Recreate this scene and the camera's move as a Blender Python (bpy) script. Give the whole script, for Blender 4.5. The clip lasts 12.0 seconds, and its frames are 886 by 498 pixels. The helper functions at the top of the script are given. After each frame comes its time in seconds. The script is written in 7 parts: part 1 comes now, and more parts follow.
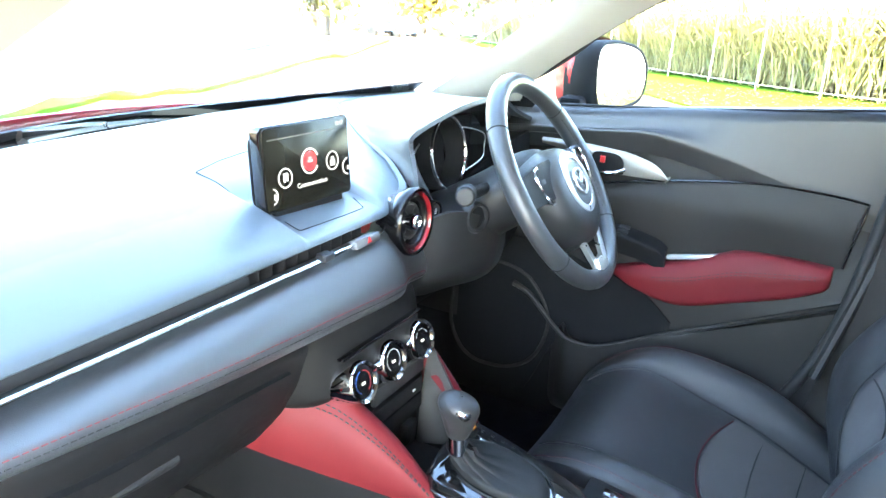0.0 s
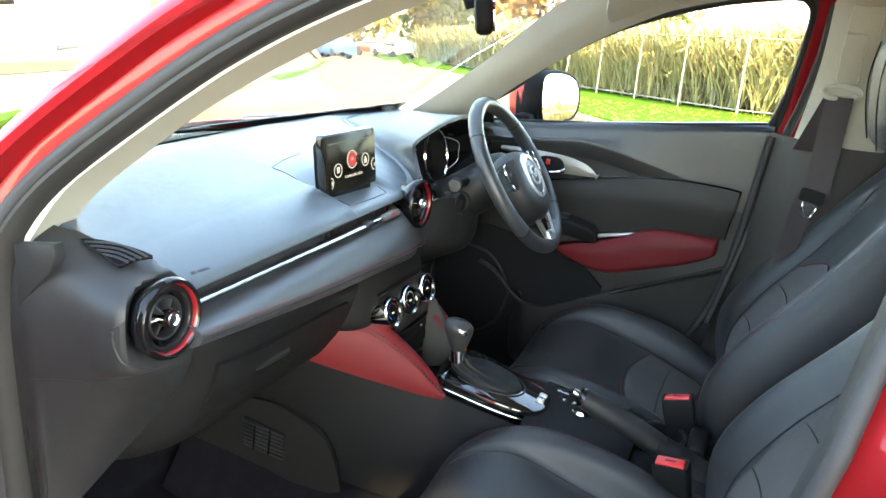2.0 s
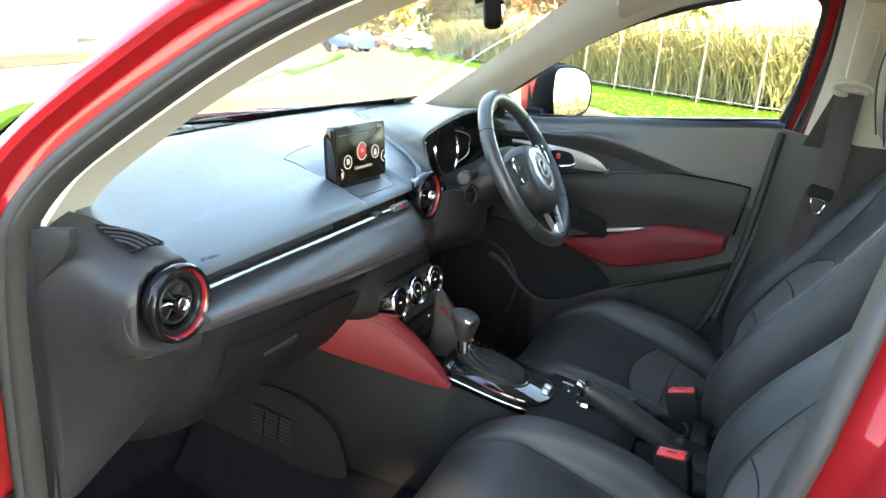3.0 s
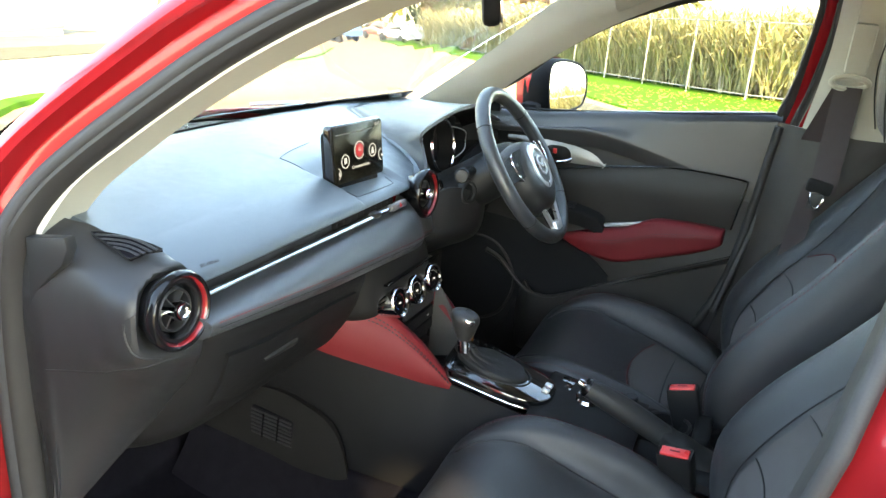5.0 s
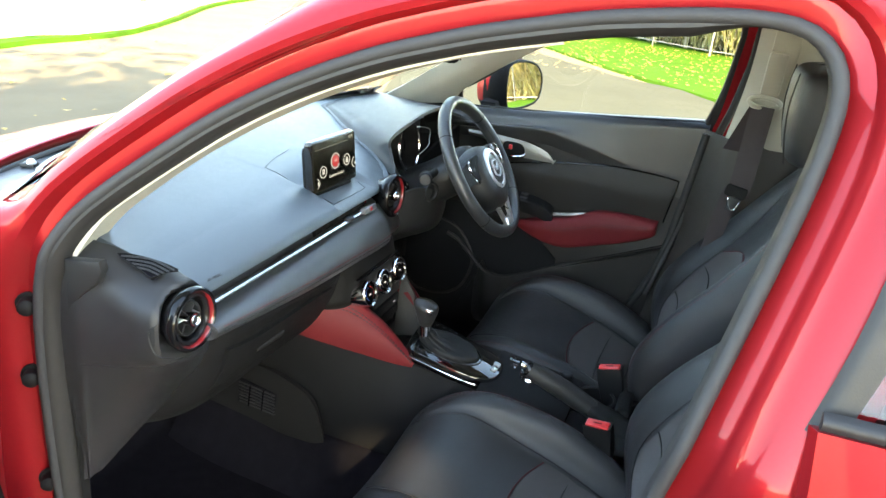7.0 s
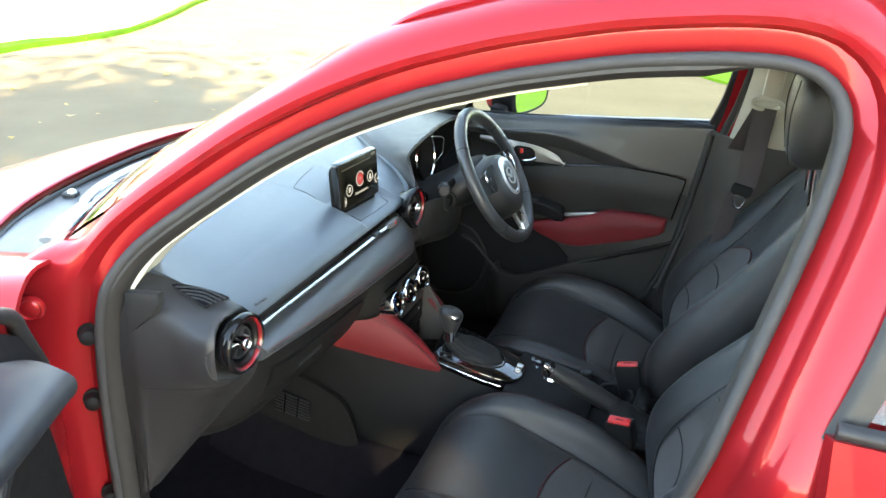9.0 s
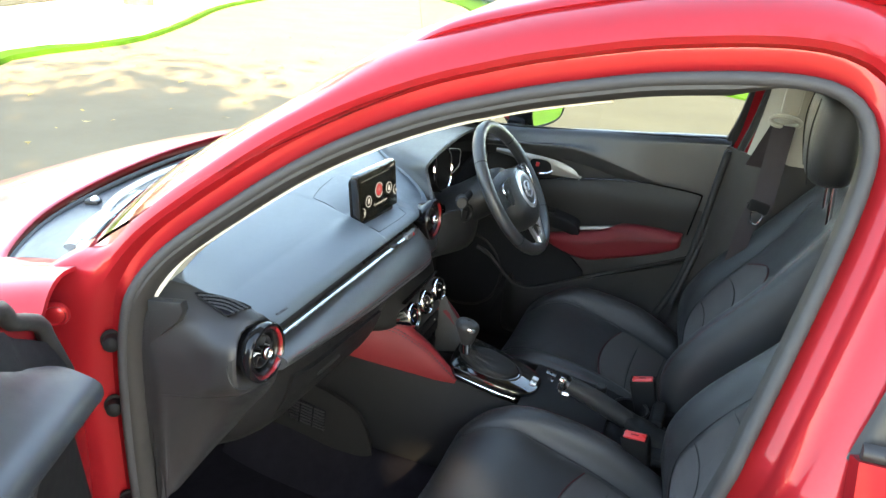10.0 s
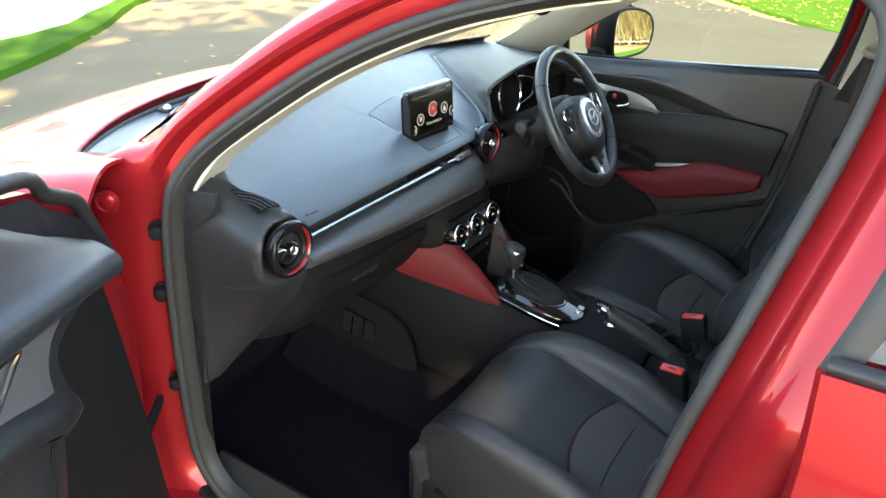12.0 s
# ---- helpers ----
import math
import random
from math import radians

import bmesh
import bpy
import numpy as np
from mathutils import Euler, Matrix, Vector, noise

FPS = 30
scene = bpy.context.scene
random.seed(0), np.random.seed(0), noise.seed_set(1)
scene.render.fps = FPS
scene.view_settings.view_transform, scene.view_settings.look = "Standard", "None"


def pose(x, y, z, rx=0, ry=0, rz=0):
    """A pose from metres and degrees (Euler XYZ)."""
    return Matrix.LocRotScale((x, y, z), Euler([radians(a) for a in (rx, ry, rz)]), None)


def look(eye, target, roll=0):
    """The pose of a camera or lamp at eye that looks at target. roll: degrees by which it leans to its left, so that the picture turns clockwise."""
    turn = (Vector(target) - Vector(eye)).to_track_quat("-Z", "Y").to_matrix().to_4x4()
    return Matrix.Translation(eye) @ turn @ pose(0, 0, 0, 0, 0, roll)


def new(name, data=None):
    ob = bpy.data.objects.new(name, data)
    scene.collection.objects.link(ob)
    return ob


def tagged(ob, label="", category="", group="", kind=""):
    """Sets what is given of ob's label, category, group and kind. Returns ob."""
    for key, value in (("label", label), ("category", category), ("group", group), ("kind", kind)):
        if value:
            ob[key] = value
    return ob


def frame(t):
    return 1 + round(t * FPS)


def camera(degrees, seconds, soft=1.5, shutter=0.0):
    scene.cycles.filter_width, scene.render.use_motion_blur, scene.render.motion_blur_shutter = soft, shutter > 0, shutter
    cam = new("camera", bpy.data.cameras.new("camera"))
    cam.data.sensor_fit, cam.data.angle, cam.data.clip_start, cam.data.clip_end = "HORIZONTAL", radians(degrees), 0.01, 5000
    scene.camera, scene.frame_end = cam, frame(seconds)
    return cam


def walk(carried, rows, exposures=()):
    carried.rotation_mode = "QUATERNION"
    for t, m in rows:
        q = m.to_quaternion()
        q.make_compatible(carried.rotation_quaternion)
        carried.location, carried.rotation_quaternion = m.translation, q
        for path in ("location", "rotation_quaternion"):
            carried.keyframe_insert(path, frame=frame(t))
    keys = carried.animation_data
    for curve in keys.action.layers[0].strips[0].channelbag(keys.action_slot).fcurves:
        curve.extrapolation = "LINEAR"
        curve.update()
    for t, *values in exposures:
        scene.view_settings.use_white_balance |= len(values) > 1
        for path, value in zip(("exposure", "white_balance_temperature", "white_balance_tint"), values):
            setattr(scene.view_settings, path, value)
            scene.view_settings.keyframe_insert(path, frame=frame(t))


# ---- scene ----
cam = camera(60.3, 12.0)
EXPOSURE = [(0, 5.25, 6900, 4), (0.7, 4.45, 7500, 4), (1.5, 4.07, 8100, 4), (3, 3.98, 8200, 4), (5, 3.98, 8300, 4), (6, 3.84, 8300, 4), (6.7, 3.76, 8300, 4), (8.5, 3.78, 8300, 4), (9.5, 3.80, 8300, 5), (10.5, 3.57, 8300, 6), (11, 3.48, 8300, 6), (12, 3.45, 8300, 6)]
PATH = [
    (0, (-0.7679, -0.4709, 1.2334), (1.0508, 0.4514, 0.5216), 3.9),
    (0.5, (-0.9439, -0.4871, 1.2604), (0.9331, 0.3434, 0.5864), 5.2),
    (1, (-1.0757, -0.4817, 1.2722), (0.8834, 0.1728, 0.6394), 6.8),
    (1.5, (-1.1362, -0.5270, 1.2733), (0.8284, 0.1145, 0.6437), 5.8),
    (2, (-1.1999, -0.5605, 1.2874), (0.7085, 0.2084, 0.6307), 4.5),
    (2.5, (-1.2161, -0.5778, 1.2928), (0.6696, 0.2333, 0.6210), 4.3),
    (3, (-1.2118, -0.5821, 1.2884), (0.6750, 0.2246, 0.6145), 4.8),
    (5, (-1.2031, -0.5605, 1.2992), (0.6869, 0.2171, 0.6005), 4.5),
    (5.5, (-1.2096, -0.5616, 1.3338), (0.6718, 0.2398, 0.6383), 4.5),
    (6, (-1.2496, -0.5778, 1.3792), (0.6188, 0.2603, 0.6923), 4.7),
    (6.5, (-1.3306, -0.6102, 1.4278), (0.5497, 0.1080, 0.6437), 6.0),
    (6.7, (-1.3435, -0.6199, 1.4483), (0.5389, 0.0464, 0.6242), 6.5),
    (8.5, (-1.4116, -0.5810, 1.5250), (0.4525, 0.0832, 0.6599), 5.2),
    (9, (-1.4234, -0.5821, 1.5498), (0.4428, 0.0637, 0.6761), 4.3),
    (9.5, (-1.4407, -0.5767, 1.5606), (0.4309, 0.0788, 0.7042), 4.4),
    (10, (-1.4353, -0.5648, 1.5552), (0.4331, 0.1091, 0.7052), 4.9),
    (10.5, (-1.4310, -0.5648, 1.5476), (0.4255, 0.1307, 0.6912), 5.2),
    (11, (-1.4299, -0.5929, 1.5304), (0.3866, 0.1512, 0.6296), 5.3),
    (11.5, (-1.4040, -0.6934, 1.5271), (0.3154, 0.1890, 0.5616), 4.9),
    (12, (-1.3986, -0.7312, 1.5120), (0.2668, 0.2160, 0.5141), 4.0),
]
walk(cam, [(t, look(eye, target, roll)) for t, eye, target, roll in PATH], EXPOSURE)

# ---- light ----
SUN_DIR = Vector((-0.62, -0.50, 0.60)).normalized()      # towards the sun
world = bpy.data.worlds.new("world")
scene.world = world
world.use_nodes = True
sky = world.node_tree.nodes.new("ShaderNodeTexSky")
sky.sky_type, sky.sun_disc = "NISHITA", False
sky.sun_elevation = math.asin(SUN_DIR.z)
sky.sun_rotation = math.atan2(SUN_DIR.x, SUN_DIR.y)
sky.air_density, sky.dust_density = 1.0, 0.5
world.node_tree.links.new(sky.outputs[0], world.node_tree.nodes["Background"].inputs[0])
world.node_tree.nodes["Background"].inputs[1].default_value = 0.15
sun = new("sun", bpy.data.lights.new("sun", "SUN"))
sun.data.energy, sun.data.angle, sun.data.color = 4.5, radians(0.6), (1.0, 0.83, 0.60)
sun.matrix_world = look(SUN_DIR * 40, (0, 0, 0))

# ---- building helpers ----
HOME = {}
from mathutils.bvhtree import BVHTree


def thing(name, at, label, category, group="", kind=""):
    ob = new(name)
    ob.location, ob.empty_display_size = at, 0.05
    HOME[ob] = Vector(at)
    return tagged(ob, label, category, group, kind)


def part(name, bm, material, parent=None, label="", sharp=38):
    data = bpy.data.meshes.new(name)
    bmesh.ops.recalc_face_normals(bm, faces=bm.faces)
    bm.to_mesh(data)
    bm.free()
    data.materials.append(material)
    data.shade_smooth()
    data.set_sharp_from_angle(angle=radians(sharp))
    ob = new(name, data)
    HOME[ob] = Vector((0, 0, 0))
    if parent is not None:
        ob.parent = parent
        ob.matrix_parent_inverse = Matrix.Translation(-HOME[parent])
    return tagged(ob, label)


def whole(name, bm, material, label, category, group="", kind="", sharp=38):
    return tagged(part(name, bm, material, None, "", sharp), label, category, group, kind)


def curve(pts, n, closed=False):
    """Catmull-Rom through pts, n steps for each span."""
    p = [np.array(q, float) for q in pts]
    m = len(p)
    out = []
    for i in range(m if closed else m - 1):
        a, b, c, d = (p[(i + k) % m] if closed else p[min(max(i + k, 0), m - 1)] for k in (-1, 0, 1, 2))
        for j in range(n):
            t = j / n
            out.append(0.5 * (2 * b + (c - a) * t + (2 * a - 5 * b + 4 * c - d) * t * t + (3 * b - a - 3 * c + d) * t ** 3))
    if not closed:
        out.append(p[-1])
    return out


def even(pts, n, closed=False):
    """n points at even steps along a polyline."""
    p = np.array(list(pts) + ([pts[0]] if closed else []), float)
    s = np.concatenate([[0], np.cumsum(np.linalg.norm(np.diff(p, axis=0), axis=1))])
    at = np.linspace(0, s[-1], n + 1)[:-1] if closed else np.linspace(0, s[-1], n)
    return [np.array([np.interp(a, s, p[:, k]) for k in range(p.shape[1])]) for a in at]


def net(rows, around=False, ring=False, bm=None):
    """Quads between rows of points; around joins each row's ends, ring the last row to the first."""
    bm = bm or bmesh.new()
    v = [[bm.verts.new(q) for q in r] for r in rows]
    k = len(v[0])
    for i in range(len(v) if ring else len(v) - 1):
        a, b = v[i], v[(i + 1) % len(v)]
        for j in range(k if around else k - 1):
            bm.faces.new((a[j], a[(j + 1) % k], b[(j + 1) % k], b[j]))
    return bm


def cap(bm, rows):
    """Closes the first and last loop of a tube."""
    bm.verts.ensure_lookup_table()
    k = len(rows[0])
    first, last = list(bm.verts)[-len(rows) * k:][:k], list(bm.verts)[-k:]
    bm.faces.new(first[::-1])
    bm.faces.new(last)
    return bm


def sheet(rows, thick, nu=4, nv=4, bm=None):
    """A smooth sheet through a net of control points, with thickness to its back."""
    fine = [curve(r, nu) for r in rows]
    cols = [curve([r[j] for r in fine], nv) for j in range(len(fine[0]))]
    g = np.array([[cols[j][i] for j in range(len(cols))] for i in range(len(cols[0]))])
    du, dv = np.gradient(g, axis=1), np.gradient(g, axis=0)
    n = np.cross(du, dv)
    n /= np.maximum(np.linalg.norm(n, axis=2, keepdims=True), 1e-9)
    back = g - n * thick
    a, b = g.shape[:2]
    loops = [list(g[i]) + list(back[i][::-1]) for i in range(a)]
    bm = net(loops, around=True, bm=bm)
    bm.verts.ensure_lookup_table()
    vs = list(bm.verts)[-a * 2 * b:]
    for i in (0, a - 1):
        row = vs[i * 2 * b:(i + 1) * 2 * b]
        for j in range(b - 1):
            bm.faces.new((row[j], row[j + 1], row[2 * b - 2 - j], row[2 * b - 1 - j]))
    return bm


def tube(pts, r, n=10, closed=False, wide=1.0, up=(0, 0, 1), bm=None, taper=None):
    """A tube along pts; wide stretches its section across the up direction."""
    p = [Vector(q) for q in pts]
    up, rows, m = Vector(up), [], len(pts)
    for i, q in enumerate(p):
        d = (p[(i + 1) % m] - p[i - 1]) if closed else (p[min(i + 1, m - 1)] - p[max(i - 1, 0)])
        d.normalize()
        s = d.cross(up)
        s = s.normalized() if s.length > 1e-4 else Vector((1, 0, 0))
        w = s.cross(d)
        k = r * (taper(i / (m - 1)) if taper else 1)
        rows.append([q + s * (k * wide * math.cos(a)) + w * (k * math.sin(a)) for a in (2 * math.pi * j / n for j in range(n))])
    bm = net(rows, around=True, ring=closed, bm=bm)
    return bm if closed else cap(bm, rows)


def lathe(profile, at, axis, n=40, bm=None, phase=0.0, closed=True):
    """Turns (radius, height) pairs about an axis through at."""
    axis, at = Vector(axis).normalized(), Vector(at)
    u = axis.orthogonal().normalized()
    if abs(axis.z) < 0.95:
        u = Vector((0, 0, 1)).cross(axis).normalized()
    w = axis.cross(u)
    rows = []
    for r, h in profile:
        r = max(r, 1e-5)
        rows.append([at + axis * h + (u * math.cos(a) + w * math.sin(a)) * r for a in (2 * math.pi * j / n + phase for j in range(n))])
    return net(rows, around=True, bm=bm) if not closed else cap(net(rows, around=True, bm=bm), rows)


def block(size, m, bevel=0.004, seg=2, bm=None):
    """A box with rounded edges at the pose m."""
    own = bmesh.new()
    bmesh.ops.create_cube(own, size=1)
    bmesh.ops.scale(own, vec=size, verts=own.verts)
    if bevel:
        bmesh.ops.bevel(own, geom=list(own.edges), offset=bevel, segments=seg, affect="EDGES", profile=0.5)
    bmesh.ops.transform(own, matrix=m, verts=own.verts)
    if bm is None:
        return own
    data = bpy.data.meshes.new("join")
    own.to_mesh(data)
    own.free()
    bm.from_mesh(data)
    bpy.data.meshes.remove(data)
    return bm


def plate(outline, m, thick, bevel=0.0, bm=None):
    """A flat outline in the pose's xy plane, thick along its z (both ways from it), with rounded rims."""
    own = bmesh.new()
    f = own.faces.new([own.verts.new((q[0], q[1], -thick / 2)) for q in outline])
    r = bmesh.ops.extrude_face_region(own, geom=[f])
    bmesh.ops.translate(own, vec=(0, 0, thick), verts=[g for g in r["geom"] if isinstance(g, bmesh.types.BMVert)])
    if bevel:
        rim = [e for e in own.edges if abs(e.verts[0].co.z - e.verts[1].co.z) < 1e-6]
        bmesh.ops.bevel(own, geom=rim, offset=bevel, segments=2, affect="EDGES", profile=0.5)
    bmesh.ops.transform(own, matrix=m, verts=own.verts)
    if bm is None:
        return own
    data = bpy.data.meshes.new("join")
    own.to_mesh(data)
    own.free()
    bm.from_mesh(data)
    bpy.data.meshes.remove(data)
    return bm


def cling(bm, pts, way, up=0.0):
    """Lays points on a mesh along a direction, lifted off it by up."""
    tree, d = BVHTree.FromBMesh(bm), Vector(way).normalized()
    out = []
    for p in pts:
        p = Vector(p)
        hit = tree.ray_cast(p - d * 0.12, d, 0.3)[0]
        out.append((hit if hit else p) - d * up)
    return out


def stitch(pts, r=0.0009, dash=0.005, gap=0.003, lift=(0, 0, 0)):
    """A row of thread stitches along pts."""
    bm = bmesh.new()
    fine = even(pts, 400)
    length = sum(np.linalg.norm(fine[i + 1] - fine[i]) for i in range(399))
    k = int(length / (dash + gap))
    at = even(pts, k * 2 + 1)
    off = np.array(lift)
    for i in range(0, 2 * k, 2):
        a, b = at[i] + off, at[i] + (at[i + 1] - at[i]) * (2 * dash / (dash + gap)) * 0.98 + off
        tube([a, b], r, 4, bm=bm)
    return bm


def axes(at, x, y):
    """A pose at a point from its x and y directions."""
    x = Vector(x).normalized()
    z = x.cross(Vector(y)).normalized()
    y = z.cross(x)
    m = Matrix((x, y, z)).transposed().to_4x4()
    m.translation = at
    return m


def rounded(w, h, r, n=4):
    """The outline of a rounded rectangle."""
    return [(sx * (w / 2 - r) + r * math.cos(a), sy * (h / 2 - r) + r * math.sin(a))
            for sx, sy, a0 in ((1, 1, 0), (-1, 1, 90), (-1, -1, 180), (1, -1, 270))
            for a in (radians(a0 + 90 * j / n) for j in range(n + 1))]


# ---- materials ----
def paint(name, colour, rough=0.5, metal=0.0, coat=0.0, spread=0.12, grain=0.0, size=400.0, kind="noise", patch=6.0, spec=0.5, sheen=0.0, coat_rough=0.03, wear=0.08):
    """A surface with colour patches, uneven gloss and fine relief."""
    mat = bpy.data.materials.new(name)
    mat.use_nodes = True
    nt = mat.node_tree
    N, L, b = nt.nodes, nt.links, nt.nodes["Principled BSDF"]
    co = N.new("ShaderNodeTexCoord")
    big = N.new("ShaderNodeTexNoise")
    big.inputs["Scale"].default_value, big.inputs["Detail"].default_value = patch, 5
    L.new(co.outputs["Object"], big.inputs["Vector"])
    mix = N.new("ShaderNodeMix")
    mix.data_type = "RGBA"
    mix.inputs["A"].default_value = (*[c * (1 - spread) for c in colour], 1)
    mix.inputs["B"].default_value = (*[min(1, c * (1 + spread)) for c in colour], 1)
    L.new(big.outputs["Fac"], mix.inputs["Factor"])
    L.new(mix.outputs["Result"], b.inputs["Base Color"])
    gl = N.new("ShaderNodeMapRange")
    gl.inputs["To Min"].default_value, gl.inputs["To Max"].default_value = max(0.01, rough - wear), min(1, rough + wear)
    fine = N.new("ShaderNodeTexNoise")
    fine.inputs["Scale"].default_value, fine.inputs["Detail"].default_value = patch * 9, 4
    L.new(co.outputs["Object"], fine.inputs["Vector"])
    L.new(fine.outputs["Fac"], gl.inputs["Value"])
    L.new(gl.outputs["Result"], b.inputs["Roughness"])
    b.inputs["Metallic"].default_value = metal
    b.inputs["Coat Weight"].default_value = coat
    b.inputs["Coat Roughness"].default_value = coat_rough
    b.inputs["Specular IOR Level"].default_value = spec
    b.inputs["Sheen Weight"].default_value = sheen
    if grain:
        if kind == "cells":
            tex = N.new("ShaderNodeTexVoronoi")
            tex.feature, out = "DISTANCE_TO_EDGE", "Distance"
        else:
            tex = N.new("ShaderNodeTexNoise")
            tex.inputs["Detail"].default_value, out = 3, "Fac"
        tex.inputs["Scale"].default_value = size
        L.new(co.outputs["Object"], tex.inputs["Vector"])
        bump = N.new("ShaderNodeBump")
        bump.inputs["Strength"].default_value, bump.inputs["Distance"].default_value = grain, 0.001
        L.new(tex.outputs[out], bump.inputs["Height"])
        L.new(bump.outputs["Normal"], b.inputs["Normal"])
    return mat


def glow(name, colour, power):
    mat = bpy.data.materials.new(name)
    mat.use_nodes = True
    b = mat.node_tree.nodes["Principled BSDF"]
    b.inputs["Base Color"].default_value = (0.02, 0.02, 0.02, 1)
    b.inputs["Emission Color"].default_value, b.inputs["Emission Strength"].default_value = (*colour, 1), power
    return mat


def pane(name, tint=(1, 1, 1), rough=0.0):
    mat = bpy.data.materials.new(name)
    mat.use_nodes = True
    b = mat.node_tree.nodes["Principled BSDF"]
    b.inputs["Base Color"].default_value, b.inputs["Roughness"].default_value = (*tint, 1), rough
    b.inputs["Transmission Weight"].default_value, b.inputs["IOR"].default_value = 1.0, 1.45
    return mat


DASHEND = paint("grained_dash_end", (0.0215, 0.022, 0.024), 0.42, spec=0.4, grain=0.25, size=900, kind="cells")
DOORSKIN = paint("soft_door_skin", (0.021, 0.0195, 0.0185), 0.48, grain=0.25, size=900, kind="cells", spec=0.3)
ROLLSKIN = paint("soft_door_top_skin", (0.022, 0.0215, 0.0215), 0.38, grain=0.2, size=900, kind="cells", spec=0.7)
# hood: same plastic as the dash top, coloured darker for lack of sky reflection
HOODSKIN = paint("dash_skin_without_sheen", (0.034, 0.038, 0.043), 0.46, grain=0.25, size=900, kind="cells", spec=0.5)
# dash top: the windscreen's sky reflection is put into this paler blue
DASH_SHEEN = paint("dash_skin_sky_sheen", (0.060, 0.078, 0.096), 0.36, grain=0.2, size=900, kind="cells", spec=0.9)
HARD = paint("hard_black_plastic", (0.0098, 0.0099, 0.0108), 0.58, grain=0.25, size=1100, kind="cells", spec=0.12)
DUCT = paint("dark_duct_plastic", (0.0115, 0.0113, 0.0115), 0.6, grain=0.2, size=1000, spec=0.12)
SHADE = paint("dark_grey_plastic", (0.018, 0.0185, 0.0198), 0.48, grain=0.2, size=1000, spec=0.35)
LEATHER = paint("black_leather", (0.026, 0.0262, 0.0275), 0.40, grain=0.5, size=650, kind="cells", spread=0.2)
CLOTH = paint("brown_black_weave", (0.052, 0.046, 0.044), 0.75, grain=0.6, size=900, sheen=0.1)
BLACKHIDE = paint("tight_black_leather", (0.024, 0.024, 0.0245), 0.42, grain=0.3, size=650, kind="cells")
REDHIDE = paint("red_leather", (0.138, 0.010, 0.014), 0.55, grain=0.3, size=650, kind="cells", spec=0.28)
THREAD = paint("red_thread", (0.19, 0.012, 0.02), 0.8)
DARKRED = paint("dark_red_thread", (0.07, 0.005, 0.008), 0.8)
DARKTHREAD = paint("black_thread", (0.012, 0.012, 0.013), 0.8)
BOOT = paint("soft_boot_leather", (0.013, 0.013, 0.0132), 0.6, grain=0.3, size=650, kind="cells", spec=0.3)
RINGBLACK = paint("satin_black", (0.008, 0.008, 0.009), 0.22, spread=0.05, wear=0.04, spec=0.4)
VENTBLACK = paint("vent_gloss_black", (0.006, 0.006, 0.007), 0.10, spread=0.05, wear=0.03, spec=0.3)
GLOSS = paint("piano_black", (0.006, 0.006, 0.007), 0.06, coat=1.0, spread=0.05, wear=0.03)
CHROME = paint("chrome", (0.80, 0.80, 0.82), 0.07, metal=1.0, spread=0.03, wear=0.04)
SATIN = paint("satin_silver", (0.62, 0.62, 0.62), 0.30, metal=0.75, spread=0.05)
TRIMSTRIP = paint("bright_metal_strip", (0.62, 0.63, 0.64), 0.16, metal=1.0, spread=0.05)
SILVER = paint("silver_paint", (0.45, 0.46, 0.47), 0.35, metal=0.35, spread=0.05)
REDGLOSS = paint("red_lacquer", (0.19, 0.006, 0.010), 0.2, coat=0.5)
BODY = paint("red_car_paint", (0.34, 0.015, 0.021), 0.30, metal=0.45, coat=0.6, spread=0.05, patch=3, wear=0.03, spec=0.06)
BODY.node_tree.nodes["Principled BSDF"].inputs["Coat IOR"].default_value = 1.45
SEAL = paint("grey_sponge_seal", (0.027, 0.0265, 0.0285), 0.7, grain=0.3, size=400, spread=0.15)
RUBBER = paint("black_rubber", (0.018, 0.017, 0.017), 0.55, grain=0.15, size=500)
CREAM = paint("pale_trim", (0.50, 0.47, 0.39), 0.7, grain=0.3, size=700, spread=0.05)
# floor carpet; its near-black also draws the shade in slots and vent hollows
CARPET_SHADE = paint("black_carpet_and_slot_shade", (0.0085, 0.0080, 0.0105), 0.95, spec=0.02, grain=1.0, size=1200, spread=0.4, patch=40)
BELT = paint("dark_brown_webbing", (0.035, 0.024, 0.026), 0.65, grain=0.5, size=800)
BUCKLE = paint("red_plastic", (0.62, 0.03, 0.03), 0.3)
CARBON = paint("carbon_weave", (0.05, 0.047, 0.043), 0.4, grain=0.8, size=1500, kind="cells")
PBLUE, PRED = paint("blue_print", (0.02, 0.12, 0.5), 0.5), paint("red_print", (0.5, 0.02, 0.02), 0.5)
PWHITE = paint("white_print", (0.7, 0.7, 0.7), 0.5)
GLASS = pane("clear_glass", (0.97, 0.99, 0.98))
TINT = pane("tinted_glass", (0.35, 0.36, 0.36))
MIRROR = paint("mirror_glass", (0.85, 0.86, 0.86), 0.01, metal=1.0, spread=0.0, wear=0.0)

# ---- car body round the open doorway ----
def lean(z, x0):
    """How the side of the car leans in above the beltline."""
    return x0 + 0.4 * max(0.0, z - 1.0)


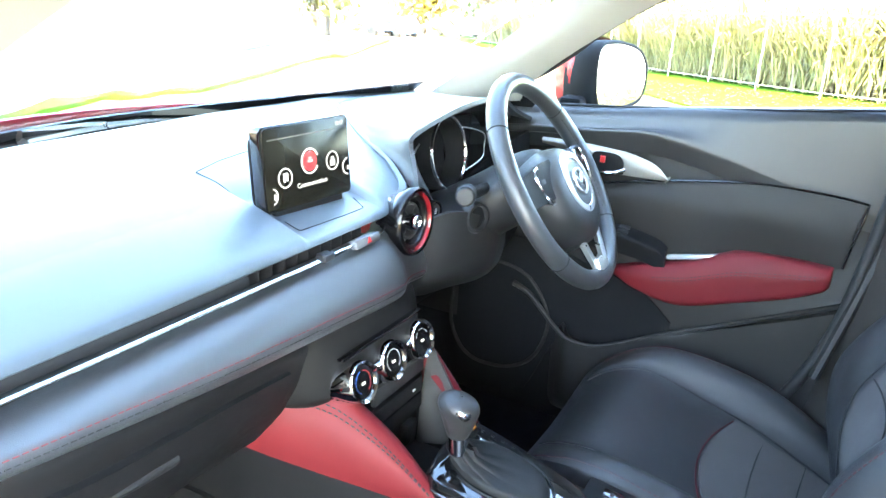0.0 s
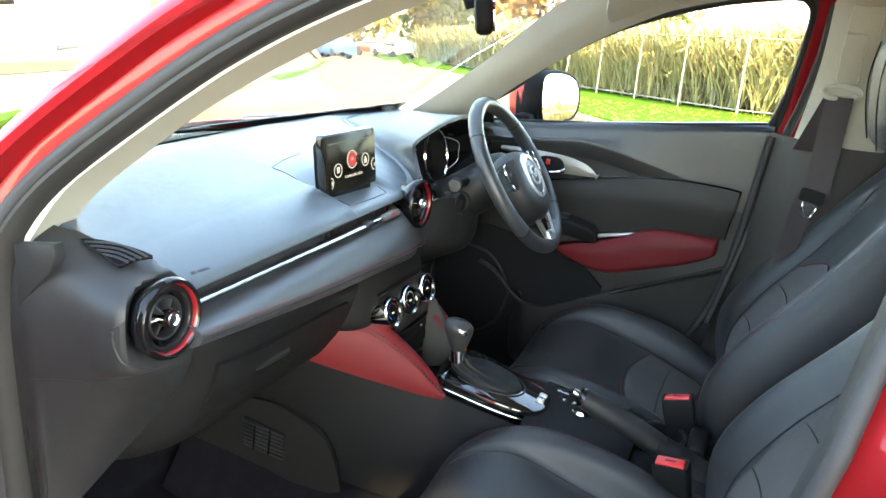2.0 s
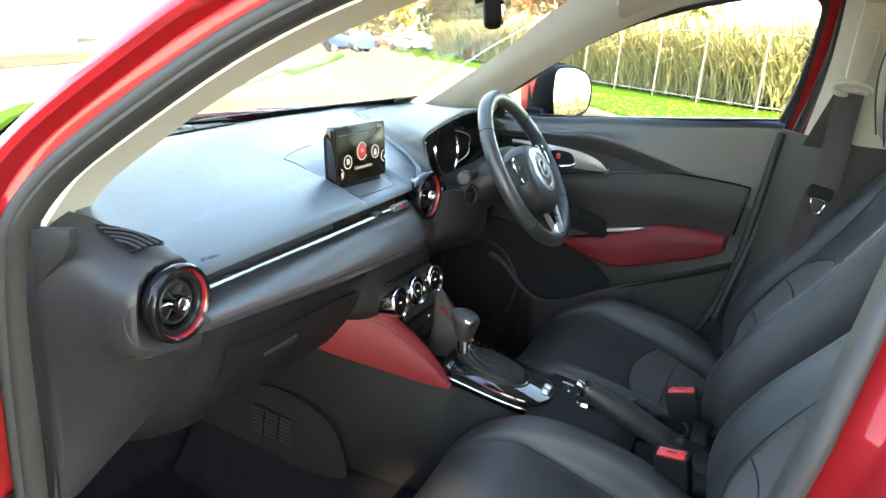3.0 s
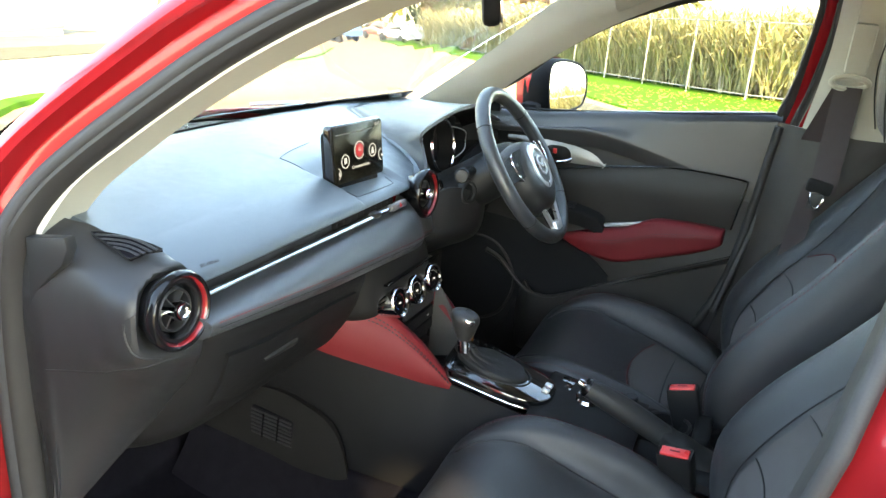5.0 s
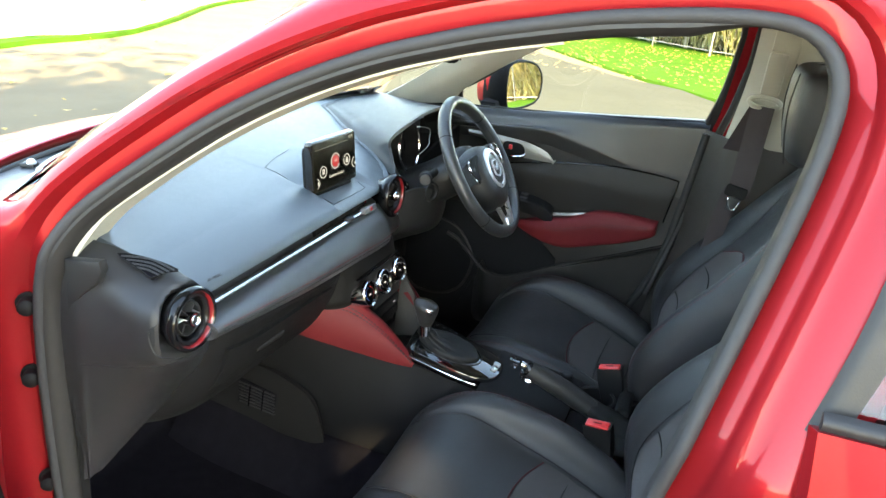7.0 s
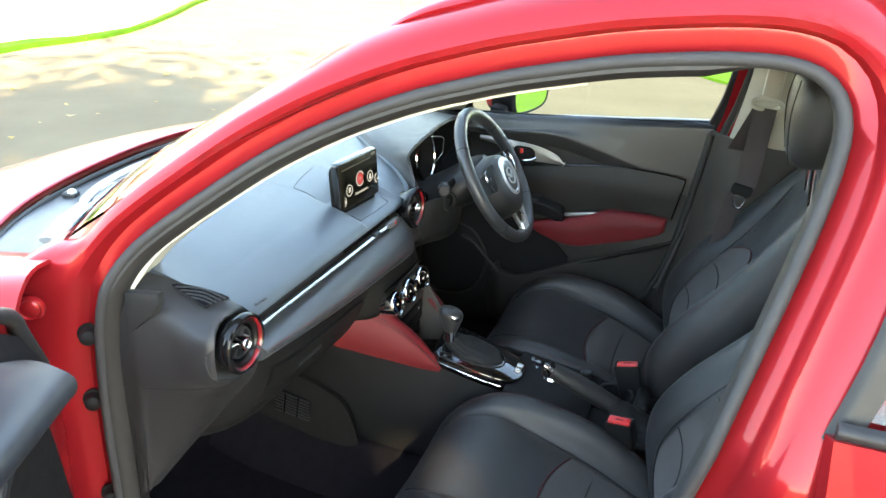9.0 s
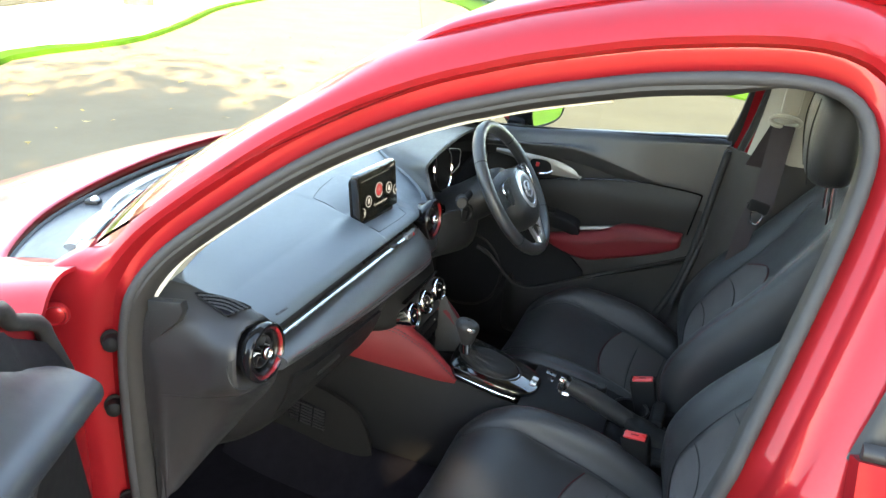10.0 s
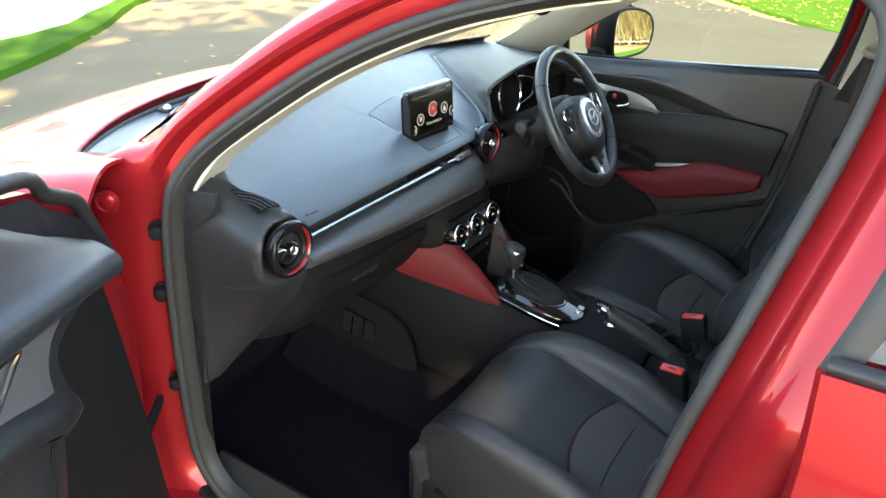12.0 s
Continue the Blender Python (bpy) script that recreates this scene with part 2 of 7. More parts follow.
RIM = [(0.10, 0.335), (0.19, 0.37), (0.23, 0.45), (0.245, 0.63), (0.247, 0.81), (0.238, 0.93), (0.215, 1.01), (0.185, 1.06), (0.14, 1.105), (0.07, 1.163),
       (0.0, 1.217), (-0.07, 1.262), (-0.14, 1.299), (-0.21, 1.33), (-0.27, 1.351), (-0.33, 1.37), (-0.40, 1.388), (-0.46, 1.402), (-0.52, 1.412),
       (-0.58, 1.42), (-0.63, 1.423), (-0.665, 1.42), (-0.69, 1.41), (-0.71, 1.39), (-0.72, 1.36), (-0.720, 1.32), (-0.710, 1.25), (-0.685, 1.13),
       (-0.657, 1.0), (-0.634, 0.88), (-0.610, 0.70), (-0.585, 0.50), (-0.55, 0.38), (-0.49, 0.335), (-0.2, 0.325)]
RING = even(curve(RIM, 6, True), 200, True)


def rim_frames(x0=-0.63):
    """Points round the doorway with their outward directions in the doorway's plane."""
    out = []
    m = len(RING)
    for i, (y, z) in enumerate(RING):
        a, b = RING[i - 3], RING[(i + 3) % m]
        d = np.array([b[0] - a[0], b[1] - a[1]])
        d /= np.linalg.norm(d)
        out.append((y, z, d[1] * 1.0, -d[0] * 1.0))
    return out


def rim_point(f, r, o, x0=-0.63):
    y, z, ny, nz = f
    y, z = y + ny * r, z + nz * r
    return Vector((lean(z, x0) - o, y, z))


FR = rim_frames()
if sum(f[2] * (f[0] + 0.24) + f[3] * (f[1] - 0.88) for f in FR) < 0:
    FR = [(y, z, -ny, -nz) for y, z, ny, nz in FR]
car = thing("car_body", (0, -0.2, 0), "red car body with the passenger door standing open", "car")


def door_surround():
    rows = []
    for f in FR:
        y, z = f[0], f[1]
        hinge = max(0.0, min(1.0, (1.035 - z) / 0.065)) if y > 0.05 else 0.0
        slim = 1.0 - 0.11 * max(0.0, min(1.0, (y + 0.15) / 0.1))
        back = 1.0 if y < -0.6 and z < 1.30 else 0.0 if y > -0.6 or z > 1.40 else (1.40 - z) / 0.10
        over = [(-0.006, -0.012), (0.004, -0.004), (0.030, 0.004), (0.033, 0.012), (0.037, 0.030), (0.046, 0.036), (0.060, 0.033), (0.076 * slim, 0.020), (0.090 * slim, -0.006), (0.100 * slim, -0.045), (0.108 * slim, -0.10)]
        side = [(-0.006, -0.012), (0.004, -0.004), (0.030, -0.002), (0.036, 0.004), (0.046, 0.020), (0.066, 0.034), (0.092, 0.048), (0.115, 0.056), (0.135, 0.058), (0.150, 0.050), (0.155, 0.0)]
        pillar = [(-0.006, -0.012), (0.004, -0.004), (0.030, 0.006), (0.036, 0.014), (0.044, 0.034), (0.060, 0.046), (0.080, 0.054), (0.105, 0.056), (0.130, 0.052), (0.142, 0.035), (0.145, -0.02)]
        rows.append([rim_point(f, *[o[k] * (1 - hinge - back) + g[k] * hinge + p[k] * back for k in (0, 1)]) for o, g, p in zip(over, side, pillar)])
    return net([[r[j] for r in rows] for j in range(len(rows[0]))], around=True)


part("door_surround", door_surround(), BODY, car, "glossy red door frame and pillars")
part("door_seal", tube([rim_point(f, -0.003, 0.010) for f in FR], 0.0085, 10, True, up=(1, 0, 0)), SEAL, car, "dark grey rubber door seal")
part("seal_lip", net([[rim_point(f, r + (-0.008 - r) * 0.75 * max(0.0, min(1.0, (-0.56 - f[0]) / 0.06)), o) for f in FR] for r, o in ((-0.008, 0.012), (-0.015, 0.010), (-0.021, 0.002), (-0.0245, -0.008), (-0.026, -0.016))], around=True), RUBBER, car)


# roof and windscreen
def roof_rows():
    rows = []
    top = sorted([rim_point(f, 0.092, -0.012) for f in FR if -0.64 < f[0] < 0.0 and f[1] > 1.0], key=lambda p: -p.y)
    ys, zs, xs = [-p.y for p in top], [p.z for p in top], [p.x for p in top]
    for y in (-0.13, -0.16, -0.20, -0.27, -0.38, -0.50, -0.60, -0.9, -1.3, -1.7):
        z, xe = np.interp(-y, ys, zs), np.interp(-y, ys, xs)
        z -= 0.04 * max(0.0, -0.9 - y) + (0.014 if y > -0.14 else 0.005 if y > -0.17 else 0.0)
        rows.append([(0.03 + s * (0.03 - xe) * k, y - 0.13 * (1 - k * k) * max(0, 1 + (y + 0.13) / 0.25) * 0.45 + 0.0, z + 0.045 * (1 - k * k) - (0.008 if k > 0.99 else 0)) for s, k in ((-1, 1.0), (-1, 0.95), (-1, 0.75), (-1, 0.4), (-1, 0), (1, 0.4), (1, 0.75), (1, 0.95), (1, 1.0))])
    return rows


part("roof", sheet(roof_rows(), 0.012), BODY, car, "glossy red roof panel")
WS = [[(-0.63, 0.365, 1.005), (-0.4, 0.485, 0.985), (0.0, 0.570, 0.98), (0.42, 0.50, 0.985), (0.70, 0.38, 1.005)],
      [(-0.59, 0.12, 1.185), (-0.4, 0.22, 1.19), (0.0, 0.26, 1.195), (0.42, 0.22, 1.19), (0.645, 0.12, 1.185)],
      [(-0.50, -0.23, 1.385), (-0.35, -0.17, 1.405), (0.0, -0.14, 1.415), (0.4, -0.17, 1.405), (0.56, -0.23, 1.385)]]
screen_glass = part("windscreen", sheet(WS, 0.004), GLASS, car, "clear curved windscreen")
screen_glass.visible_shadow = False
lower = [[np.array(a) * (1 - k) + np.array(b) * k + np.array((0, -0.006, 0)) for a, b in zip(WS[0], WS[1])] for k in (0.0, 0.06, 0.12)]
part("screen_band", sheet(lower, 0.003), GLOSS, car, "black band along the foot of the windscreen")


# pale pillar trims
def trim(a, b, thick, flip=1):
    return sheet([a, [tuple((np.array(p) + np.array(q)) / 2 + np.array((-0.014 * flip, 0, 0.0))) for p, q in zip(a, b)], b], thick, 4, 4)


part("pillar_trim", trim([(0.705, 0.36, 0.99), (0.668, 0.235, 1.07), (0.628, 0.079, 1.182), (0.582, -0.065, 1.298), (0.545, -0.19, 1.375)],
                         [(0.725, 0.13, 1.02), (0.694, 0.085, 1.075), (0.656, -0.04, 1.165), (0.618, -0.188, 1.255), (0.585, -0.36, 1.335)], 0.012), CREAM, car, "pale cream windscreen pillar trim")
lip = sorted([f for f in FR if f[0] > -0.42 and 0.985 < f[1]], key=lambda f: -f[0] + f[1] * 0.2)
inner = even([rim_point(f, -0.021, -0.014) for f in lip], 10)
edge = even(curve([(lean(z, -0.53), y - 0.008, z - 0.012) for y, z in ((0.255, 0.975), (0.238, 1.01), (0.165, 1.083), (0.098, 1.142), (0.035, 1.187), (-0.03, 1.230), (-0.10, 1.266), (-0.17, 1.301), (-0.27, 1.339), (-0.38, 1.373))], 4), 10)
part("pillar_trim", sheet([inner, [p * 0.5 + q * 0.5 + np.array((-0.006, 0, 0.002)) for p, q in zip(inner, edge)], edge], 0.008, 4, 4), CREAM, car, "pale cream windscreen pillar trim")
part("headliner", sheet([[(x, y, 1.385 + 0.02 * (1 - (x / 0.5) ** 2) + (0.005 if y < -0.4 else -0.01) + (0.024 if x < -0.3 else 0)) for x in (-0.42, -0.25, 0.05, 0.35, 0.56)] for y in (-0.22, -0.5, -0.9, -1.3, -1.75)], 0.015), CREAM, car, "pale grey fabric headliner")

part("roof_side_trim", sheet([[(0.735 - 0.4 * (z - 1.0) - 0.016, y, z + 0.004), (0.735 - 0.4 * (z - 1.0) - 0.026, y, z + 0.020), (0.560 - 0.2 * max(0.0, y + 0.36), y, z + 0.044), (0.50, y - 0.02, 1.405)] for y, z in ((-0.20, 1.262), (-0.28, 1.294), (-0.36, 1.322), (-0.43, 1.340), (-0.52, 1.358), (-0.60, 1.370), (-0.70, 1.385))], 0.010, 3, 3), CREAM, car, "pale grey trim along the roof side")
part("grab_handle", tube(curve([(0.575, -0.398, 1.394), (0.556, -0.404, 1.370), (0.552, -0.425, 1.364), (0.550, -0.50, 1.374), (0.553, -0.555, 1.384), (0.568, -0.566, 1.412)], 6), 0.009, 10, wide=1.3), CREAM, car, "pale grey grab handle")
# far side: centre pillar and rear of the cabin
part("centre_pillar_upper", sheet([[(0.585, -0.650, 1.43), (0.57, -0.68, 1.43), (0.57, -0.76, 1.43), (0.58, -0.82, 1.43)], [(0.605, -0.650, 1.24), (0.585, -0.69, 1.24), (0.585, -0.76, 1.24), (0.60, -0.80, 1.24)],
                                   [(0.645, -0.632, 1.065), (0.62, -0.67, 1.065), (0.62, -0.77, 1.065), (0.64, -0.83, 1.065)]], 0.012), CREAM, car, "pale cream upper pillar trim")
part("centre_pillar_lower", sheet([[(0.69, -0.585, 1.068), (0.622, -0.66, 1.068), (0.622, -0.77, 1.068), (0.64, -0.85, 1.068)], [(0.695, -0.565, 0.9), (0.625, -0.64, 0.9), (0.625, -0.78, 0.9), (0.65, -0.86, 0.9)],
                                   [(0.70, -0.535, 0.6), (0.64, -0.60, 0.6), (0.64, -0.80, 0.6), (0.66, -0.9, 0.6)], [(0.68, -0.50, 0.34), (0.65, -0.54, 0.34), (0.65, -0.82, 0.34), (0.67, -0.92, 0.34)]], 0.012), paint("warm_grey_plastic", (0.036, 0.031, 0.027), 0.45, grain=0.25, size=900, kind="cells", spec=0.5), car, "dark plastic lower pillar trim")
part("rear_side_panel", block((0.03, 0.85, 0.75), pose(0.68, -1.33, 0.69), 0.01), HARD, car)
part("rear_side_panel", block((0.03, 0.9, 0.75), pose(-0.60, -1.33, 0.69), 0.01), HARD, car)
# unseen dark wall, added to close off the back of the cabin
part("rear_closing_wall", block((1.36, 0.03, 1.1), pose(0.03, -1.76, 0.85), 0.01), HARD, car)
part("roof_pillar", block((0.05, 0.09, 0.36), pose(0.61, -1.42, 1.24, 0, -18, 0), 0.01), CREAM, car)
part("floor_pan", sheet([[(-0.60, y, z), (-0.3, y, z - 0.01), (0.03, y, z - 0.01), (0.3, y, z - 0.01), (0.70, y, z)] for y, z in ((0.55, 0.62), (0.47, 0.38), (0.36, 0.315), (-0.1, 0.30), (-0.6, 0.30), (-1.7, 0.30))], 0.03), CARPET_SHADE, car, "black carpet on the cabin floor")
part("firewall", sheet([[(x, y, z) for x in (-0.62, 0.0, 0.72)] for y, z in ((0.53, 0.93), (0.58, 0.8), (0.58, 0.6))], 0.02), HARD, car)
part("far_floor_side", block((0.03, 1.3, 0.35), pose(0.71, 0.0, 0.47), 0.01), HARD, car)
part("sill_trim", sheet([[(-0.585, y, 0.40), (-0.60, y, 0.375), (-0.625, y, 0.35), (-0.65, y, 0.345)] for y in (0.22, 0.1, -0.3, -0.62)], 0.012), SHADE, car, "grey plastic sill cover")
part("kick_trim", sheet([[(-0.575, 0.40, z), (-0.590, 0.27, z), (-0.604, 0.215, z), (-0.613, 0.203, z)] for z in (0.93, 0.8, 0.6, 0.42, 0.36)], 0.012), HARD, car, "black plastic footwell side trim")
part("outer_sill", sheet([[(-0.655, y, 0.34), (-0.70, y, 0.33), (-0.73, y, 0.29), (-0.72, y, 0.2), (-0.68, y, 0.16)] for y in (0.3, 0.0, -0.4, -0.8)], 0.01), BODY, car)

# hinge pillar details
for y, z in ((0.238, 0.918), (0.246, 0.793), (0.235, 0.60)):
    b = part("hinge_bolt", lathe([(0.0, 0.02), (0.008, 0.0195), (0.0125, 0.016), (0.0135, 0.010), (0.0135, 0.0), (0.018, -0.001), (0.018, -0.006)], (-0.634, y + 0.028, z - 0.012), (-0.80, -0.6, 0.05), 18), HARD, car, "black rubber stop")
part("pillar_plug", lathe([(0.0, 0.004), (0.010, 0.004), (0.014, 0.001), (0.016, 0.004), (0.019, 0.003), (0.021, -0.003)], (-0.69, 0.315, 0.965), (-0.8, -0.6, 0), 20), BODY, car)

# front wing, bonnet, scuttle
part("front_wing", sheet([[(-0.655, 0.30, 1.03), (-0.70, 0.285, 1.035), (-0.735, 0.275, 1.01), (-0.755, 0.27, 0.96), (-0.76, 0.27, 0.8), (-0.75, 0.27, 0.4)],
                          [(-0.592, 0.445, 0.985), (-0.67, 0.44, 0.997), (-0.745, 0.43, 0.985), (-0.785, 0.43, 0.93), (-0.79, 0.43, 0.8), (-0.78, 0.43, 0.4)],
                          [(-0.592, 0.70, 0.922), (-0.69, 0.72, 0.930), (-0.77, 0.75, 0.910), (-0.82, 0.75, 0.86), (-0.83, 0.75, 0.78), (-0.82, 0.75, 0.4)],
                          [(-0.58, 1.30, 0.755), (-0.70, 1.32, 0.76), (-0.77, 1.35, 0.74), (-0.80, 1.35, 0.70), (-0.81, 1.35, 0.66), (-0.80, 1.35, 0.4)]], 0.006), BODY, car, "glossy red front wing")
BON = [(-0.60, 0.515), (-0.55, 0.572), (-0.40, 0.645), (-0.2, 0.682), (0.05, 0.698), (0.3, 0.682), (0.48, 0.645), (0.62, 0.572), (0.67, 0.515)]
part("bonnet", sheet([[(x * k, y + d, 0.986 - 0.035 * ((x - 0.03) / 0.65) ** 2 + dz) for x, y in BON] for d, dz, k in ((0.012, -0.022, 1.0), (0.0, -0.006, 1.0), (0.012, 0.0, 1.0), (0.12, -0.028, 1.0), (0.35, -0.098, 1.0), (0.7, -0.24, 0.99), (0.92, -0.36, 0.96), (0.98, -0.44, 0.94))], 0.006), BODY, car, "glossy red bonnet")
part("gap_seal", tube(curve([(-0.60, 0.507, 0.943), (-0.55, 0.562, 0.95), (-0.40, 0.633, 0.957), (-0.2, 0.670, 0.963), (0.05, 0.686, 0.966), (0.3, 0.670, 0.963), (0.48, 0.633, 0.957), (0.62, 0.562, 0.948)], 4), 0.006, 8), RUBBER, car, "black rubber bonnet seal")
SCUTTLE = paint("weathered_grey_plastic", (0.040, 0.044, 0.050), 0.42, grain=0.3, size=700, spec=0.7)
part("scuttle_panel", sheet([[(x, y - d, z) for x, y in ((-0.60, 0.495), (-0.54, 0.555), (-0.40, 0.628), (-0.2, 0.668), (0.05, 0.685), (0.3, 0.668), (0.50, 0.625), (0.64, 0.55), (0.70, 0.495))] for d, z in ((-0.01, 0.942), (0.01, 0.950), (0.05, 0.956), (0.09, 0.962), (0.125, 0.972))], 0.01), SCUTTLE, car, "blue-grey plastic scuttle panel")
wh = [(x, y) for x in (-0.72, 0.76) for y in (1.28, -1.29)]
for x, y in wh:
    w = part("wheel", lathe([(0.20, 0.10), (0.29, 0.105), (0.325, 0.09), (0.33, 0.0), (0.325, -0.09), (0.29, -0.105), (0.20, -0.10)], (x, y, 0.33 - 0.045 * (0.88 * x + 0.47 * y)), (1, 0, 0), 40, closed=False), RUBBER, car, "black tyre")
    part("wheel_rim", lathe([(0.0, 0.06), (0.05, 0.07), (0.18, 0.085), (0.205, 0.10), (0.205, -0.10)], (x, y, 0.33 - 0.045 * (0.88 * x + 0.47 * y)), (-1 if x < 0 else 1, 0, 0), 32, closed=False), SATIN, w)
part("rear_quarter", sheet([[(-0.73, y, z) for z in (1.0, 0.7, 0.35)] for y in (-1.65, -1.9, -2.1)], 0.02), BODY, car)
part("tailgate", sheet([[(x, -2.1 + 0.4 * max(0, z - 1.0) * 2, z) for z in (1.42, 1.0, 0.7, 0.35)] for x in (-0.72, 0.0, 0.78)], 0.02), BODY, car)
part("side_body", sheet([[(0.80, y, z) for z in (1.0, 0.7, 0.35)] for y in (-0.60, -1.3, -2.1)], 0.02), BODY, car)
part("front_wing", sheet([[(0.665, y, z), (0.76, y, z - 0.015), (0.85, y, z - 0.09), (0.85, y, 0.4)] for y, z in ((0.33, 0.95), (0.55, 0.935), (0.85, 0.86), (1.35, 0.70), (1.55, 0.58))], 0.01), BODY, car)
part("front_bumper", sheet([[(x, 1.62 - 0.16 * (abs(x - 0.03) / 0.8) ** 3, z) for x in (-0.78, -0.4, 0.03, 0.46, 0.84)] for z in (0.52, 0.42, 0.3)], 0.02), BODY, car)
part("frame_edge", sheet([[(0.735 - 0.4 * (z - 1.0) - 0.010, y, z), (0.735 - 0.4 * (z - 1.0) - 0.014, y - 0.012, z), (0.735 - 0.4 * (z - 1.0) - 0.012, y - 0.044, z)] for y, z in ((-0.575, 1.0), (-0.588, 1.06), (-0.602, 1.15), (-0.612, 1.25), (-0.617, 1.32), (-0.612, 1.37))], 0.008), BODY, car, "red painted door frame edge")
part("pillar_seal", tube(curve([(0.655, -0.52, 0.60), (0.672, -0.575, 0.85), (0.672, -0.605, 1.05), (0.645, -0.628, 1.15), (0.60, -0.645, 1.30), (0.585, -0.62, 1.385), (0.575, -0.5, 1.39)], 5), 0.010, 8), RUBBER, car, "black door seal")
part("door_gap_seal", tube(curve([(0.672, -0.580, 1.061), (0.672, -0.566, 0.922), (0.672, -0.544, 0.741), (0.672, -0.517, 0.632), (0.672, -0.480, 0.545), (0.672, -0.450, 0.50)], 5), 0.0105, 10), RUBBER, car, "black seal between the door and the pillar")
# wipers and scuttle grille
for pts in ([(-0.523, 0.454, 0.984), (-0.44, 0.495, 0.982), (-0.366, 0.522, 0.980), (-0.30, 0.545, 0.978), (-0.233, 0.560, 0.976)], [(-0.10, 0.545, 0.982), (0.05, 0.565, 0.982), (0.25, 0.555, 0.982), (0.35, 0.53, 0.984), (0.43, 0.50, 0.986)]):
    w = part("wiper", tube(curve(pts, 5), 0.0085, 8, wide=2.0, taper=lambda t: 0.55 + 0.45 * math.sin(min(1, t * 1.3 + 0.25) * 3.14 / 2)), SATIN, car, "wiper blade shining in the sun")
    part("wiper_arm", tube(curve([(pts[0][0] + 0.565, pts[0][1] + 0.168, 0.972), (pts[3][0] + 0.17, pts[3][1] + 0.052, 0.985), (pts[3][0] + 0.02, pts[3][1] + 0.014, 0.992), (pts[2][0], pts[2][1], 0.992)], 5), 0.006, 8, wide=1.4), SILVER, w)
    part("blade_rubber", tube([(p[0] + 0.006, p[1] - 0.014, p[2] - 0.004) for p in pts], 0.004, 6), RUBBER, w)
jet = part("washer_jet", block((0.024, 0.030, 0.010), pose(-0.305, 0.618, 0.968, 0, 0, 20), 0.004), SHADE, car, "grey washer jet")
part("jet_nozzle", lathe([(0.0, 0.012), (0.005, 0.011), (0.008, 0.006), (0.009, 0.0)], (-0.305, 0.614, 0.972), (-0.2, -0.8, 0.5), 14), SATIN, jet)
for i in range(26):
    part("scuttle_slot", block((0.004, 0.024, 0.007), pose(-0.215 + 0.0095 * i + (0.05 if i > 18 else 0), 0.640 + 0.0012 * i - 0.00003 * i * i, 0.958, -4, 0, -8), 0.001), GLOSS if i % 2 else SCUTTLE, car)

# ---- dashboard ----
dash = thing("dashboard", (0, 0.2, 0.62), "black soft-touch dashboard with a chrome strip and red stitching", "dashboard")
TOP = [(0.060, 0.926), (0.044, 0.932), (0.056, 0.946), (0.10, 0.962), (0.20, 0.985), (0.32, 1.0), (0.44, 1.005), (0.535, 0.985)]


def dash_top():
    # across: where, how far the front lip steps back, lift, depth of the far edge, and where the skin starts under the hood
    KEY = ((-0.556, 0.012, -0.012, 0.36, 0), (-0.548, 0.0, 0.0, 0.37, 0), (-0.50, 0.0, 0.0, 0.42, 0), (-0.35, 0.0, 0.0, 0.475, 0), (-0.15, 0.0, 0.0, 0.515, 0), (0.07, 0.0, 0.0, 0.525, 0), (0.085, 0.004, 0.0, 0.525, 0), (0.10, 0.006, 0.0, 0.525, 0.05), (0.148, 0.008, 0.0, 0.525, 0.052),
           (0.165, 0.02, 0, 0.525, 0.066), (0.20, 0.02, 0, 0.522, 0.105), (0.27, 0.02, 0, 0.52, 0.20), (0.34, 0.02, 0, 0.515, 0.28), (0.43, 0.02, 0, 0.50, 0.37), (0.56, 0.02, 0, 0.47, 0.38), (0.70, 0.02, 0, 0.37, 0.30))
    at = [k[0] for k in KEY]
    xs = sorted(set(np.round(np.concatenate([np.linspace(-0.556, -0.54, 5), np.linspace(-0.53, -0.11, 15), np.linspace(-0.104, -0.086, 7), np.linspace(-0.07, 0.06, 8), np.linspace(0.066, 0.11, 10), np.linspace(0.12, 0.22, 11), np.linspace(0.24, 0.70, 16)]), 4)))
    rows = []
    for x in xs:
        dy, dz, far, front = (np.interp(x, at, [k[i] for k in KEY]) for i in (1, 2, 3, 4))
        dip = min(1.0, max(0.0, (x + 0.099) / 0.008)) * min(1.0, max(0.0, (0.084 - x) / 0.010))
        dip = dip * dip * (3 - 2 * dip)
        row = []
        for y, z in TOP:
            if x > 0.148:
                yy = front + (y - 0.044) * (far - front) / 0.491
                row.append((x, yy, np.interp(yy, [q[0] for q in TOP[1:]], [q[1] for q in TOP[1:]]) - (0.006 if y == 0.060 and z < 0.93 else 0.0)))
                continue
            yy = 0.044 + dy + (y - 0.044) * (far - 0.044 - dy) / 0.491 if y > 0.06 else y + dy
            row.append((x, yy, z + dz - dip * (0.011 if 0.08 < y < 0.16 else 0.004 if 0.05 < y < 0.06 else 0.0)))
        rows.append(row)
    return rows


TOP = TOP[:4] + [(0.130, 0.971), (0.150, 0.975), (0.158, 0.9768)] + TOP[4:]
part("dash_top", sheet(dash_top(), -0.012, 3, 1), DASH_SHEEN, dash, "soft dashboard top with the sky's sheen in its blue-black colour")
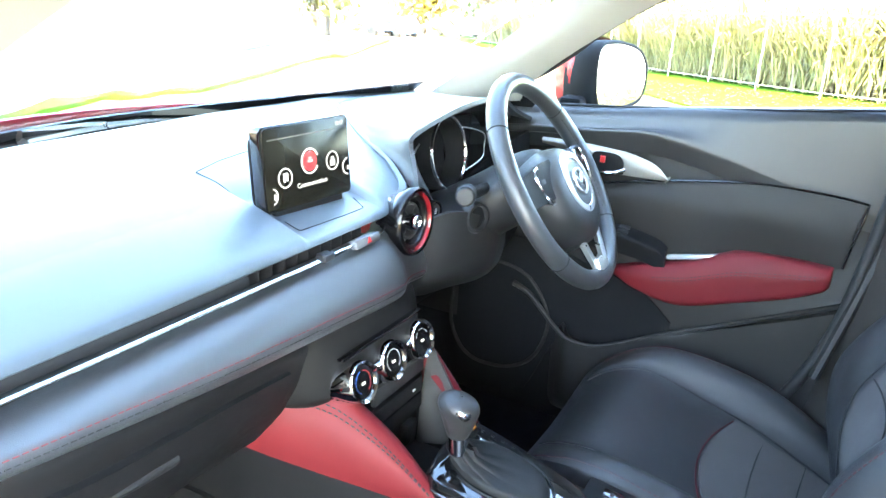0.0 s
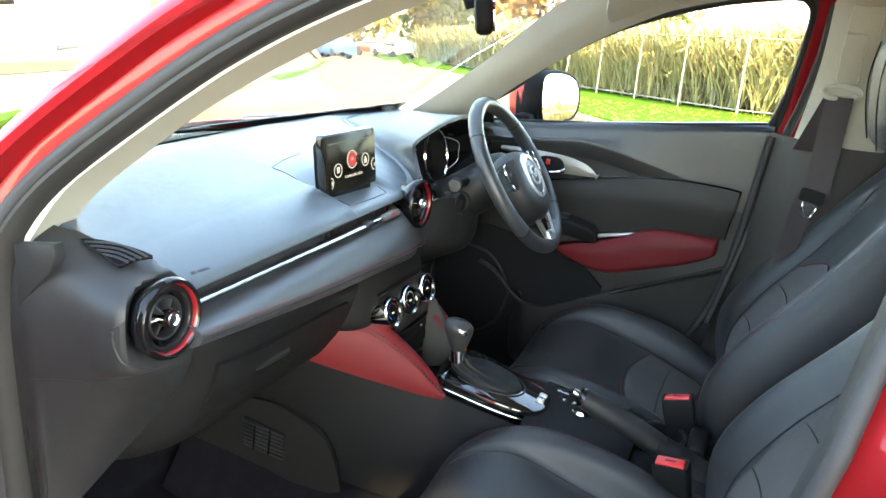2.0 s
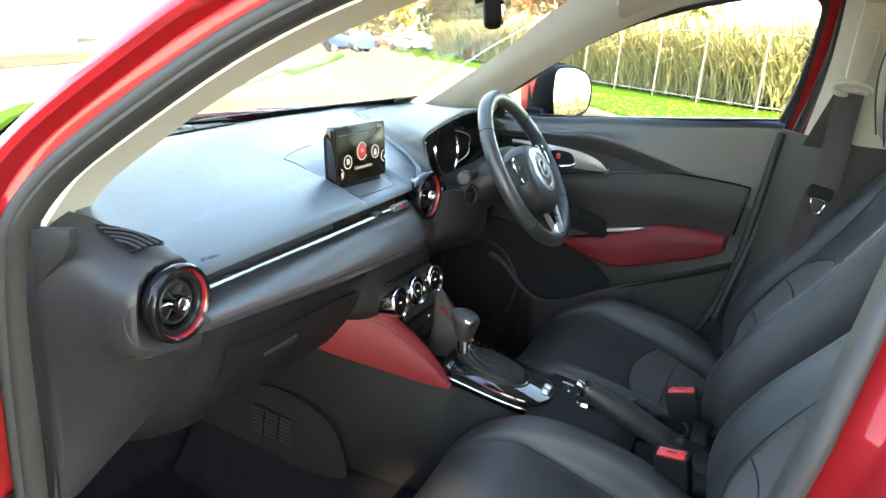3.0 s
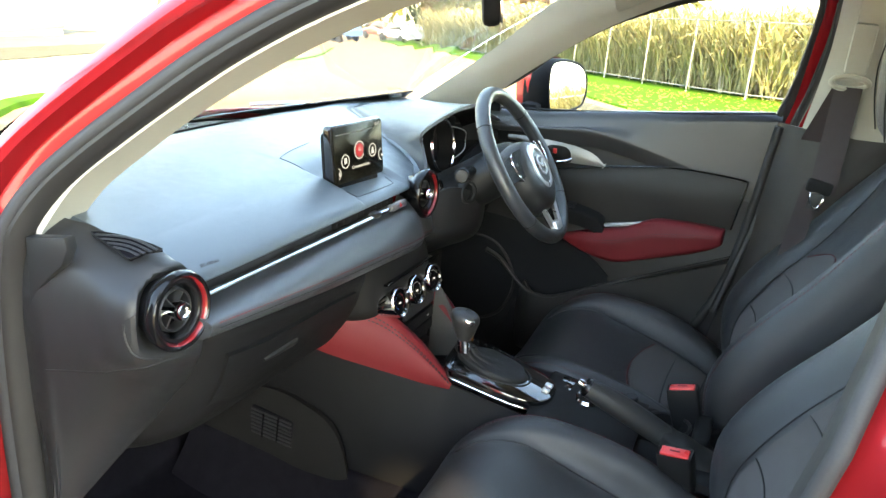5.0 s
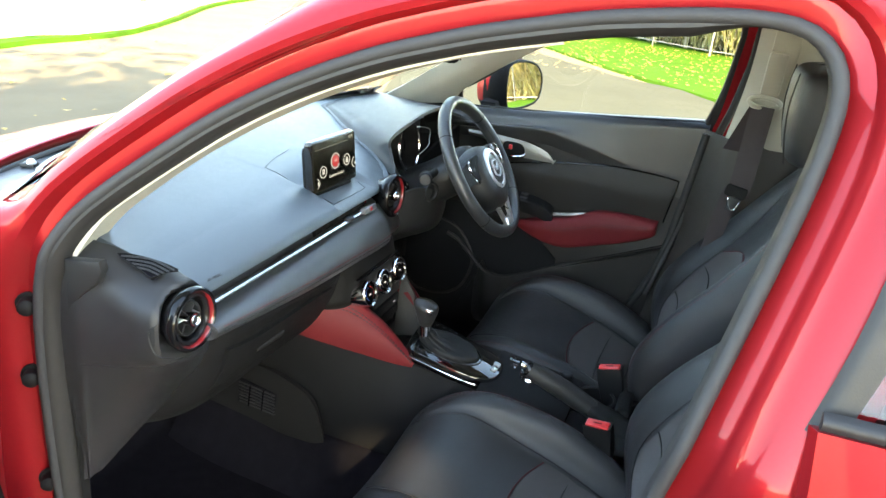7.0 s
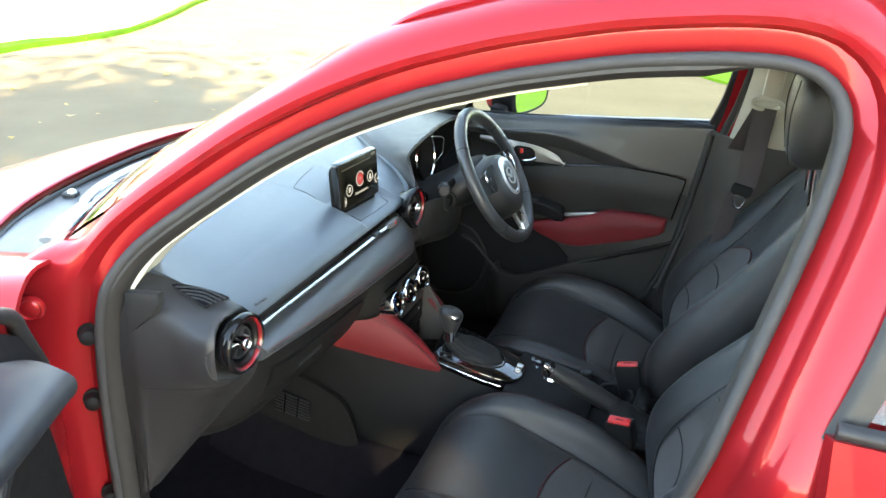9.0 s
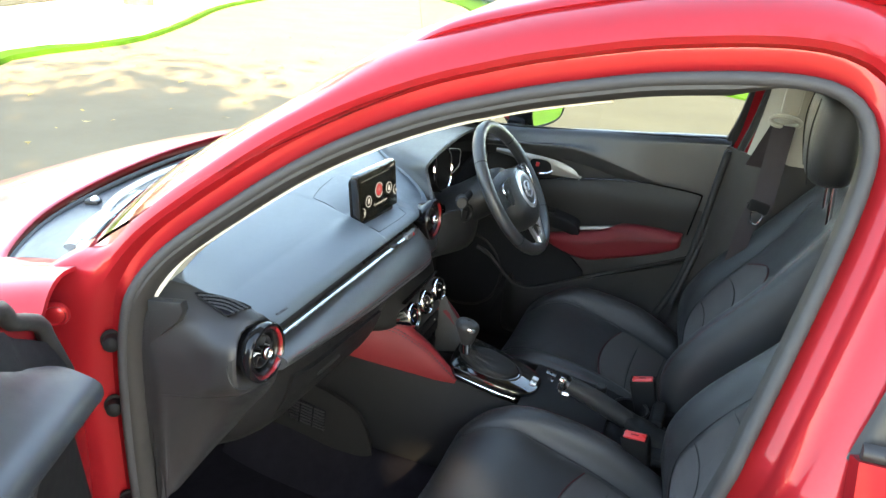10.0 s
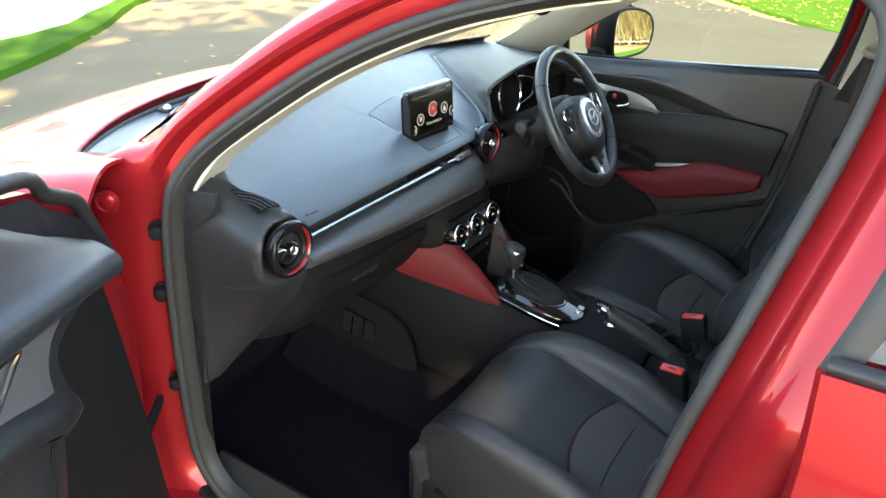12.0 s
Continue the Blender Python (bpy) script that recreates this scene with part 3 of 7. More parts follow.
# driver's side: rises into the instrument hood
CREASE_LINE = [(0.165, 0.055, 0.943), (0.20, 0.116, 0.966), (0.235, 0.18, 0.980), (0.29, 0.245, 0.990), (0.35, 0.31, 0.999), (0.42, 0.40, 1.002)]
HOOD = [CREASE_LINE, [(0.184, 0.069, 0.972), (0.212, 0.12, 0.983), (0.248, 0.185, 0.990), (0.305, 0.25, 0.998), (0.366, 0.315, 1.003), (0.44, 0.40, 1.004)],
        [(0.191, 0.082, 0.998), (0.224, 0.13, 0.999), (0.263, 0.19, 1.001), (0.32, 0.255, 1.005), (0.385, 0.32, 1.007), (0.46, 0.40, 1.005)]]
EDGE = [(0.196, 0.085, 1.014), (0.222, 0.084, 1.024), (0.271, 0.081, 1.035), (0.326, 0.077, 1.045), (0.387, 0.073, 1.052), (0.458, 0.073, 1.051), (0.53, 0.078, 1.040), (0.60, 0.085, 1.014), (0.70, 0.09, 0.985)]
for x, y, z in EDGE:
    HOOD.append([(x + (min(0.72, 0.30 + 0.72 * (x - 0.196) + 0.18) - x) * k, y + (0.40 - y) * k, z + (1.004 - z) * k ** 0.8) for k in (0.0, 0.16, 0.36, 0.57, 0.78, 1.0)])
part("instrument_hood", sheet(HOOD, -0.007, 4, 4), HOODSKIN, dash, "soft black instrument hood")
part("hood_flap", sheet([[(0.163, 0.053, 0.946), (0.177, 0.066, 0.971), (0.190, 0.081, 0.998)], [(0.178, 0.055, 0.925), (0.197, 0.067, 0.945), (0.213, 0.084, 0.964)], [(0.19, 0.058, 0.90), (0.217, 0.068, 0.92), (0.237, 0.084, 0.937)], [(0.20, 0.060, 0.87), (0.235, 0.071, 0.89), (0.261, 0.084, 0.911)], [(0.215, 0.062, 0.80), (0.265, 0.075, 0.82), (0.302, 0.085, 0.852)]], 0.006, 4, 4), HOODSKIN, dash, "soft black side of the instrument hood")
part("hood_stitching", stitch(curve([(0.258, 0.0805, 0.914), (0.232, 0.0805, 0.940), (0.207, 0.0800, 0.966), (0.1865, 0.0760, 0.997), (0.193, 0.0795, 1.0165), (0.222, 0.0815, 1.0275), (0.271, 0.080, 1.0385), (0.326, 0.076, 1.0485), (0.387, 0.072, 1.0555)], 6), 0.0007, 0.005, 0.003), DARKTHREAD, dash)
part("driver_fascia", sheet([[(0.135, 0.060, 0.925), (0.145, 0.058, 0.87), (0.15, 0.06, 0.82)], [(0.165, 0.068, 0.938), (0.168, 0.060, 0.87), (0.17, 0.06, 0.80)], [(0.196, 0.09, 0.958), (0.20, 0.075, 0.87), (0.20, 0.07, 0.78)], [(0.225, 0.10, 0.908), (0.25, 0.085, 0.85), (0.25, 0.08, 0.76)], [(0.36, 0.12, 0.868), (0.36, 0.10, 0.82), (0.36, 0.09, 0.74)], [(0.55, 0.10, 0.93), (0.55, 0.09, 0.83), (0.55, 0.09, 0.74)], [(0.70, 0.09, 0.96), (0.70, 0.09, 0.84), (0.70, 0.10, 0.74)]], 0.01), HARD, dash, "dark driver side fascia")
part("knee_panel", sheet([[(x, y, z) for y, z in ((0.10, 0.745), (0.12, 0.70), (0.20, 0.66), (0.40, 0.64))] for x in (0.14, 0.35, 0.55, 0.70)], 0.01), HARD, dash)
# the long recess with its bright strip
part("vent_recess", sheet([[(x, 0.094, 0.938), (x, 0.096, 0.915), (x, 0.092, 0.890)] for x in (-0.53, -0.2, 0.075)], 0.008), HARD, dash)
part("bright_strip", sheet([[(x, 0.042, 0.9215 - d), (x, 0.034, 0.9210 - d), (x, 0.031, 0.9185 - d), (x, 0.035, 0.9160 - d)] for x, d in ((-0.515, 0.0), (-0.37, 0.0010), (-0.23, 0.0018), (-0.09, 0.0025))], 0.004), TRIMSTRIP, dash, "satin chrome strip along the dashboard")
part("grey_strip", sheet([[(x, 0.062, 0.932), (x, 0.056, 0.922), (x, 0.052, 0.906)] for x in (-0.50, -0.35, -0.185)], 0.003), SHADE, dash, "dark grey strip behind the chrome")
part("slot_vent_tab", block((0.020, 0.016, 0.010), pose(-0.074, 0.036, 0.918), 0.003), SHADE, dash, "silver slider of the slot vent")
part("slot_vent_rod", block((0.05, 0.008, 0.006), pose(-0.043, 0.034, 0.917), 0.002), CHROME, dash)
for i in range(10):
    part("slot_vane", block((0.0025, 0.030, 0.034), pose(-0.172 + 0.022 * i, 0.070, 0.914, 0, 0, 14), 0.0008), HARD, dash)
part("slot_louvre", block((0.235, 0.004, 0.003), pose(-0.062, 0.080, 0.924), 0.001), SHADE, dash)
hz = part("hazard_button", block((0.054, 0.014, 0.0125), pose(0.006, 0.034, 0.917, -14, 0, 0), 0.003), paint("pale_grey_plastic", (0.11, 0.115, 0.125), 0.4), dash, "pale grey hazard light button")
part("hazard_mark", plate([(-0.005, -0.003), (0.005, -0.003), (0, 0.005)], pose(0.006, 0.0264, 0.919, 76, 0, 0), 0.001), PRED, hz, "red warning triangle")
part("strip_tip", tube([(0.032, 0.034, 0.917), (0.048, 0.036, 0.917), (0.066, 0.042, 0.9175)], 0.004, 8, taper=lambda t: 1.0 - 0.75 * t), CHROME, dash, "chrome tip of the strip")
# padded band below with stitching
PAD = [(0.058, 0.910), (0.034, 0.905), (0.010, 0.885), (-0.004, 0.856), (-0.002, 0.838), (0.012, 0.828), (0.04, 0.824)]
band = sheet([[(x, y + dy, z + dz * min(1.0, (0.9 - z) / 0.05)) for y, z in PAD] for x, dy, dz in ((-0.535, 0.012, 0.042), (-0.4, 0.004, 0.031), (-0.25, 0.0, 0.018), (-0.08, 0.0, 0.006), (0.0, 0.0, 0.0), (0.055, 0.004, -0.004), (0.085, 0.018, -0.007), (0.12, 0.027, -0.010), (0.155, 0.031, -0.015), (0.182, 0.040, -0.020), (0.198, 0.06, -0.024))], 0.01, 5, 5)
SEAMS = [cling(band, curve([(-0.52, 0.0, zz + 0.041), (-0.4, 0.0, zz + 0.031), (-0.25, 0.0, zz + 0.018), (-0.08, 0.0, zz + 0.006), (0.0, 0.0, zz), (0.10, 0.0, zz - 0.006), (0.16, 0.0, zz - 0.014)], 8), (0, 1, -0.3), 0.0004) for zz in (0.853, 0.846)]
# black band leather, with its blue-grey reflection put into the base colour
part("padded_band", band, paint("band_leather_sky_sheen", (0.042, 0.046, 0.052), 0.38, grain=0.3, size=650, kind="cells", spec=0.8), dash, "black stitched leather band")
part("stitching", stitch(SEAMS[0], 0.0006, 0.0048, 0.0025), THREAD, dash, "red stitching")
part("stitching", stitch(SEAMS[1], 0.0007, 0.0048, 0.0025), DARKTHREAD, dash)
# glove box and lower dash
part("lower_dash", sheet([[(x, y + dy, z + dz * max(0, (z - 0.69) / 0.138)) for y, z in ((0.035, 0.828), (0.022, 0.818), (0.030, 0.79), (0.045, 0.75), (0.085, 0.69), (0.16, 0.64), (0.30, 0.62))] for x, dy, dz in ((-0.60, 0.20, 0.03), (-0.575, 0.15, 0.035), (-0.548, 0.10, 0.038), (-0.525, 0.06, 0.038), (-0.48, 0.018, 0.035), (-0.4, 0.004, 0.028), (-0.2, 0.0, 0.012), (-0.14, 0.0, 0.006), (-0.118, 0.006, 0.004), (-0.10, 0.05, 0.004))], 0.012), HARD, dash, "black plastic lower dashboard")
gb = part("glovebox_lid", sheet([[(x, y - 0.006 + dy, z + dz) for y, z in ((0.028, 0.800), (0.045, 0.75), (0.085, 0.69), (0.14, 0.652))] for x, dy, dz in ((-0.47, 0.013, 0.016), (-0.4, 0.003, 0.012), (-0.25, 0, 0.008), (-0.155, 0, 0.002))], 0.012), HARD, dash, "black plastic glove box lid")
part("glovebox_handle", sheet([[(-0.395, 0.034, 0.782), (-0.395, 0.033, 0.778), (-0.393, 0.034, 0.775)], [(-0.36, 0.033, 0.787), (-0.36, 0.030, 0.778), (-0.358, 0.036, 0.770)], [(-0.318, 0.033, 0.787), (-0.316, 0.029, 0.778), (-0.316, 0.036, 0.768)]], 0.005, 3, 3), SHADE, gb, "recessed grey glove box catch")
# passenger end: pod with the round vent
END = [[(-0.540, 0.058, 0.970), (-0.545, 0.070, 0.978), (-0.549, 0.088, 0.983), (-0.553, 0.110, 0.986), (-0.556, 0.140, 0.990), (-0.560, 0.170, 0.997), (-0.565, 0.200, 1.000), (-0.550, 0.29, 1.0)],
       [(-0.540, 0.050, 0.968), (-0.560, 0.058, 0.974), (-0.572, 0.078, 0.975), (-0.580, 0.104, 0.974), (-0.587, 0.135, 0.978), (-0.596, 0.168, 0.986), (-0.604, 0.200, 0.990), (-0.590, 0.29, 0.99)],
       [(-0.535, 0.046, 0.962), (-0.566, 0.048, 0.965), (-0.588, 0.062, 0.963), (-0.601, 0.088, 0.960), (-0.608, 0.122, 0.962), (-0.615, 0.165, 0.968), (-0.620, 0.200, 0.970), (-0.606, 0.29, 0.97)],
       [(-0.520, 0.040, 0.940), (-0.568, 0.072, 0.940), (-0.611, 0.048, 0.940), (-0.621, 0.078, 0.938), (-0.618, 0.120, 0.938), (-0.621, 0.165, 0.940), (-0.624, 0.200, 0.940), (-0.608, 0.29, 0.94)],
       [(-0.520, 0.036, 0.900), (-0.570, 0.078, 0.900), (-0.615, 0.046, 0.900), (-0.624, 0.076, 0.900), (-0.620, 0.120, 0.900), (-0.623, 0.165, 0.900), (-0.625, 0.200, 0.900), (-0.609, 0.29, 0.90)],
       [(-0.520, 0.034, 0.865), (-0.566, 0.038, 0.865), (-0.610, 0.046, 0.865), (-0.621, 0.081, 0.865), (-0.620, 0.122, 0.865), (-0.623, 0.165, 0.865), (-0.625, 0.200, 0.865), (-0.609, 0.29, 0.865)],
       [(-0.520, 0.044, 0.830), (-0.560, 0.048, 0.830), (-0.591, 0.066, 0.830), (-0.608, 0.096, 0.830), (-0.616, 0.132, 0.830), (-0.621, 0.168, 0.830), (-0.624, 0.200, 0.830), (-0.608, 0.29, 0.83)],
       [(-0.504, 0.093, 0.760), (-0.540, 0.098, 0.760), (-0.574, 0.112, 0.760), (-0.597, 0.135, 0.760), (-0.610, 0.160, 0.760), (-0.617, 0.182, 0.760), (-0.622, 0.201, 0.760), (-0.607, 0.29, 0.76)],
       [(-0.545, 0.148, 0.680), (-0.560, 0.152, 0.680), (-0.576, 0.160, 0.680), (-0.590, 0.170, 0.680), (-0.602, 0.182, 0.680), (-0.612, 0.193, 0.680), (-0.618, 0.202, 0.680), (-0.604, 0.29, 0.68)],
       [(-0.590, 0.198, 0.600), (-0.594, 0.199, 0.600), (-0.599, 0.200, 0.600), (-0.604, 0.201, 0.600), (-0.608, 0.202, 0.600), (-0.612, 0.203, 0.600), (-0.615, 0.205, 0.600), (-0.602, 0.29, 0.60)]]
end_skin = sheet(END, 0.008, 4, 4)
INWARD = (0.6, 0.8, 0)
BEAD = cling(end_skin, curve([(-0.6181, 0.0626, 0.9164), (-0.6186, 0.0628, 0.9066), (-0.618, 0.0601, 0.8927), (-0.614, 0.0546, 0.8787), (-0.6028, 0.0471, 0.8696), (-0.585, 0.0401, 0.861)], 6), INWARD, 0.0006)
GROOVE = cling(end_skin, curve([(-0.6242, 0.1864, 0.8239), (-0.6185, 0.1478, 0.8306), (-0.613, 0.0998, 0.84), (-0.6082, 0.0603, 0.8549), (-0.5824, 0.0401, 0.8577), (-0.5637, 0.0346, 0.8551)], 6), INWARD, 0.0003)
CREASE = cling(end_skin, curve([(-0.608, 0.053, 0.9293), (-0.6172, 0.0613, 0.922)], 4), INWARD, 0.0003)
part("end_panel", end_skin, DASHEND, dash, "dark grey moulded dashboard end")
part("pod_bead", tube(BEAD, 0.0015, 6), DASHEND, dash, "thin raised bead round the vent housing")
part("end_cap", plate([(0.197, 0.993), (0.134, 1.004), (0.131, 0.990), (0.142, 0.968), (0.165, 0.948), (0.188, 0.925), (0.200, 0.908)], axes((-0.618, 0, 0), (0, 1, 0), (0, 0, 1)), 0.016, 0.003), SHADE, dash, "dark grey end cap")
part("panel_groove", tube(GROOVE, 0.0009, 6), DARKTHREAD, dash)
part("panel_groove", tube(CREASE, 0.0008, 6), DARKTHREAD, dash)
# demister slot
SV = axes((-0.56, 0.06, 0.9865), (1, 0, 0.5), (0, 1, 0.12))
SLOT = [(-0.0078, 0.092), (0.0022, 0.048), (0.0011, -0.004), (-0.009, 0.012), (-0.026, 0.021), (-0.019, 0.048)]
# flat black plate in place of the shaded opening behind the slats
sv = part("demister_shade_plate", plate(SLOT, SV, 0.005), CARPET_SHADE, dash, "black plate for the shade inside the demister slot")
part("demister_frame", tube([SV @ Vector((q[0], q[1], 0.002)) for q in curve(SLOT, 3, True)], 0.0012, 8, True), HARD, sv)
for i in range(4):
    k = (i + 0.7) / 4.6
    a, b = Vector((-0.0078 - 0.013 * k, 0.092 - 0.052 * k, 0.003)), Vector((0.0011 - 0.024 * k, -0.004 + 0.022 * k, 0.003))
    mid = (a + b) / 2 + Vector((0.009 * (1 - k), 0, 0))
    part("demister_slat", tube(curve([SV @ a, SV @ mid, SV @ b], 5), 0.0013, 6, wide=1.2), SHADE, sv)


def round_vent(name, at, label):
    v = thing(name, at, label, "air vent", "round air vents")
    ax = (0, -1, 0.06)
    part("housing", lathe([(0.0418, 0.0300), (0.0435, 0.0318), (0.0465, 0.0312), (0.0486, 0.0285), (0.0490, 0.0235), (0.0460, 0.012), (0.0380, 0.004), (0.034, -0.01)], at, ax, 64, closed=False), VENTBLACK, v, "gloss black housing ring")
    part("red_ring", lathe([(0.0394, 0.0246), (0.0400, 0.0268), (0.0409, 0.0293), (0.0418, 0.0300)], at, ax, 64, closed=False), REDGLOSS, v, "red lacquered ring")
    part("inner_bezel", lathe([(0.0295, 0.004), (0.0312, 0.0215), (0.0335, 0.0250), (0.0376, 0.0254), (0.0394, 0.0246)], at, ax, 56, closed=False), RINGBLACK, v, "satin black inner ring")
    part("throat", lathe([(0.0298, 0.006), (0.029, -0.02), (0.0, -0.022)], at, ax, 40, closed=False), CARPET_SHADE, v)
    part("inner_ring", lathe([(0.0232, 0.004), (0.0236, 0.0185), (0.0250, 0.0200), (0.0264, 0.0185), (0.0268, 0.004)], at, ax, 48, closed=False), SHADE, v, "dark inner ring")
    hub = part("hub", lathe([(0.0045, 0.0300), (0.0066, 0.0335), (0.0095, 0.0328), (0.0110, 0.0295), (0.0114, 0.0220), (0.0095, 0.0140), (0.007, -0.01)], at, ax, 28, closed=False), CHROME, v, "chrome centre knob")
    part("hub_cap", lathe([(0.0, 0.0312), (0.0046, 0.0306)], at, ax, 20, closed=False), SHADE, hub)
    base = axes(at, (1, 0, 0), (0, 0.06, 1))
    for a in (0, 52, 128, 180, 232, 308):
        part("vane", block((0.0185, 0.0022, 0.016), base @ pose(0, 0, 0.010) @ pose(0, 0, 0, 0, 0, a) @ pose(0.0165, 0, 0, 12, 0, 0), 0.0006), SATIN if a % 180 == 0 else SHADE, v)
    return v


round_vent("air_vent", (-0.566, 0.052, 0.918), "round black air vent with a red ring and chrome knob")
round_vent("air_vent", (0.119, 0.052, 0.915), "round black air vent with a red ring beside the steering column")
part("start_button", lathe([(0, 0.008), (0.0125, 0.008), (0.0140, 0.0095), (0.0160, 0.009), (0.0170, 0.004), (0.018, -0.012)], (0.196, 0.042, 0.911), (-0.12, -1, 0.12), 32), GLOSS, dash, "gloss black starter button")
for k in (-1, 0, 1):
    part("button_mark", block((0.006 if k else 0.008, 0.0006, 0.0008), pose(0.195, 0.0336, 0.9125 + 0.003 * k, 7, 0, 0), 0), PWHITE, dash)

# pop-up style display
disp = thing("touchscreen", (0.012, 0.13, 0.945), "black tablet touchscreen standing on the dashboard", "screen")
DM = axes((-0.014, 0.1085, 1.012), (1, -0.06, 0), (0, 0.11, 1))
part("housing", plate(rounded(0.162, 0.106, 0.007), DM @ pose(0, -0.002, -0.009), 0.018, 0.004), GLOSS, disp, "gloss black housing")
part("housing_back", plate(rounded(0.150, 0.090, 0.012), DM @ pose(0, -0.006, -0.023), 0.014, 0.006), HARD, disp)
part("foot", block((0.13, 0.030, 0.026), DM @ pose(0, -0.060, -0.014), 0.004), HARD, disp)
part("display_glass", plate(rounded(0.157, 0.101, 0.006), DM @ pose(0, -0.002, 0.0008), 0.003, 0.001), paint("display_black", (0.010, 0.009, 0.006), 0.22, spread=0.0, spec=0.25), disp, "dark glossy display")
WHITE, REDLIT, GREY = glow("white_pixels", (1, 1, 1), 0.06), glow("red_pixels", (1, 0.05, 0.06), 0.045), glow("grey_pixels", (0.5, 0.5, 0.45), 0.02)


def ring_mark(cx, cy, r, w, mat, a0=0, a1=360, tilt=0.0024):
    rows = [[DM @ Vector((cx + q * math.cos(radians(a)), cy + q * math.sin(radians(a)), tilt + h)) for a in np.linspace(a0, a1, 28)] for q, h in ((r - w, 0), (r - w, 0.0006), (r, 0.0006), (r, 0))]
    return part("icon_ring", net(rows), mat, disp)


for cx, cy, r in ((-0.046, -0.014, 0.0125), (0.043, -0.006, 0.0125)):
    ring_mark(cx, cy, r, 0.0018, WHITE)
ring_mark(0.0, 0.0, 0.0165, 0.0022, WHITE, 20, 330)
ring_mark(-0.071, -0.033, 0.0105, 0.0016, WHITE, -80, 80)
ring_mark(0.074, -0.018, 0.0115, 0.0018, WHITE, 95, 265)
part("icon_disc", lathe([(0.0, 0.0006), (0.0125, 0.0006), (0.0125, 0.0)], DM @ Vector((0, 0, 0.0024)), DM.to_3x3() @ Vector((0, 0, 1)), 28), REDLIT, disp, "lit red round icon")
for cx, cy, w, h in ((-0.048, -0.014, 0.003, 0.010), (-0.043, -0.013, 0.003, 0.010), (-0.0455, -0.009, 0.008, 0.002), (0.043, -0.009, 0.009, 0.007), (0.043, -0.003, 0.005, 0.004), (-0.066, -0.034, 0.003, 0.007), (0.075, -0.020, 0.005, 0.005), (0.0, 0.0, 0.009, 0.0025), (0.0, 0.004, 0.005, 0.002)):
    part("icon_mark", block((w, h, 0.0008), DM @ pose(cx, cy, 0.0029), 0), WHITE, disp)
part("title_bar", block((0.12, 0.0016, 0.0005), DM @ pose(-0.012, 0.034, 0.0026), 0), GREY, disp)


def lettering(text, size, m, mat, parent, name="lettering"):
    c = bpy.data.curves.new(name, "FONT")
    c.body, c.size, c.align_x, c.align_y, c.extrude = text, size, "CENTER", "CENTER", 0.0002
    c.resolution_u = 2
    tmp = new(name, c)
    data = bpy.data.meshes.new_from_object(tmp.evaluated_get(bpy.context.evaluated_depsgraph_get()))
    bpy.data.objects.remove(tmp)
    data.transform(m)
    data.materials.append(mat)
    ob = new(name, data)
    HOME[ob] = Vector((0, 0, 0))
    ob.parent = parent
    ob.matrix_parent_inverse = Matrix.Translation(-HOME[parent])
    return ob


lettering("Communication", 0.0088, DM @ pose(0.002, -0.028, 0.0030), WHITE, disp)
lettering("12:17", 0.0075, DM @ pose(0.060, 0.040, 0.0030), WHITE, disp)
skin = bmesh.new()
skin.from_mesh(bpy.data.objects["dash_top"].data)
for name, pts in (("shelf_seam", [(-0.078, 0.094), (-0.082, 0.068), (0.0, 0.0655), (0.050, 0.066), (0.064, 0.092)]), ("panel_seam", [(-0.092, 0.150), (-0.089, 0.184), (-0.088, 0.226), (-0.030, 0.243), (0.045, 0.254)])):
    flat = [(x, y, 1.02) for x, y in even([np.array(p) for p in pts], 60)]
    part(name, tube(cling(skin, flat, (0, 0, -1), 0.0002), 0.0006, 5), HARD, dash, "thin dark seam in the dashboard top")
skin.free()
lettering("SRS AIRBAG", 0.0062, axes((-0.494, 0.0432, 0.9536), (1, -0.04, -0.04), (0, 0.6, 0.8)), SHADE, dash, "moulded_lettering")

# instruments
inst = thing("instrument_cluster", (0.35, 0.12, 0.92), "dark instrument cluster with one round chrome-ringed dial", "instruments")
part("backing", sheet([[(x, 0.155, z) for z in (t, 0.96, 0.87)] for x, t in ((0.262, 0.970), (0.29, 0.990), (0.36, 1.008), (0.55, 1.0))], 0.01), HARD, inst)
LIP = [(0.226, 0.091, 1.016), (0.272, 0.088, 1.027), (0.327, 0.084, 1.037), (0.387, 0.080, 1.044), (0.458, 0.080, 1.043), (0.53, 0.085, 1.032), (0.585, 0.09, 1.0)]
part("binnacle_wall", sheet([[(x + 0.35 * e, y + e, z - 0.42 * e) for x, y, z in LIP] for e in (0.0, 0.035, 0.07)], 0.004, 4, 2), HARD, inst, "dark inner wall of the instrument hood")
part("dial_ring", lathe([(0.0575, 0.049), (0.0590, 0.052), (0.0612, 0.052), (0.0628, 0.048)], (0.355, 0.148, 0.957), (0, -1, 0.16), 56, closed=False), CHROME, inst, "chrome ring round the dial")
part("dial_tube", lathe([(0.0622, 0.048), (0.062, 0.0), (0.054, 0.011), (0.0570, 0.0485)], (0.355, 0.148, 0.957), (0, -1, 0.16), 48, closed=False), HARD, inst)
part("dial_face", lathe([(0, 0.012), (0.058, 0.012)], (0.355, 0.148, 0.955), (0, -1, 0.16), 40, closed=False), HARD, inst)
for x, w in ((0.265, 0.06), (0.45, 0.09)):
    part("side_display", block((w, 0.006, 0.060 if x > 0.3 else 0.045), pose(x, 0.138, 0.958 if x > 0.3 else 0.942, -14, 0, 0), 0.004), GLOSS, inst)
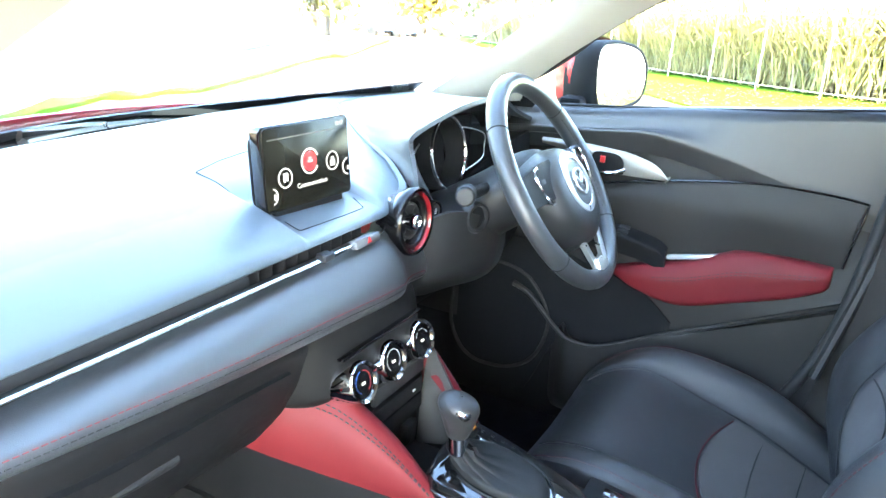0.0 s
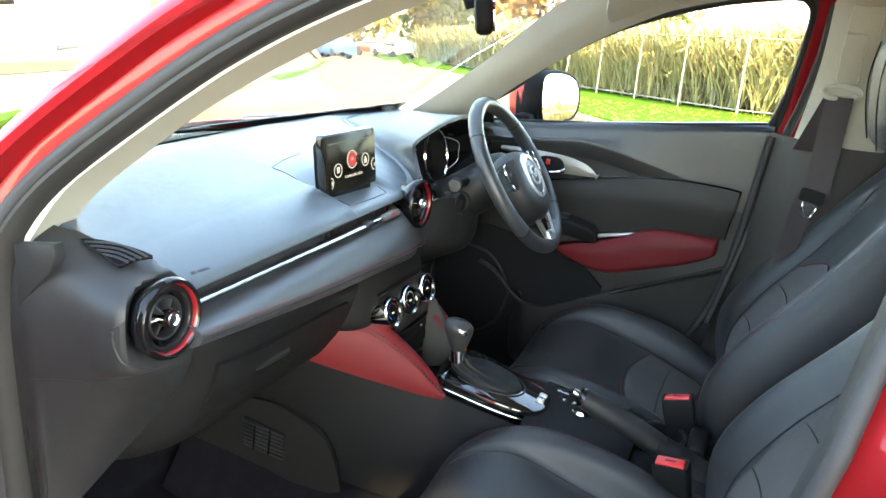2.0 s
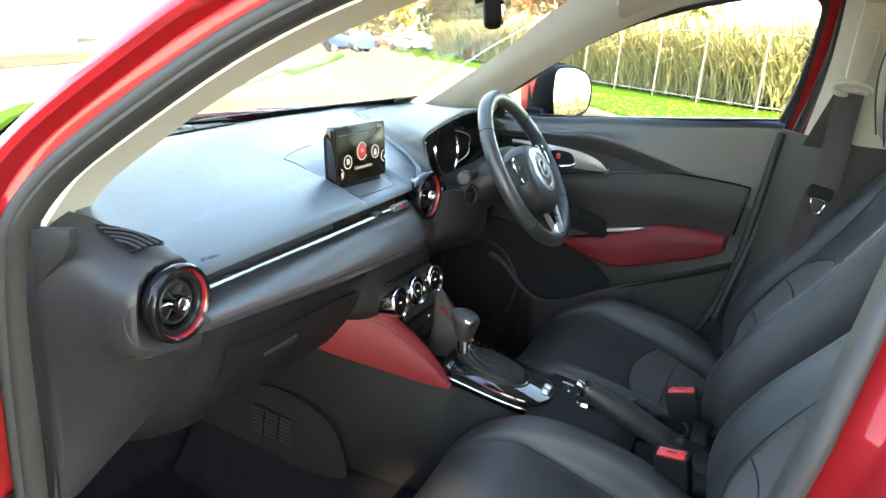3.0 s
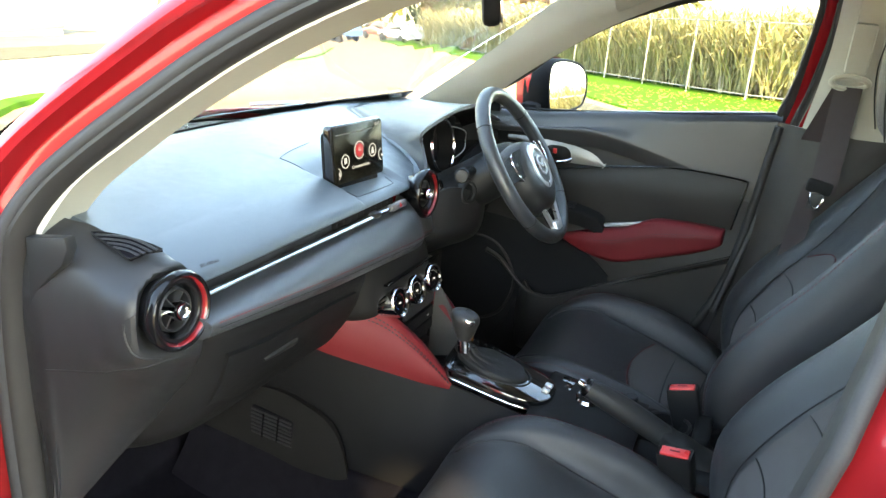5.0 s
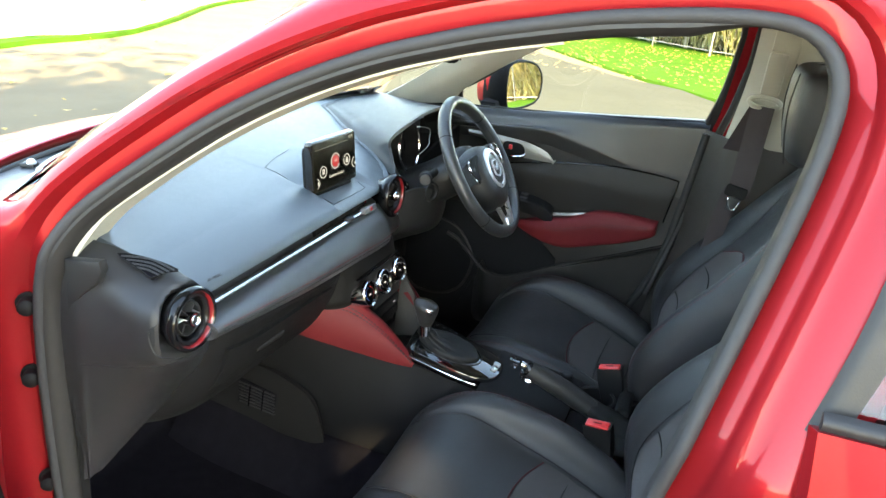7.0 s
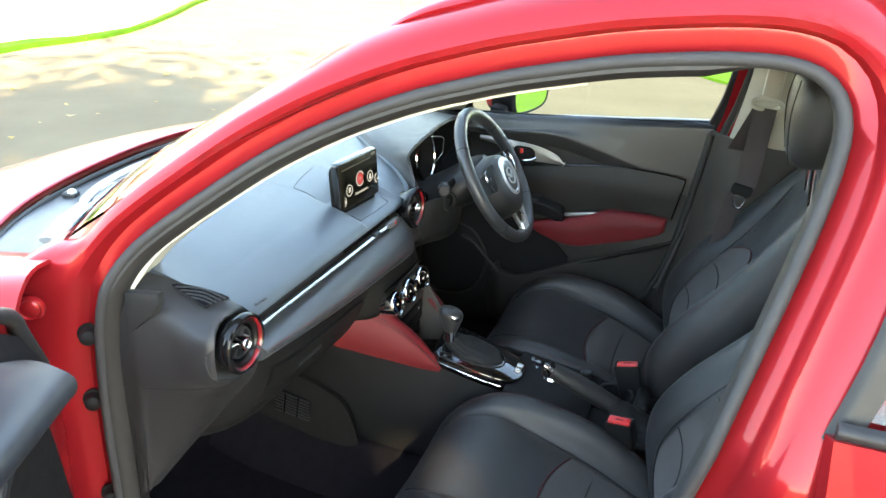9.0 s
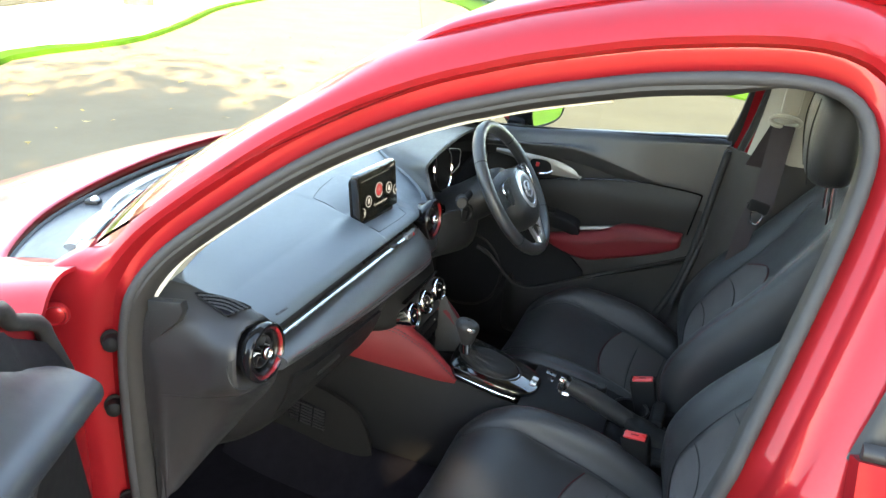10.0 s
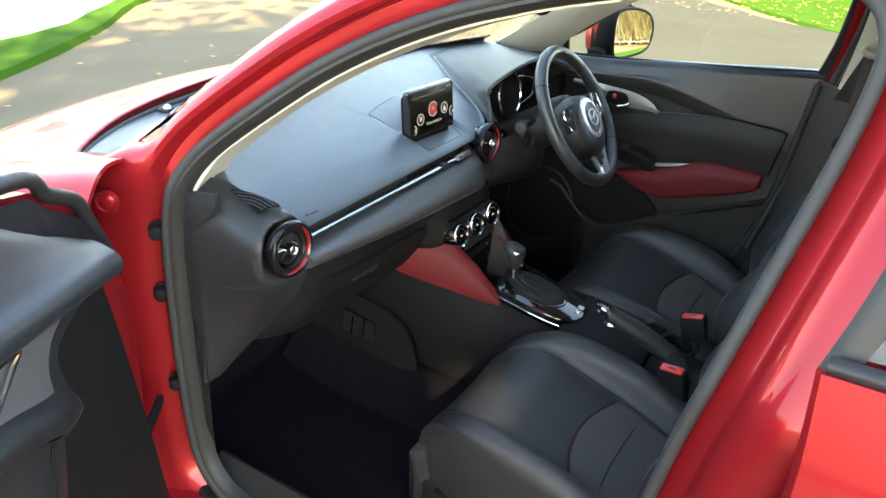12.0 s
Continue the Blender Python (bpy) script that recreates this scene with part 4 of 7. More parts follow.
for pts in ([(0.262, 0.125, 0.925), (0.270, 0.125, 0.954), (0.290, 0.125, 0.979), (0.315, 0.125, 0.990)], [(0.425, 0.120, 0.996), (0.465, 0.120, 0.990), (0.535, 0.120, 0.970), (0.540, 0.120, 0.945), (0.530, 0.120, 0.922), (0.435, 0.120, 0.908)]):
    part("display_trim", tube(curve(pts, 5), 0.0013, 6), SATIN, inst)
part("warning_light", lathe([(0, 0.002), (0.003, 0.001)], (0.385, 0.11, 0.905), (0, -1, 0.2), 10), glow("red_warning", (1, 0.02, 0.03), 0.2), inst)

# steering column
col = thing("steering_column", (0.30, 0.02, 0.80), "dark plastic steering column cowl with stalk and ignition ring", "steering column")
part("cowl", sheet([[(0.355 + rx * math.cos(a), y, zc + rz * math.sin(a)) for a in np.linspace(0, 2 * math.pi, 13)] for y, zc, rx, rz in ((-0.055, 0.938, 0.050, 0.045), (-0.05, 0.936, 0.060, 0.052), (-0.02, 0.918, 0.075, 0.058), (0.05, 0.870, 0.09, 0.058), (0.12, 0.830, 0.10, 0.058))], 0.006, 3, 4), SHADE, col)
part("lower_cowl", sheet([[(x, y + 1.6 * max(0, d - 0.09), z) for x, y, z in ((0.150, 0.060, 0.90 - d), (0.165, 0.045, 0.90 - d), (0.20, 0.015, 0.915 - d * 1.05), (0.26, 0.0, 0.90 - d), (0.33, -0.005, 0.87 - d * 0.9), (0.42, 0.02, 0.84 - d * 0.8))] for d in (0.0, 0.05, 0.10, 0.14, 0.19)], 0.008), SHADE, col)
part("stalk", tube([(0.31, 0.0, 0.935), (0.245, -0.008, 0.940), (0.20, -0.012, 0.945), (0.188, -0.013, 0.946)], 0.011, 14, taper=lambda t: 0.75 + 0.4 * t), HARD, col, "black plastic control stalk")
part("stalk_end", lathe([(0, 0.022), (0.0115, 0.0215), (0.0145, 0.018), (0.0150, 0.004), (0.0135, -0.004), (0.0150, -0.008), (0.0140, -0.018)], (0.200, -0.012, 0.945), (-0.93, -0.35, 0.1), 28), SHADE, col, "round grey stalk end")
part("ignition_ring", lathe([(0.0175, 0.003), (0.0190, 0.008), (0.0225, 0.008), (0.0245, 0.003), (0.0255, -0.008)], (0.252, -0.006, 0.897), (-0.35, -1, 0.1), 36, closed=False), SHADE, col, "dark ring round the stalk opening")
part("ignition_cap", lathe([(0, -0.002), (0.0178, 0.0), (0.0178, -0.010)], (0.252, -0.006, 0.897), (-0.35, -1, 0.1), 30), HARD, col)

# ---- steering wheel ----
wheel = thing("steering_wheel", (0.351, -0.094, 0.953), "black leather steering wheel with silver spokes and badge", "steering wheel")
WN = Vector((0.045, -math.cos(radians(33)), math.sin(radians(33)))).normalized()
WM = axes((0.351, -0.094, 0.953), (1, 0.05, 0), WN.cross(Vector((1, 0.05, 0))))
RW = 0.166
HM = WM @ pose(-0.008, -0.020, 0.002)
# rim leather coloured lighter and bluer than the hub to carry a blue reflection
part("rim", tube([WM @ Vector((RW * math.cos(a), RW * math.sin(a), 0)) for a in np.linspace(0, 2 * math.pi, 96, endpoint=False)], 0.0155, 14, True, up=tuple(WN), wide=1.0), paint("rim_leather_blue_sheen", (0.032, 0.034, 0.037), 0.38, grain=0.25, size=650, kind="cells", spec=0.7), wheel, "black leather rim")
for a in (38, 142, 218, 322):
    c, s = math.cos(radians(a)), math.sin(radians(a))
    t = WM.to_3x3() @ Vector((-s, c, 0))
    part("rim_seam", lathe([(0.0162, 0.001), (0.0165, 0.0), (0.0162, -0.001)], WM @ Vector((RW * c, RW * s, 0)), t, 18), DARKTHREAD, wheel)
part("hub_pad", sheet([[HM @ Vector((k * 0.072 * math.cos(a) * (1.12 if abs(math.cos(a)) > 0.6 else 1.0), k * (0.066 if math.sin(a) > 0 else 0.086) * math.sin(a), h)) for a in np.linspace(0, 2 * math.pi, 17)] for k, h in ((0.02, 0.030), (0.5, 0.029), (0.8, 0.025), (0.96, 0.014), (1.02, -0.01), (1.0, -0.04))], 0.004, 2, 3), BLACKHIDE, wheel, "black airbag cover")
part("badge_ring", lathe([(0.037, 0.001), (0.040, 0.004), (0.049, 0.003), (0.052, -0.002)], HM @ Vector((0, 0.004, 0.031)), WN, 40, closed=False), SATIN, wheel)
part("badge_disc", lathe([(0.0, 0.003), (0.037, 0.002), (0.040, 0.0)], HM @ Vector((0, 0.004, 0.0305)), WN, 36), paint("blue_grey_badge", (0.16, 0.18, 0.20), 0.35, metal=0.5), wheel, "grey round badge plate")
for pts in ([(-0.02, 0.012), (-0.010, 0.006), (0, -0.004), (0.010, 0.006), (0.02, 0.012)], [(-0.02, -0.012), (-0.022, 0.004), (-0.012, 0.018), (0.012, 0.018), (0.022, 0.004), (0.02, -0.012), (0.0, -0.02), (-0.02, -0.012)]):
    part("badge_mark", tube([HM @ Vector((x, y + 0.004, 0.0355)) for x, y in curve(pts, 4)], 0.0024, 6, up=tuple(WN)), SATIN, wheel)
for sx in (-1, 1):
    part("side_spoke", sheet([[WM @ Vector((sx * x, y, h)) for y in (0.036 + dy, 0.012, -0.020 - 0.2 * dy)] for x, h, dy in ((0.055, 0.010, 0), (0.09, 0.006, 0.0), (0.13, 0.0, -0.006), (0.156, -0.002, -0.010))], 0.014), HARD, wheel, "black side spoke")
    pod = part("button_pod", plate([tuple(q) for q in curve([(-0.014, 0.026), (0.016, 0.020), (0.020, 0.002), (0.010, -0.026), (-0.010, -0.030), (-0.018, -0.004)], 4, True)], WM @ pose(sx * 0.094, 0.006, 0.012, 0, sx * 8, 0) @ Matrix.Diagonal((sx, 1, 1, 1)), 0.010, 0.002), GLOSS, wheel, "gloss black button pod")
    for bx, by in ((-0.004, 0.014), (0.006, 0.004), (-0.006, -0.006), (-0.002, -0.019)):
        part("button", block((0.012, 0.008, 0.003), WM @ pose(sx * (0.094 + bx), 0.006 + by, 0.0175, 0, sx * 8, 0), 0.0012), SHADE, pod)
    part("button_trim", tube([WM @ Vector((sx * x, y, 0.0165)) for x, y in curve([(0.080, 0.034), (0.112, 0.029), (0.117, 0.008), (0.106, -0.022), (0.084, -0.028)], 4)], 0.0024, 6), CHROME, wheel, "chrome button surround")
    part("lower_spoke", sheet([[WM @ Vector((sx * (x + w), y, h + 0.002 * (1 - abs(w) / 0.008))) for w in (-0.008, -0.004, 0.0, 0.004, 0.008)] for x, y, h in ((0.034, -0.074, 0.012), (0.030, -0.098, 0.009), (0.021, -0.124, 0.007), (0.013, -0.147, 0.006))], 0.008), SATIN, wheel, "satin silver lower spoke")
part("spoke_foot", plate([(-0.020, 0.016), (0.020, 0.016), (0.024, 0.0), (0.016, -0.012), (-0.016, -0.012), (-0.024, 0.0)], WM @ pose(0, -0.153, 0.006), 0.014, 0.003), SATIN, wheel, "satin foot of the lower spokes")
part("spoke_web", plate([(-0.022, 0.05), (0.022, 0.05), (0.010, -0.020), (-0.010, -0.020)], WM @ pose(0, -0.118, -0.006), 0.008, 0.002), HARD, wheel)
for a0, a1 in ((146, 176), (4, 34), (186, 212), (328, 354)):
    part("rim_stitching", stitch([WM @ Vector(((RW - 0.0145) * math.cos(radians(a)), (RW - 0.0145) * math.sin(radians(a)), 0.0075)) for a in np.linspace(a0, a1, 20)], 0.0008, 0.004, 0.003), DARKTHREAD, wheel)
whole("permit_holder", plate(rounded(0.042, 0.046, 0.003), axes((0.632, 0.366, 1.020), (0.86, -0.5, 0), (0, 0.25, 1)), 0.0015), pane("clear_plastic", (0.8, 0.82, 0.8), 0.15), "clear plastic permit holder on the windscreen base", "permit holder")

# ---- centre stack and console ----
con = thing("centre_console", (0.02, -0.1, 0.30), "black centre console with red padded knee pads", "console")
STACK = ((0.045, 0.845), (0.022, 0.828), (0.010, 0.80), (0.005, 0.765), (0.002, 0.735), (-0.002, 0.70), (-0.004, 0.66), (0.0, 0.62), (0.006, 0.580))
part("stack_face", sheet([[(x, y + 0.003 + 0.012 * (abs(x - 0.03) / 0.09) ** 2, z) for x in (-0.060, -0.02, 0.03, 0.08, 0.120)] for y, z in STACK[3:]], 0.010, 4, 4), HARD, con, "black plastic centre stack")
part("heater_panel", sheet([[(x, y + d, z) for x, d in ((-0.132, 0.14), (-0.130, 0.10), (-0.124, 0.065), (-0.112, 0.036), (-0.092, 0.018), (-0.06, 0.008), (-0.02, 0.002), (0.03, 0.0), (0.08, 0.004), (0.115, 0.016), (0.130, 0.034), (0.138, 0.06))] for y, z in STACK[:4] + ((0.004, 0.748), (0.012, 0.738), (0.030, 0.734))], 0.010, 3, 4), DUCT, con, "dark heater control panel")
part("player_slot", block((0.188, 0.010, 0.004), pose(-0.003, -0.004, 0.801, -8, 0, 0), 0.001), GLOSS, con, "slim black player slot")
for z in (0.722, 0.690, 0.664):
    part("stack_panel", block((0.128, 0.008, 0.024), pose(0.028, -0.013, z, -2, 0, 0), 0.0025), SHADE if z > 0.7 else HARD, con, "black switch blank below the heater knobs")
part("socket_cap", block((0.030, 0.014, 0.036), pose(0.062, -0.014, 0.622, 4, 0, 0), 0.005), HARD, con, "black socket cover")
for x, z in ((0.0, 0.632), (0.008, 0.620), (0.066, 0.689)):
    part("port_mark", block((0.007, 0.002, 0.003), pose(x, -0.0125 if z < 0.65 else -0.0172, z), 0.0005), PWHITE, con)
for s in (-1, 1):
    LOW = [(-0.153, 0.165, 0.690), (-0.137, 0.103, 0.668), (-0.109, 0.031, 0.647), (-0.090, -0.018, 0.635), (-0.067, -0.077, 0.620), (-0.048, -0.120, 0.612)]
    HIGH = [(-0.124, 0.125, 0.752), (-0.108, 0.066, 0.747), (-0.088, 0.030, 0.741), (-0.075, -0.006, 0.725), (-0.059, -0.062, 0.681), (-0.046, -0.119, 0.620)]
    place = lambda p, dx=0.0, dy=0.0, dz=0.0: (p[0] + dx if s < 0 else 0.06 - p[0] - dx, p[1] + dy, p[2] + dz)
    part("side_panel", sheet([[place(p, 0.004, 0, 0.004) for p in [(-0.160, 0.30, 0.70)] + LOW + [(-0.050, -0.19, 0.604), (-0.052, -0.27, 0.594), (-0.055, -0.36, 0.580), (-0.060, -0.5, 0.56)]],
                              [place((x, y, 0.50)) for x, y in ((-0.112, 0.30), (-0.114, 0.165), (-0.112, 0.103), (-0.108, 0.031), (-0.100, -0.018), (-0.090, -0.077), (-0.080, -0.12), (-0.078, -0.19), (-0.078, -0.27), (-0.076, -0.36), (-0.075, -0.5))],
                              [place((-0.112 if y > -0.1 else -0.10, y, 0.32)) for y in (0.30, 0.165, 0.103, 0.031, -0.018, -0.077, -0.12, -0.19, -0.27, -0.36, -0.5)]], 0.008, 3, 4), HARD, con, "black plastic console side")
    pad = sheet([[place(a), place([a[i] * 0.7 + b[i] * 0.3 for i in range(3)], -0.007 * w, -0.003 * w, 0.001), place([a[i] * 0.35 + b[i] * 0.65 for i in range(3)], -0.009 * w, -0.004 * w, 0.003 * w), place(b, -0.003 * w, -0.001, -0.002 * w), place(b, 0.005 * w, 0.004 * w, 0.003 * w), place(b, 0.014 * w, 0.009 * w, 0.001 * w), place(b, 0.020 * w, 0.013 * w, -0.014 * w)]
                 for a, b, w in zip(LOW, HIGH, (1, 1, 1, 1, 0.8, 0.25))], 0.006, 5, 5)
    SEAMS = [cling(pad, curve([place([a[n] * k + b[n] * (1 - k) for n in range(3)]) for a, b in zip(LOW[1:], HIGH[1:])], 8), (-s, 0.3, -0.3), 0.0006) for k in (0.07, 0.15)]
    part("knee_pad", pad, REDHIDE, con, "red leather knee pad")
    for seam in SEAMS:
        part("pad_stitching", stitch(seam, 0.0011), DARKTHREAD, con, "dark stitching")
    if s > 0:
        part("carbon_panel", sheet([[place((x, y, z)) for x, y, z in r] for r in ([(-0.060, -0.018, 0.730), (-0.056, -0.010, 0.728)], [(-0.052, -0.042, 0.702), (-0.047, -0.010, 0.69)], [(-0.043, -0.070, 0.670), (-0.041, -0.010, 0.65)], [(-0.036, -0.115, 0.614), (-0.035, -0.010, 0.585)])], 0.006), CARBON, con, "textured grey side panel")
part("bin_floor", block((0.13, 0.13, 0.01), pose(0.03, -0.02, 0.585), 0.003), HARD, con)
# footwell outlet
cover = sheet([[(-0.115, 0.42, 0.52), (-0.122, 0.30, 0.540), (-0.127, 0.195, 0.556), (-0.131, 0.128, 0.546), (-0.132, 0.075, 0.522), (-0.131, 0.049, 0.476), (-0.129, 0.036, 0.41)],
               [(-0.117, 0.42, 0.46), (-0.124, 0.30, 0.475), (-0.130, 0.20, 0.49), (-0.134, 0.14, 0.48), (-0.135, 0.09, 0.465), (-0.134, 0.06, 0.44), (-0.130, 0.038, 0.405)],
               [(-0.119, 0.42, 0.40), (-0.126, 0.30, 0.40), (-0.131, 0.20, 0.40), (-0.135, 0.14, 0.40), (-0.135, 0.09, 0.40), (-0.134, 0.06, 0.40), (-0.130, 0.04, 0.40)]], 0.012)
DX = min(q.x for q in cling(cover, [(-0.13, 0.16, 0.478), (-0.13, 0.201, 0.478), (-0.13, 0.24, 0.478)], (1, 0, 0)))
fo = part("footwell_duct", cover, DUCT, con, "dark grey footwell duct cover")
# solid near-black block gives the shade behind the duct slats
part("duct_recess_shade", block((0.012, 0.096, 0.060), pose(DX + 0.005, 0.201, 0.478, 5, 0, 0), 0.002), CARPET_SHADE, fo)
for i in range(7):
    part("duct_slat", block((0.004, 0.092, 0.0032), pose(DX - 0.002, 0.201, 0.4535 + 0.0082 * i, 5, 0, 0), 0.001), DASHEND, fo)
for i in range(2):
    part("duct_bar", block((0.004, 0.0035, 0.055), pose(DX - 0.003, 0.185 + 0.034 * i, 0.478, 5, 0, 0), 0.001), GLOSS, fo)
part("tunnel_carpet", sheet([[(x, y, z) for x, z in ((-0.122, 0.425), (-0.138, 0.420), (-0.160, 0.39), (-0.21, 0.335), (-0.25, 0.30))] for y in (0.40, 0.2, 0.0, -0.2)], 0.012), CARPET_SHADE, con, "black carpet rising to the console")


def knob(x, group, mark):
    k = thing("heater_knob", (x, -0.02, 0.770), "round chrome-rimmed black heater knob", "knob", group)
    at, ax = (x, 0.014, 0.754), (-0.05, -1, 0.28)
    part("rim", lathe([(0.0225, 0.034), (0.0262, 0.036), (0.0285, 0.032), (0.0295, 0.010), (0.0305, 0.0), (0.020, 0.0)], at, ax, 12 * 2, closed=False), CHROME, k, "chrome rim")
    part("face", lathe([(0, 0.032), (0.0215, 0.032), (0.0235, 0.035)], at, ax, 36, closed=False), GLOSS, k)
    m = axes(Vector(at) + Vector(ax).normalized() * 0.0325, (1, -0.05, 0), (0, 0.28, 1))
    for a0, a1, mat in mark:
        rows = [[m @ Vector((q * math.cos(radians(a)), q * math.sin(radians(a)), 0.0004)) for a in np.linspace(a0, a1, 12)] for q in (0.0142, 0.0151)]
        part("scale", net(rows), mat, k)
    part("pictogram", block((0.007, 0.003, 0.0006), m @ pose(0, -0.002, 0.0004), 0), WHITE, k)


knob(-0.064, "heater knobs", ((100, 240, PBLUE), (-60, 80, PRED)))
knob(0.007, "heater knobs", ((-50, 230, PWHITE),))
knob(0.083, "heater knobs", ((20, 60, PWHITE), (75, 110, PWHITE), (125, 160, PWHITE)))

# gear selector
gear = thing("gear_selector", (0.01, -0.21, 0.60), "automatic gear selector with black boot and gloss black surround", "gear lever")
PL = [(-0.066, 0.062), (-0.02, 0.078), (0.066, 0.078), (0.078, 0.038), (0.064, -0.052), (0.052, -0.102), (0.026, -0.127), (-0.018, -0.130), (-0.054, -0.110), (-0.068, -0.062), (-0.071, 0.018)]
GM = pose(0.018, -0.168, 0.628, 10, 0, 0)
part("surround", plate([tuple(q) for q in curve([(x, y) for x, y in PL], 4, True)], GM, 0.030, 0.006), GLOSS, gear, "gloss black surround")
part("chrome_edge", tube([GM @ Vector((q[0] * 1.01, q[1] * 1.01, -0.002)) for q in curve(PL, 4, True)], 0.0010, 6, True), CHROME, gear, "satin chrome edging")
part("boot", sheet([[GM @ Vector((k * 0.045 * math.cos(a) * (1 + (0.50 * abs(math.sin(3.5 * a + h * 45)) - 0.25) * (1.1 - k)) - 0.028 * (1 - k), k * 0.068 * math.sin(a) * (1 + (0.50 * abs(math.sin(3.5 * a + h * 45)) - 0.25) * (1.1 - k)) - 0.004 + 0.068 * (1 - k), h)) for a in np.linspace(0, 2 * math.pi, 57)] for k, h in ((1.02, 0.012), (1.0, 0.020), (0.90, 0.0245), (0.66, 0.027), (0.44, 0.031), (0.29, 0.038), (0.24, 0.048))], 0.003, 1, 4), BOOT, gear, "gathered black leather boot")
part("boot_ring", tube([GM @ Vector((0.051 * math.cos(a) - 0.001, 0.077 * math.sin(a) - 0.004, 0.0165)) for a in np.linspace(radians(150), radians(400), 30)], 0.0014, 6), SHADE, gear, "satin trim ring")
part("stem", tube([GM @ Vector((-0.027, 0.047, 0.036)), GM @ Vector((-0.028, 0.055, 0.066))], 0.0125, 18), CHROME, gear, "chrome collar")
part("knob_grip", sheet([[GM @ Vector((-0.028 + rx * math.cos(a), cy + ry * math.sin(a), h)) for a in np.linspace(0, 2 * math.pi, 17)] for rx, ry, cy, h in ((0.012, 0.013, 0.055, 0.058), (0.014, 0.016, 0.056, 0.064), (0.0165, 0.020, 0.058, 0.074), (0.021, 0.025, 0.061, 0.089), (0.0228, 0.028, 0.063, 0.100), (0.0195, 0.024, 0.063, 0.109), (0.010, 0.013, 0.063, 0.1135), (0.002, 0.003, 0.063, 0.1145))], 0.003, 3, 4), BLACKHIDE, gear, "black leather gear knob")
part("knob_button", sheet([[GM @ Vector((rx * math.cos(a) - 0.0385, 0.056 + ry * math.sin(a), h)) for a in np.linspace(0, 2 * math.pi, 13)] for rx, ry, h in ((0.0090, 0.015, 0.094), (0.0112, 0.0170, 0.1005), (0.0098, 0.014, 0.1065), (0.002, 0.003, 0.1095))], 0.002, 2, 2), CHROME, gear, "chrome knob inset")
for i in range(4):
    part("gate_mark", block((0.003, 0.004, 0.001), GM @ pose(0.062, 0.05 - 0.016 * i, 0.0155), 0), SHADE, gear)
part("gate_light", block((0.006, 0.008, 0.0012), GM @ pose(0.062, 0.066, 0.0156), 0), glow("amber_light", (1, 0.35, 0.03), 0.03), gear)
for i in range(2):
    part("mode_switch", block((0.012, 0.014, 0.006), GM @ pose(0.014 - 0.02 * i, -0.114, 0.017), 0.002), SATIN, gear)

# rear console: switch panel, handbrake, dial, cup holder
part("console_deck", sheet([[(-0.075, y, z - 0.012), (-0.07, y, z), (0.02, y, z + 0.002), (0.11, y, z), (0.117, y, z - 0.012)] for y, z in ((-0.27, 0.602), (-0.33, 0.595), (-0.40, 0.588), (-0.455, 0.582))], 0.012), HARD, con, "black plastic console deck")
part("deck_panel", block((0.066, 0.046, 0.006), pose(0.084, -0.306, 0.605, 5, 0, 0), 0.003), SHADE, con, "dark switch panel beside the handbrake")
for i in range(2):
    part("deck_switch", block((0.022, 0.026, 0.005), pose(0.070 + 0.027 * i, -0.306, 0.609, 5, 0, 0), 0.002), GLOSS, con)
    part("switch_mark", block((0.008, 0.005, 0.0006), pose(0.070 + 0.027 * i, -0.306, 0.6117, 5, 0, 0), 0), SHADE, con)
dial = thing("control_dial", (0.054, -0.355, 0.60), "black rotary control dial with a chrome ring", "dial")
part("dial_ring", lathe([(0.024, 0.0), (0.027, 0.010), (0.024, 0.015), (0.020, 0.013)], (0.054, -0.355, 0.597), (0, 0, 1), 30, closed=False), CHROME, dial)
part("dial_top", lathe([(0, 0.018), (0.016, 0.017), (0.0195, 0.012), (0.0195, 0.0)], (0.054, -0.355, 0.597), (0, 0, 1), 30), HARD, dial)
part("volume_dial", lathe([(0, 0.022), (0.010, 0.0215), (0.0125, 0.019), (0.0135, 0.004), (0.0145, -0.004)], (0.099, -0.424, 0.592), (0, 0, 1), 28), SHADE, dial, "small dark volume knob")
hb = thing("handbrake", (0.0, -0.5, 0.58), "black leather handbrake lever with chrome button", "handbrake")
part("grip", tube(curve([(-0.028, -0.362, 0.674), (-0.020, -0.39, 0.660), (-0.010, -0.43, 0.640), (0.0, -0.47, 0.618), (0.006, -0.50, 0.602)], 5), 0.019, 16, taper=lambda t: 0.90 + 0.22 * math.sin(t * 2.6)), BLACKHIDE, hb, "black leather grip")
part("grip_stitching", stitch(curve([(-0.036, -0.366, 0.6895), (-0.029, -0.39, 0.6795), (-0.019, -0.43, 0.6605), (-0.009, -0.47, 0.638), (-0.003, -0.50, 0.621)], 6), 0.0009), DARKTHREAD, hb)
part("lever_boot", sheet([[(cx + rx * math.cos(a) * (1 + 0.05 * math.sin(4 * a + 90 * cy)), cy, cz + rz * math.sin(a)) for a in np.linspace(0, 2 * math.pi, 25)] for cx, cy, cz, rx, rz in ((0.005, -0.488, 0.610, 0.019, 0.017), (0.007, -0.500, 0.602, 0.024, 0.021), (0.008, -0.520, 0.594, 0.026, 0.019), (0.008, -0.535, 0.588, 0.030, 0.022), (0.008, -0.560, 0.578, 0.034, 0.018), (0.008, -0.60, 0.566, 0.036, 0.016))], 0.003, 2, 3), BOOT, hb, "gathered black leather boot")
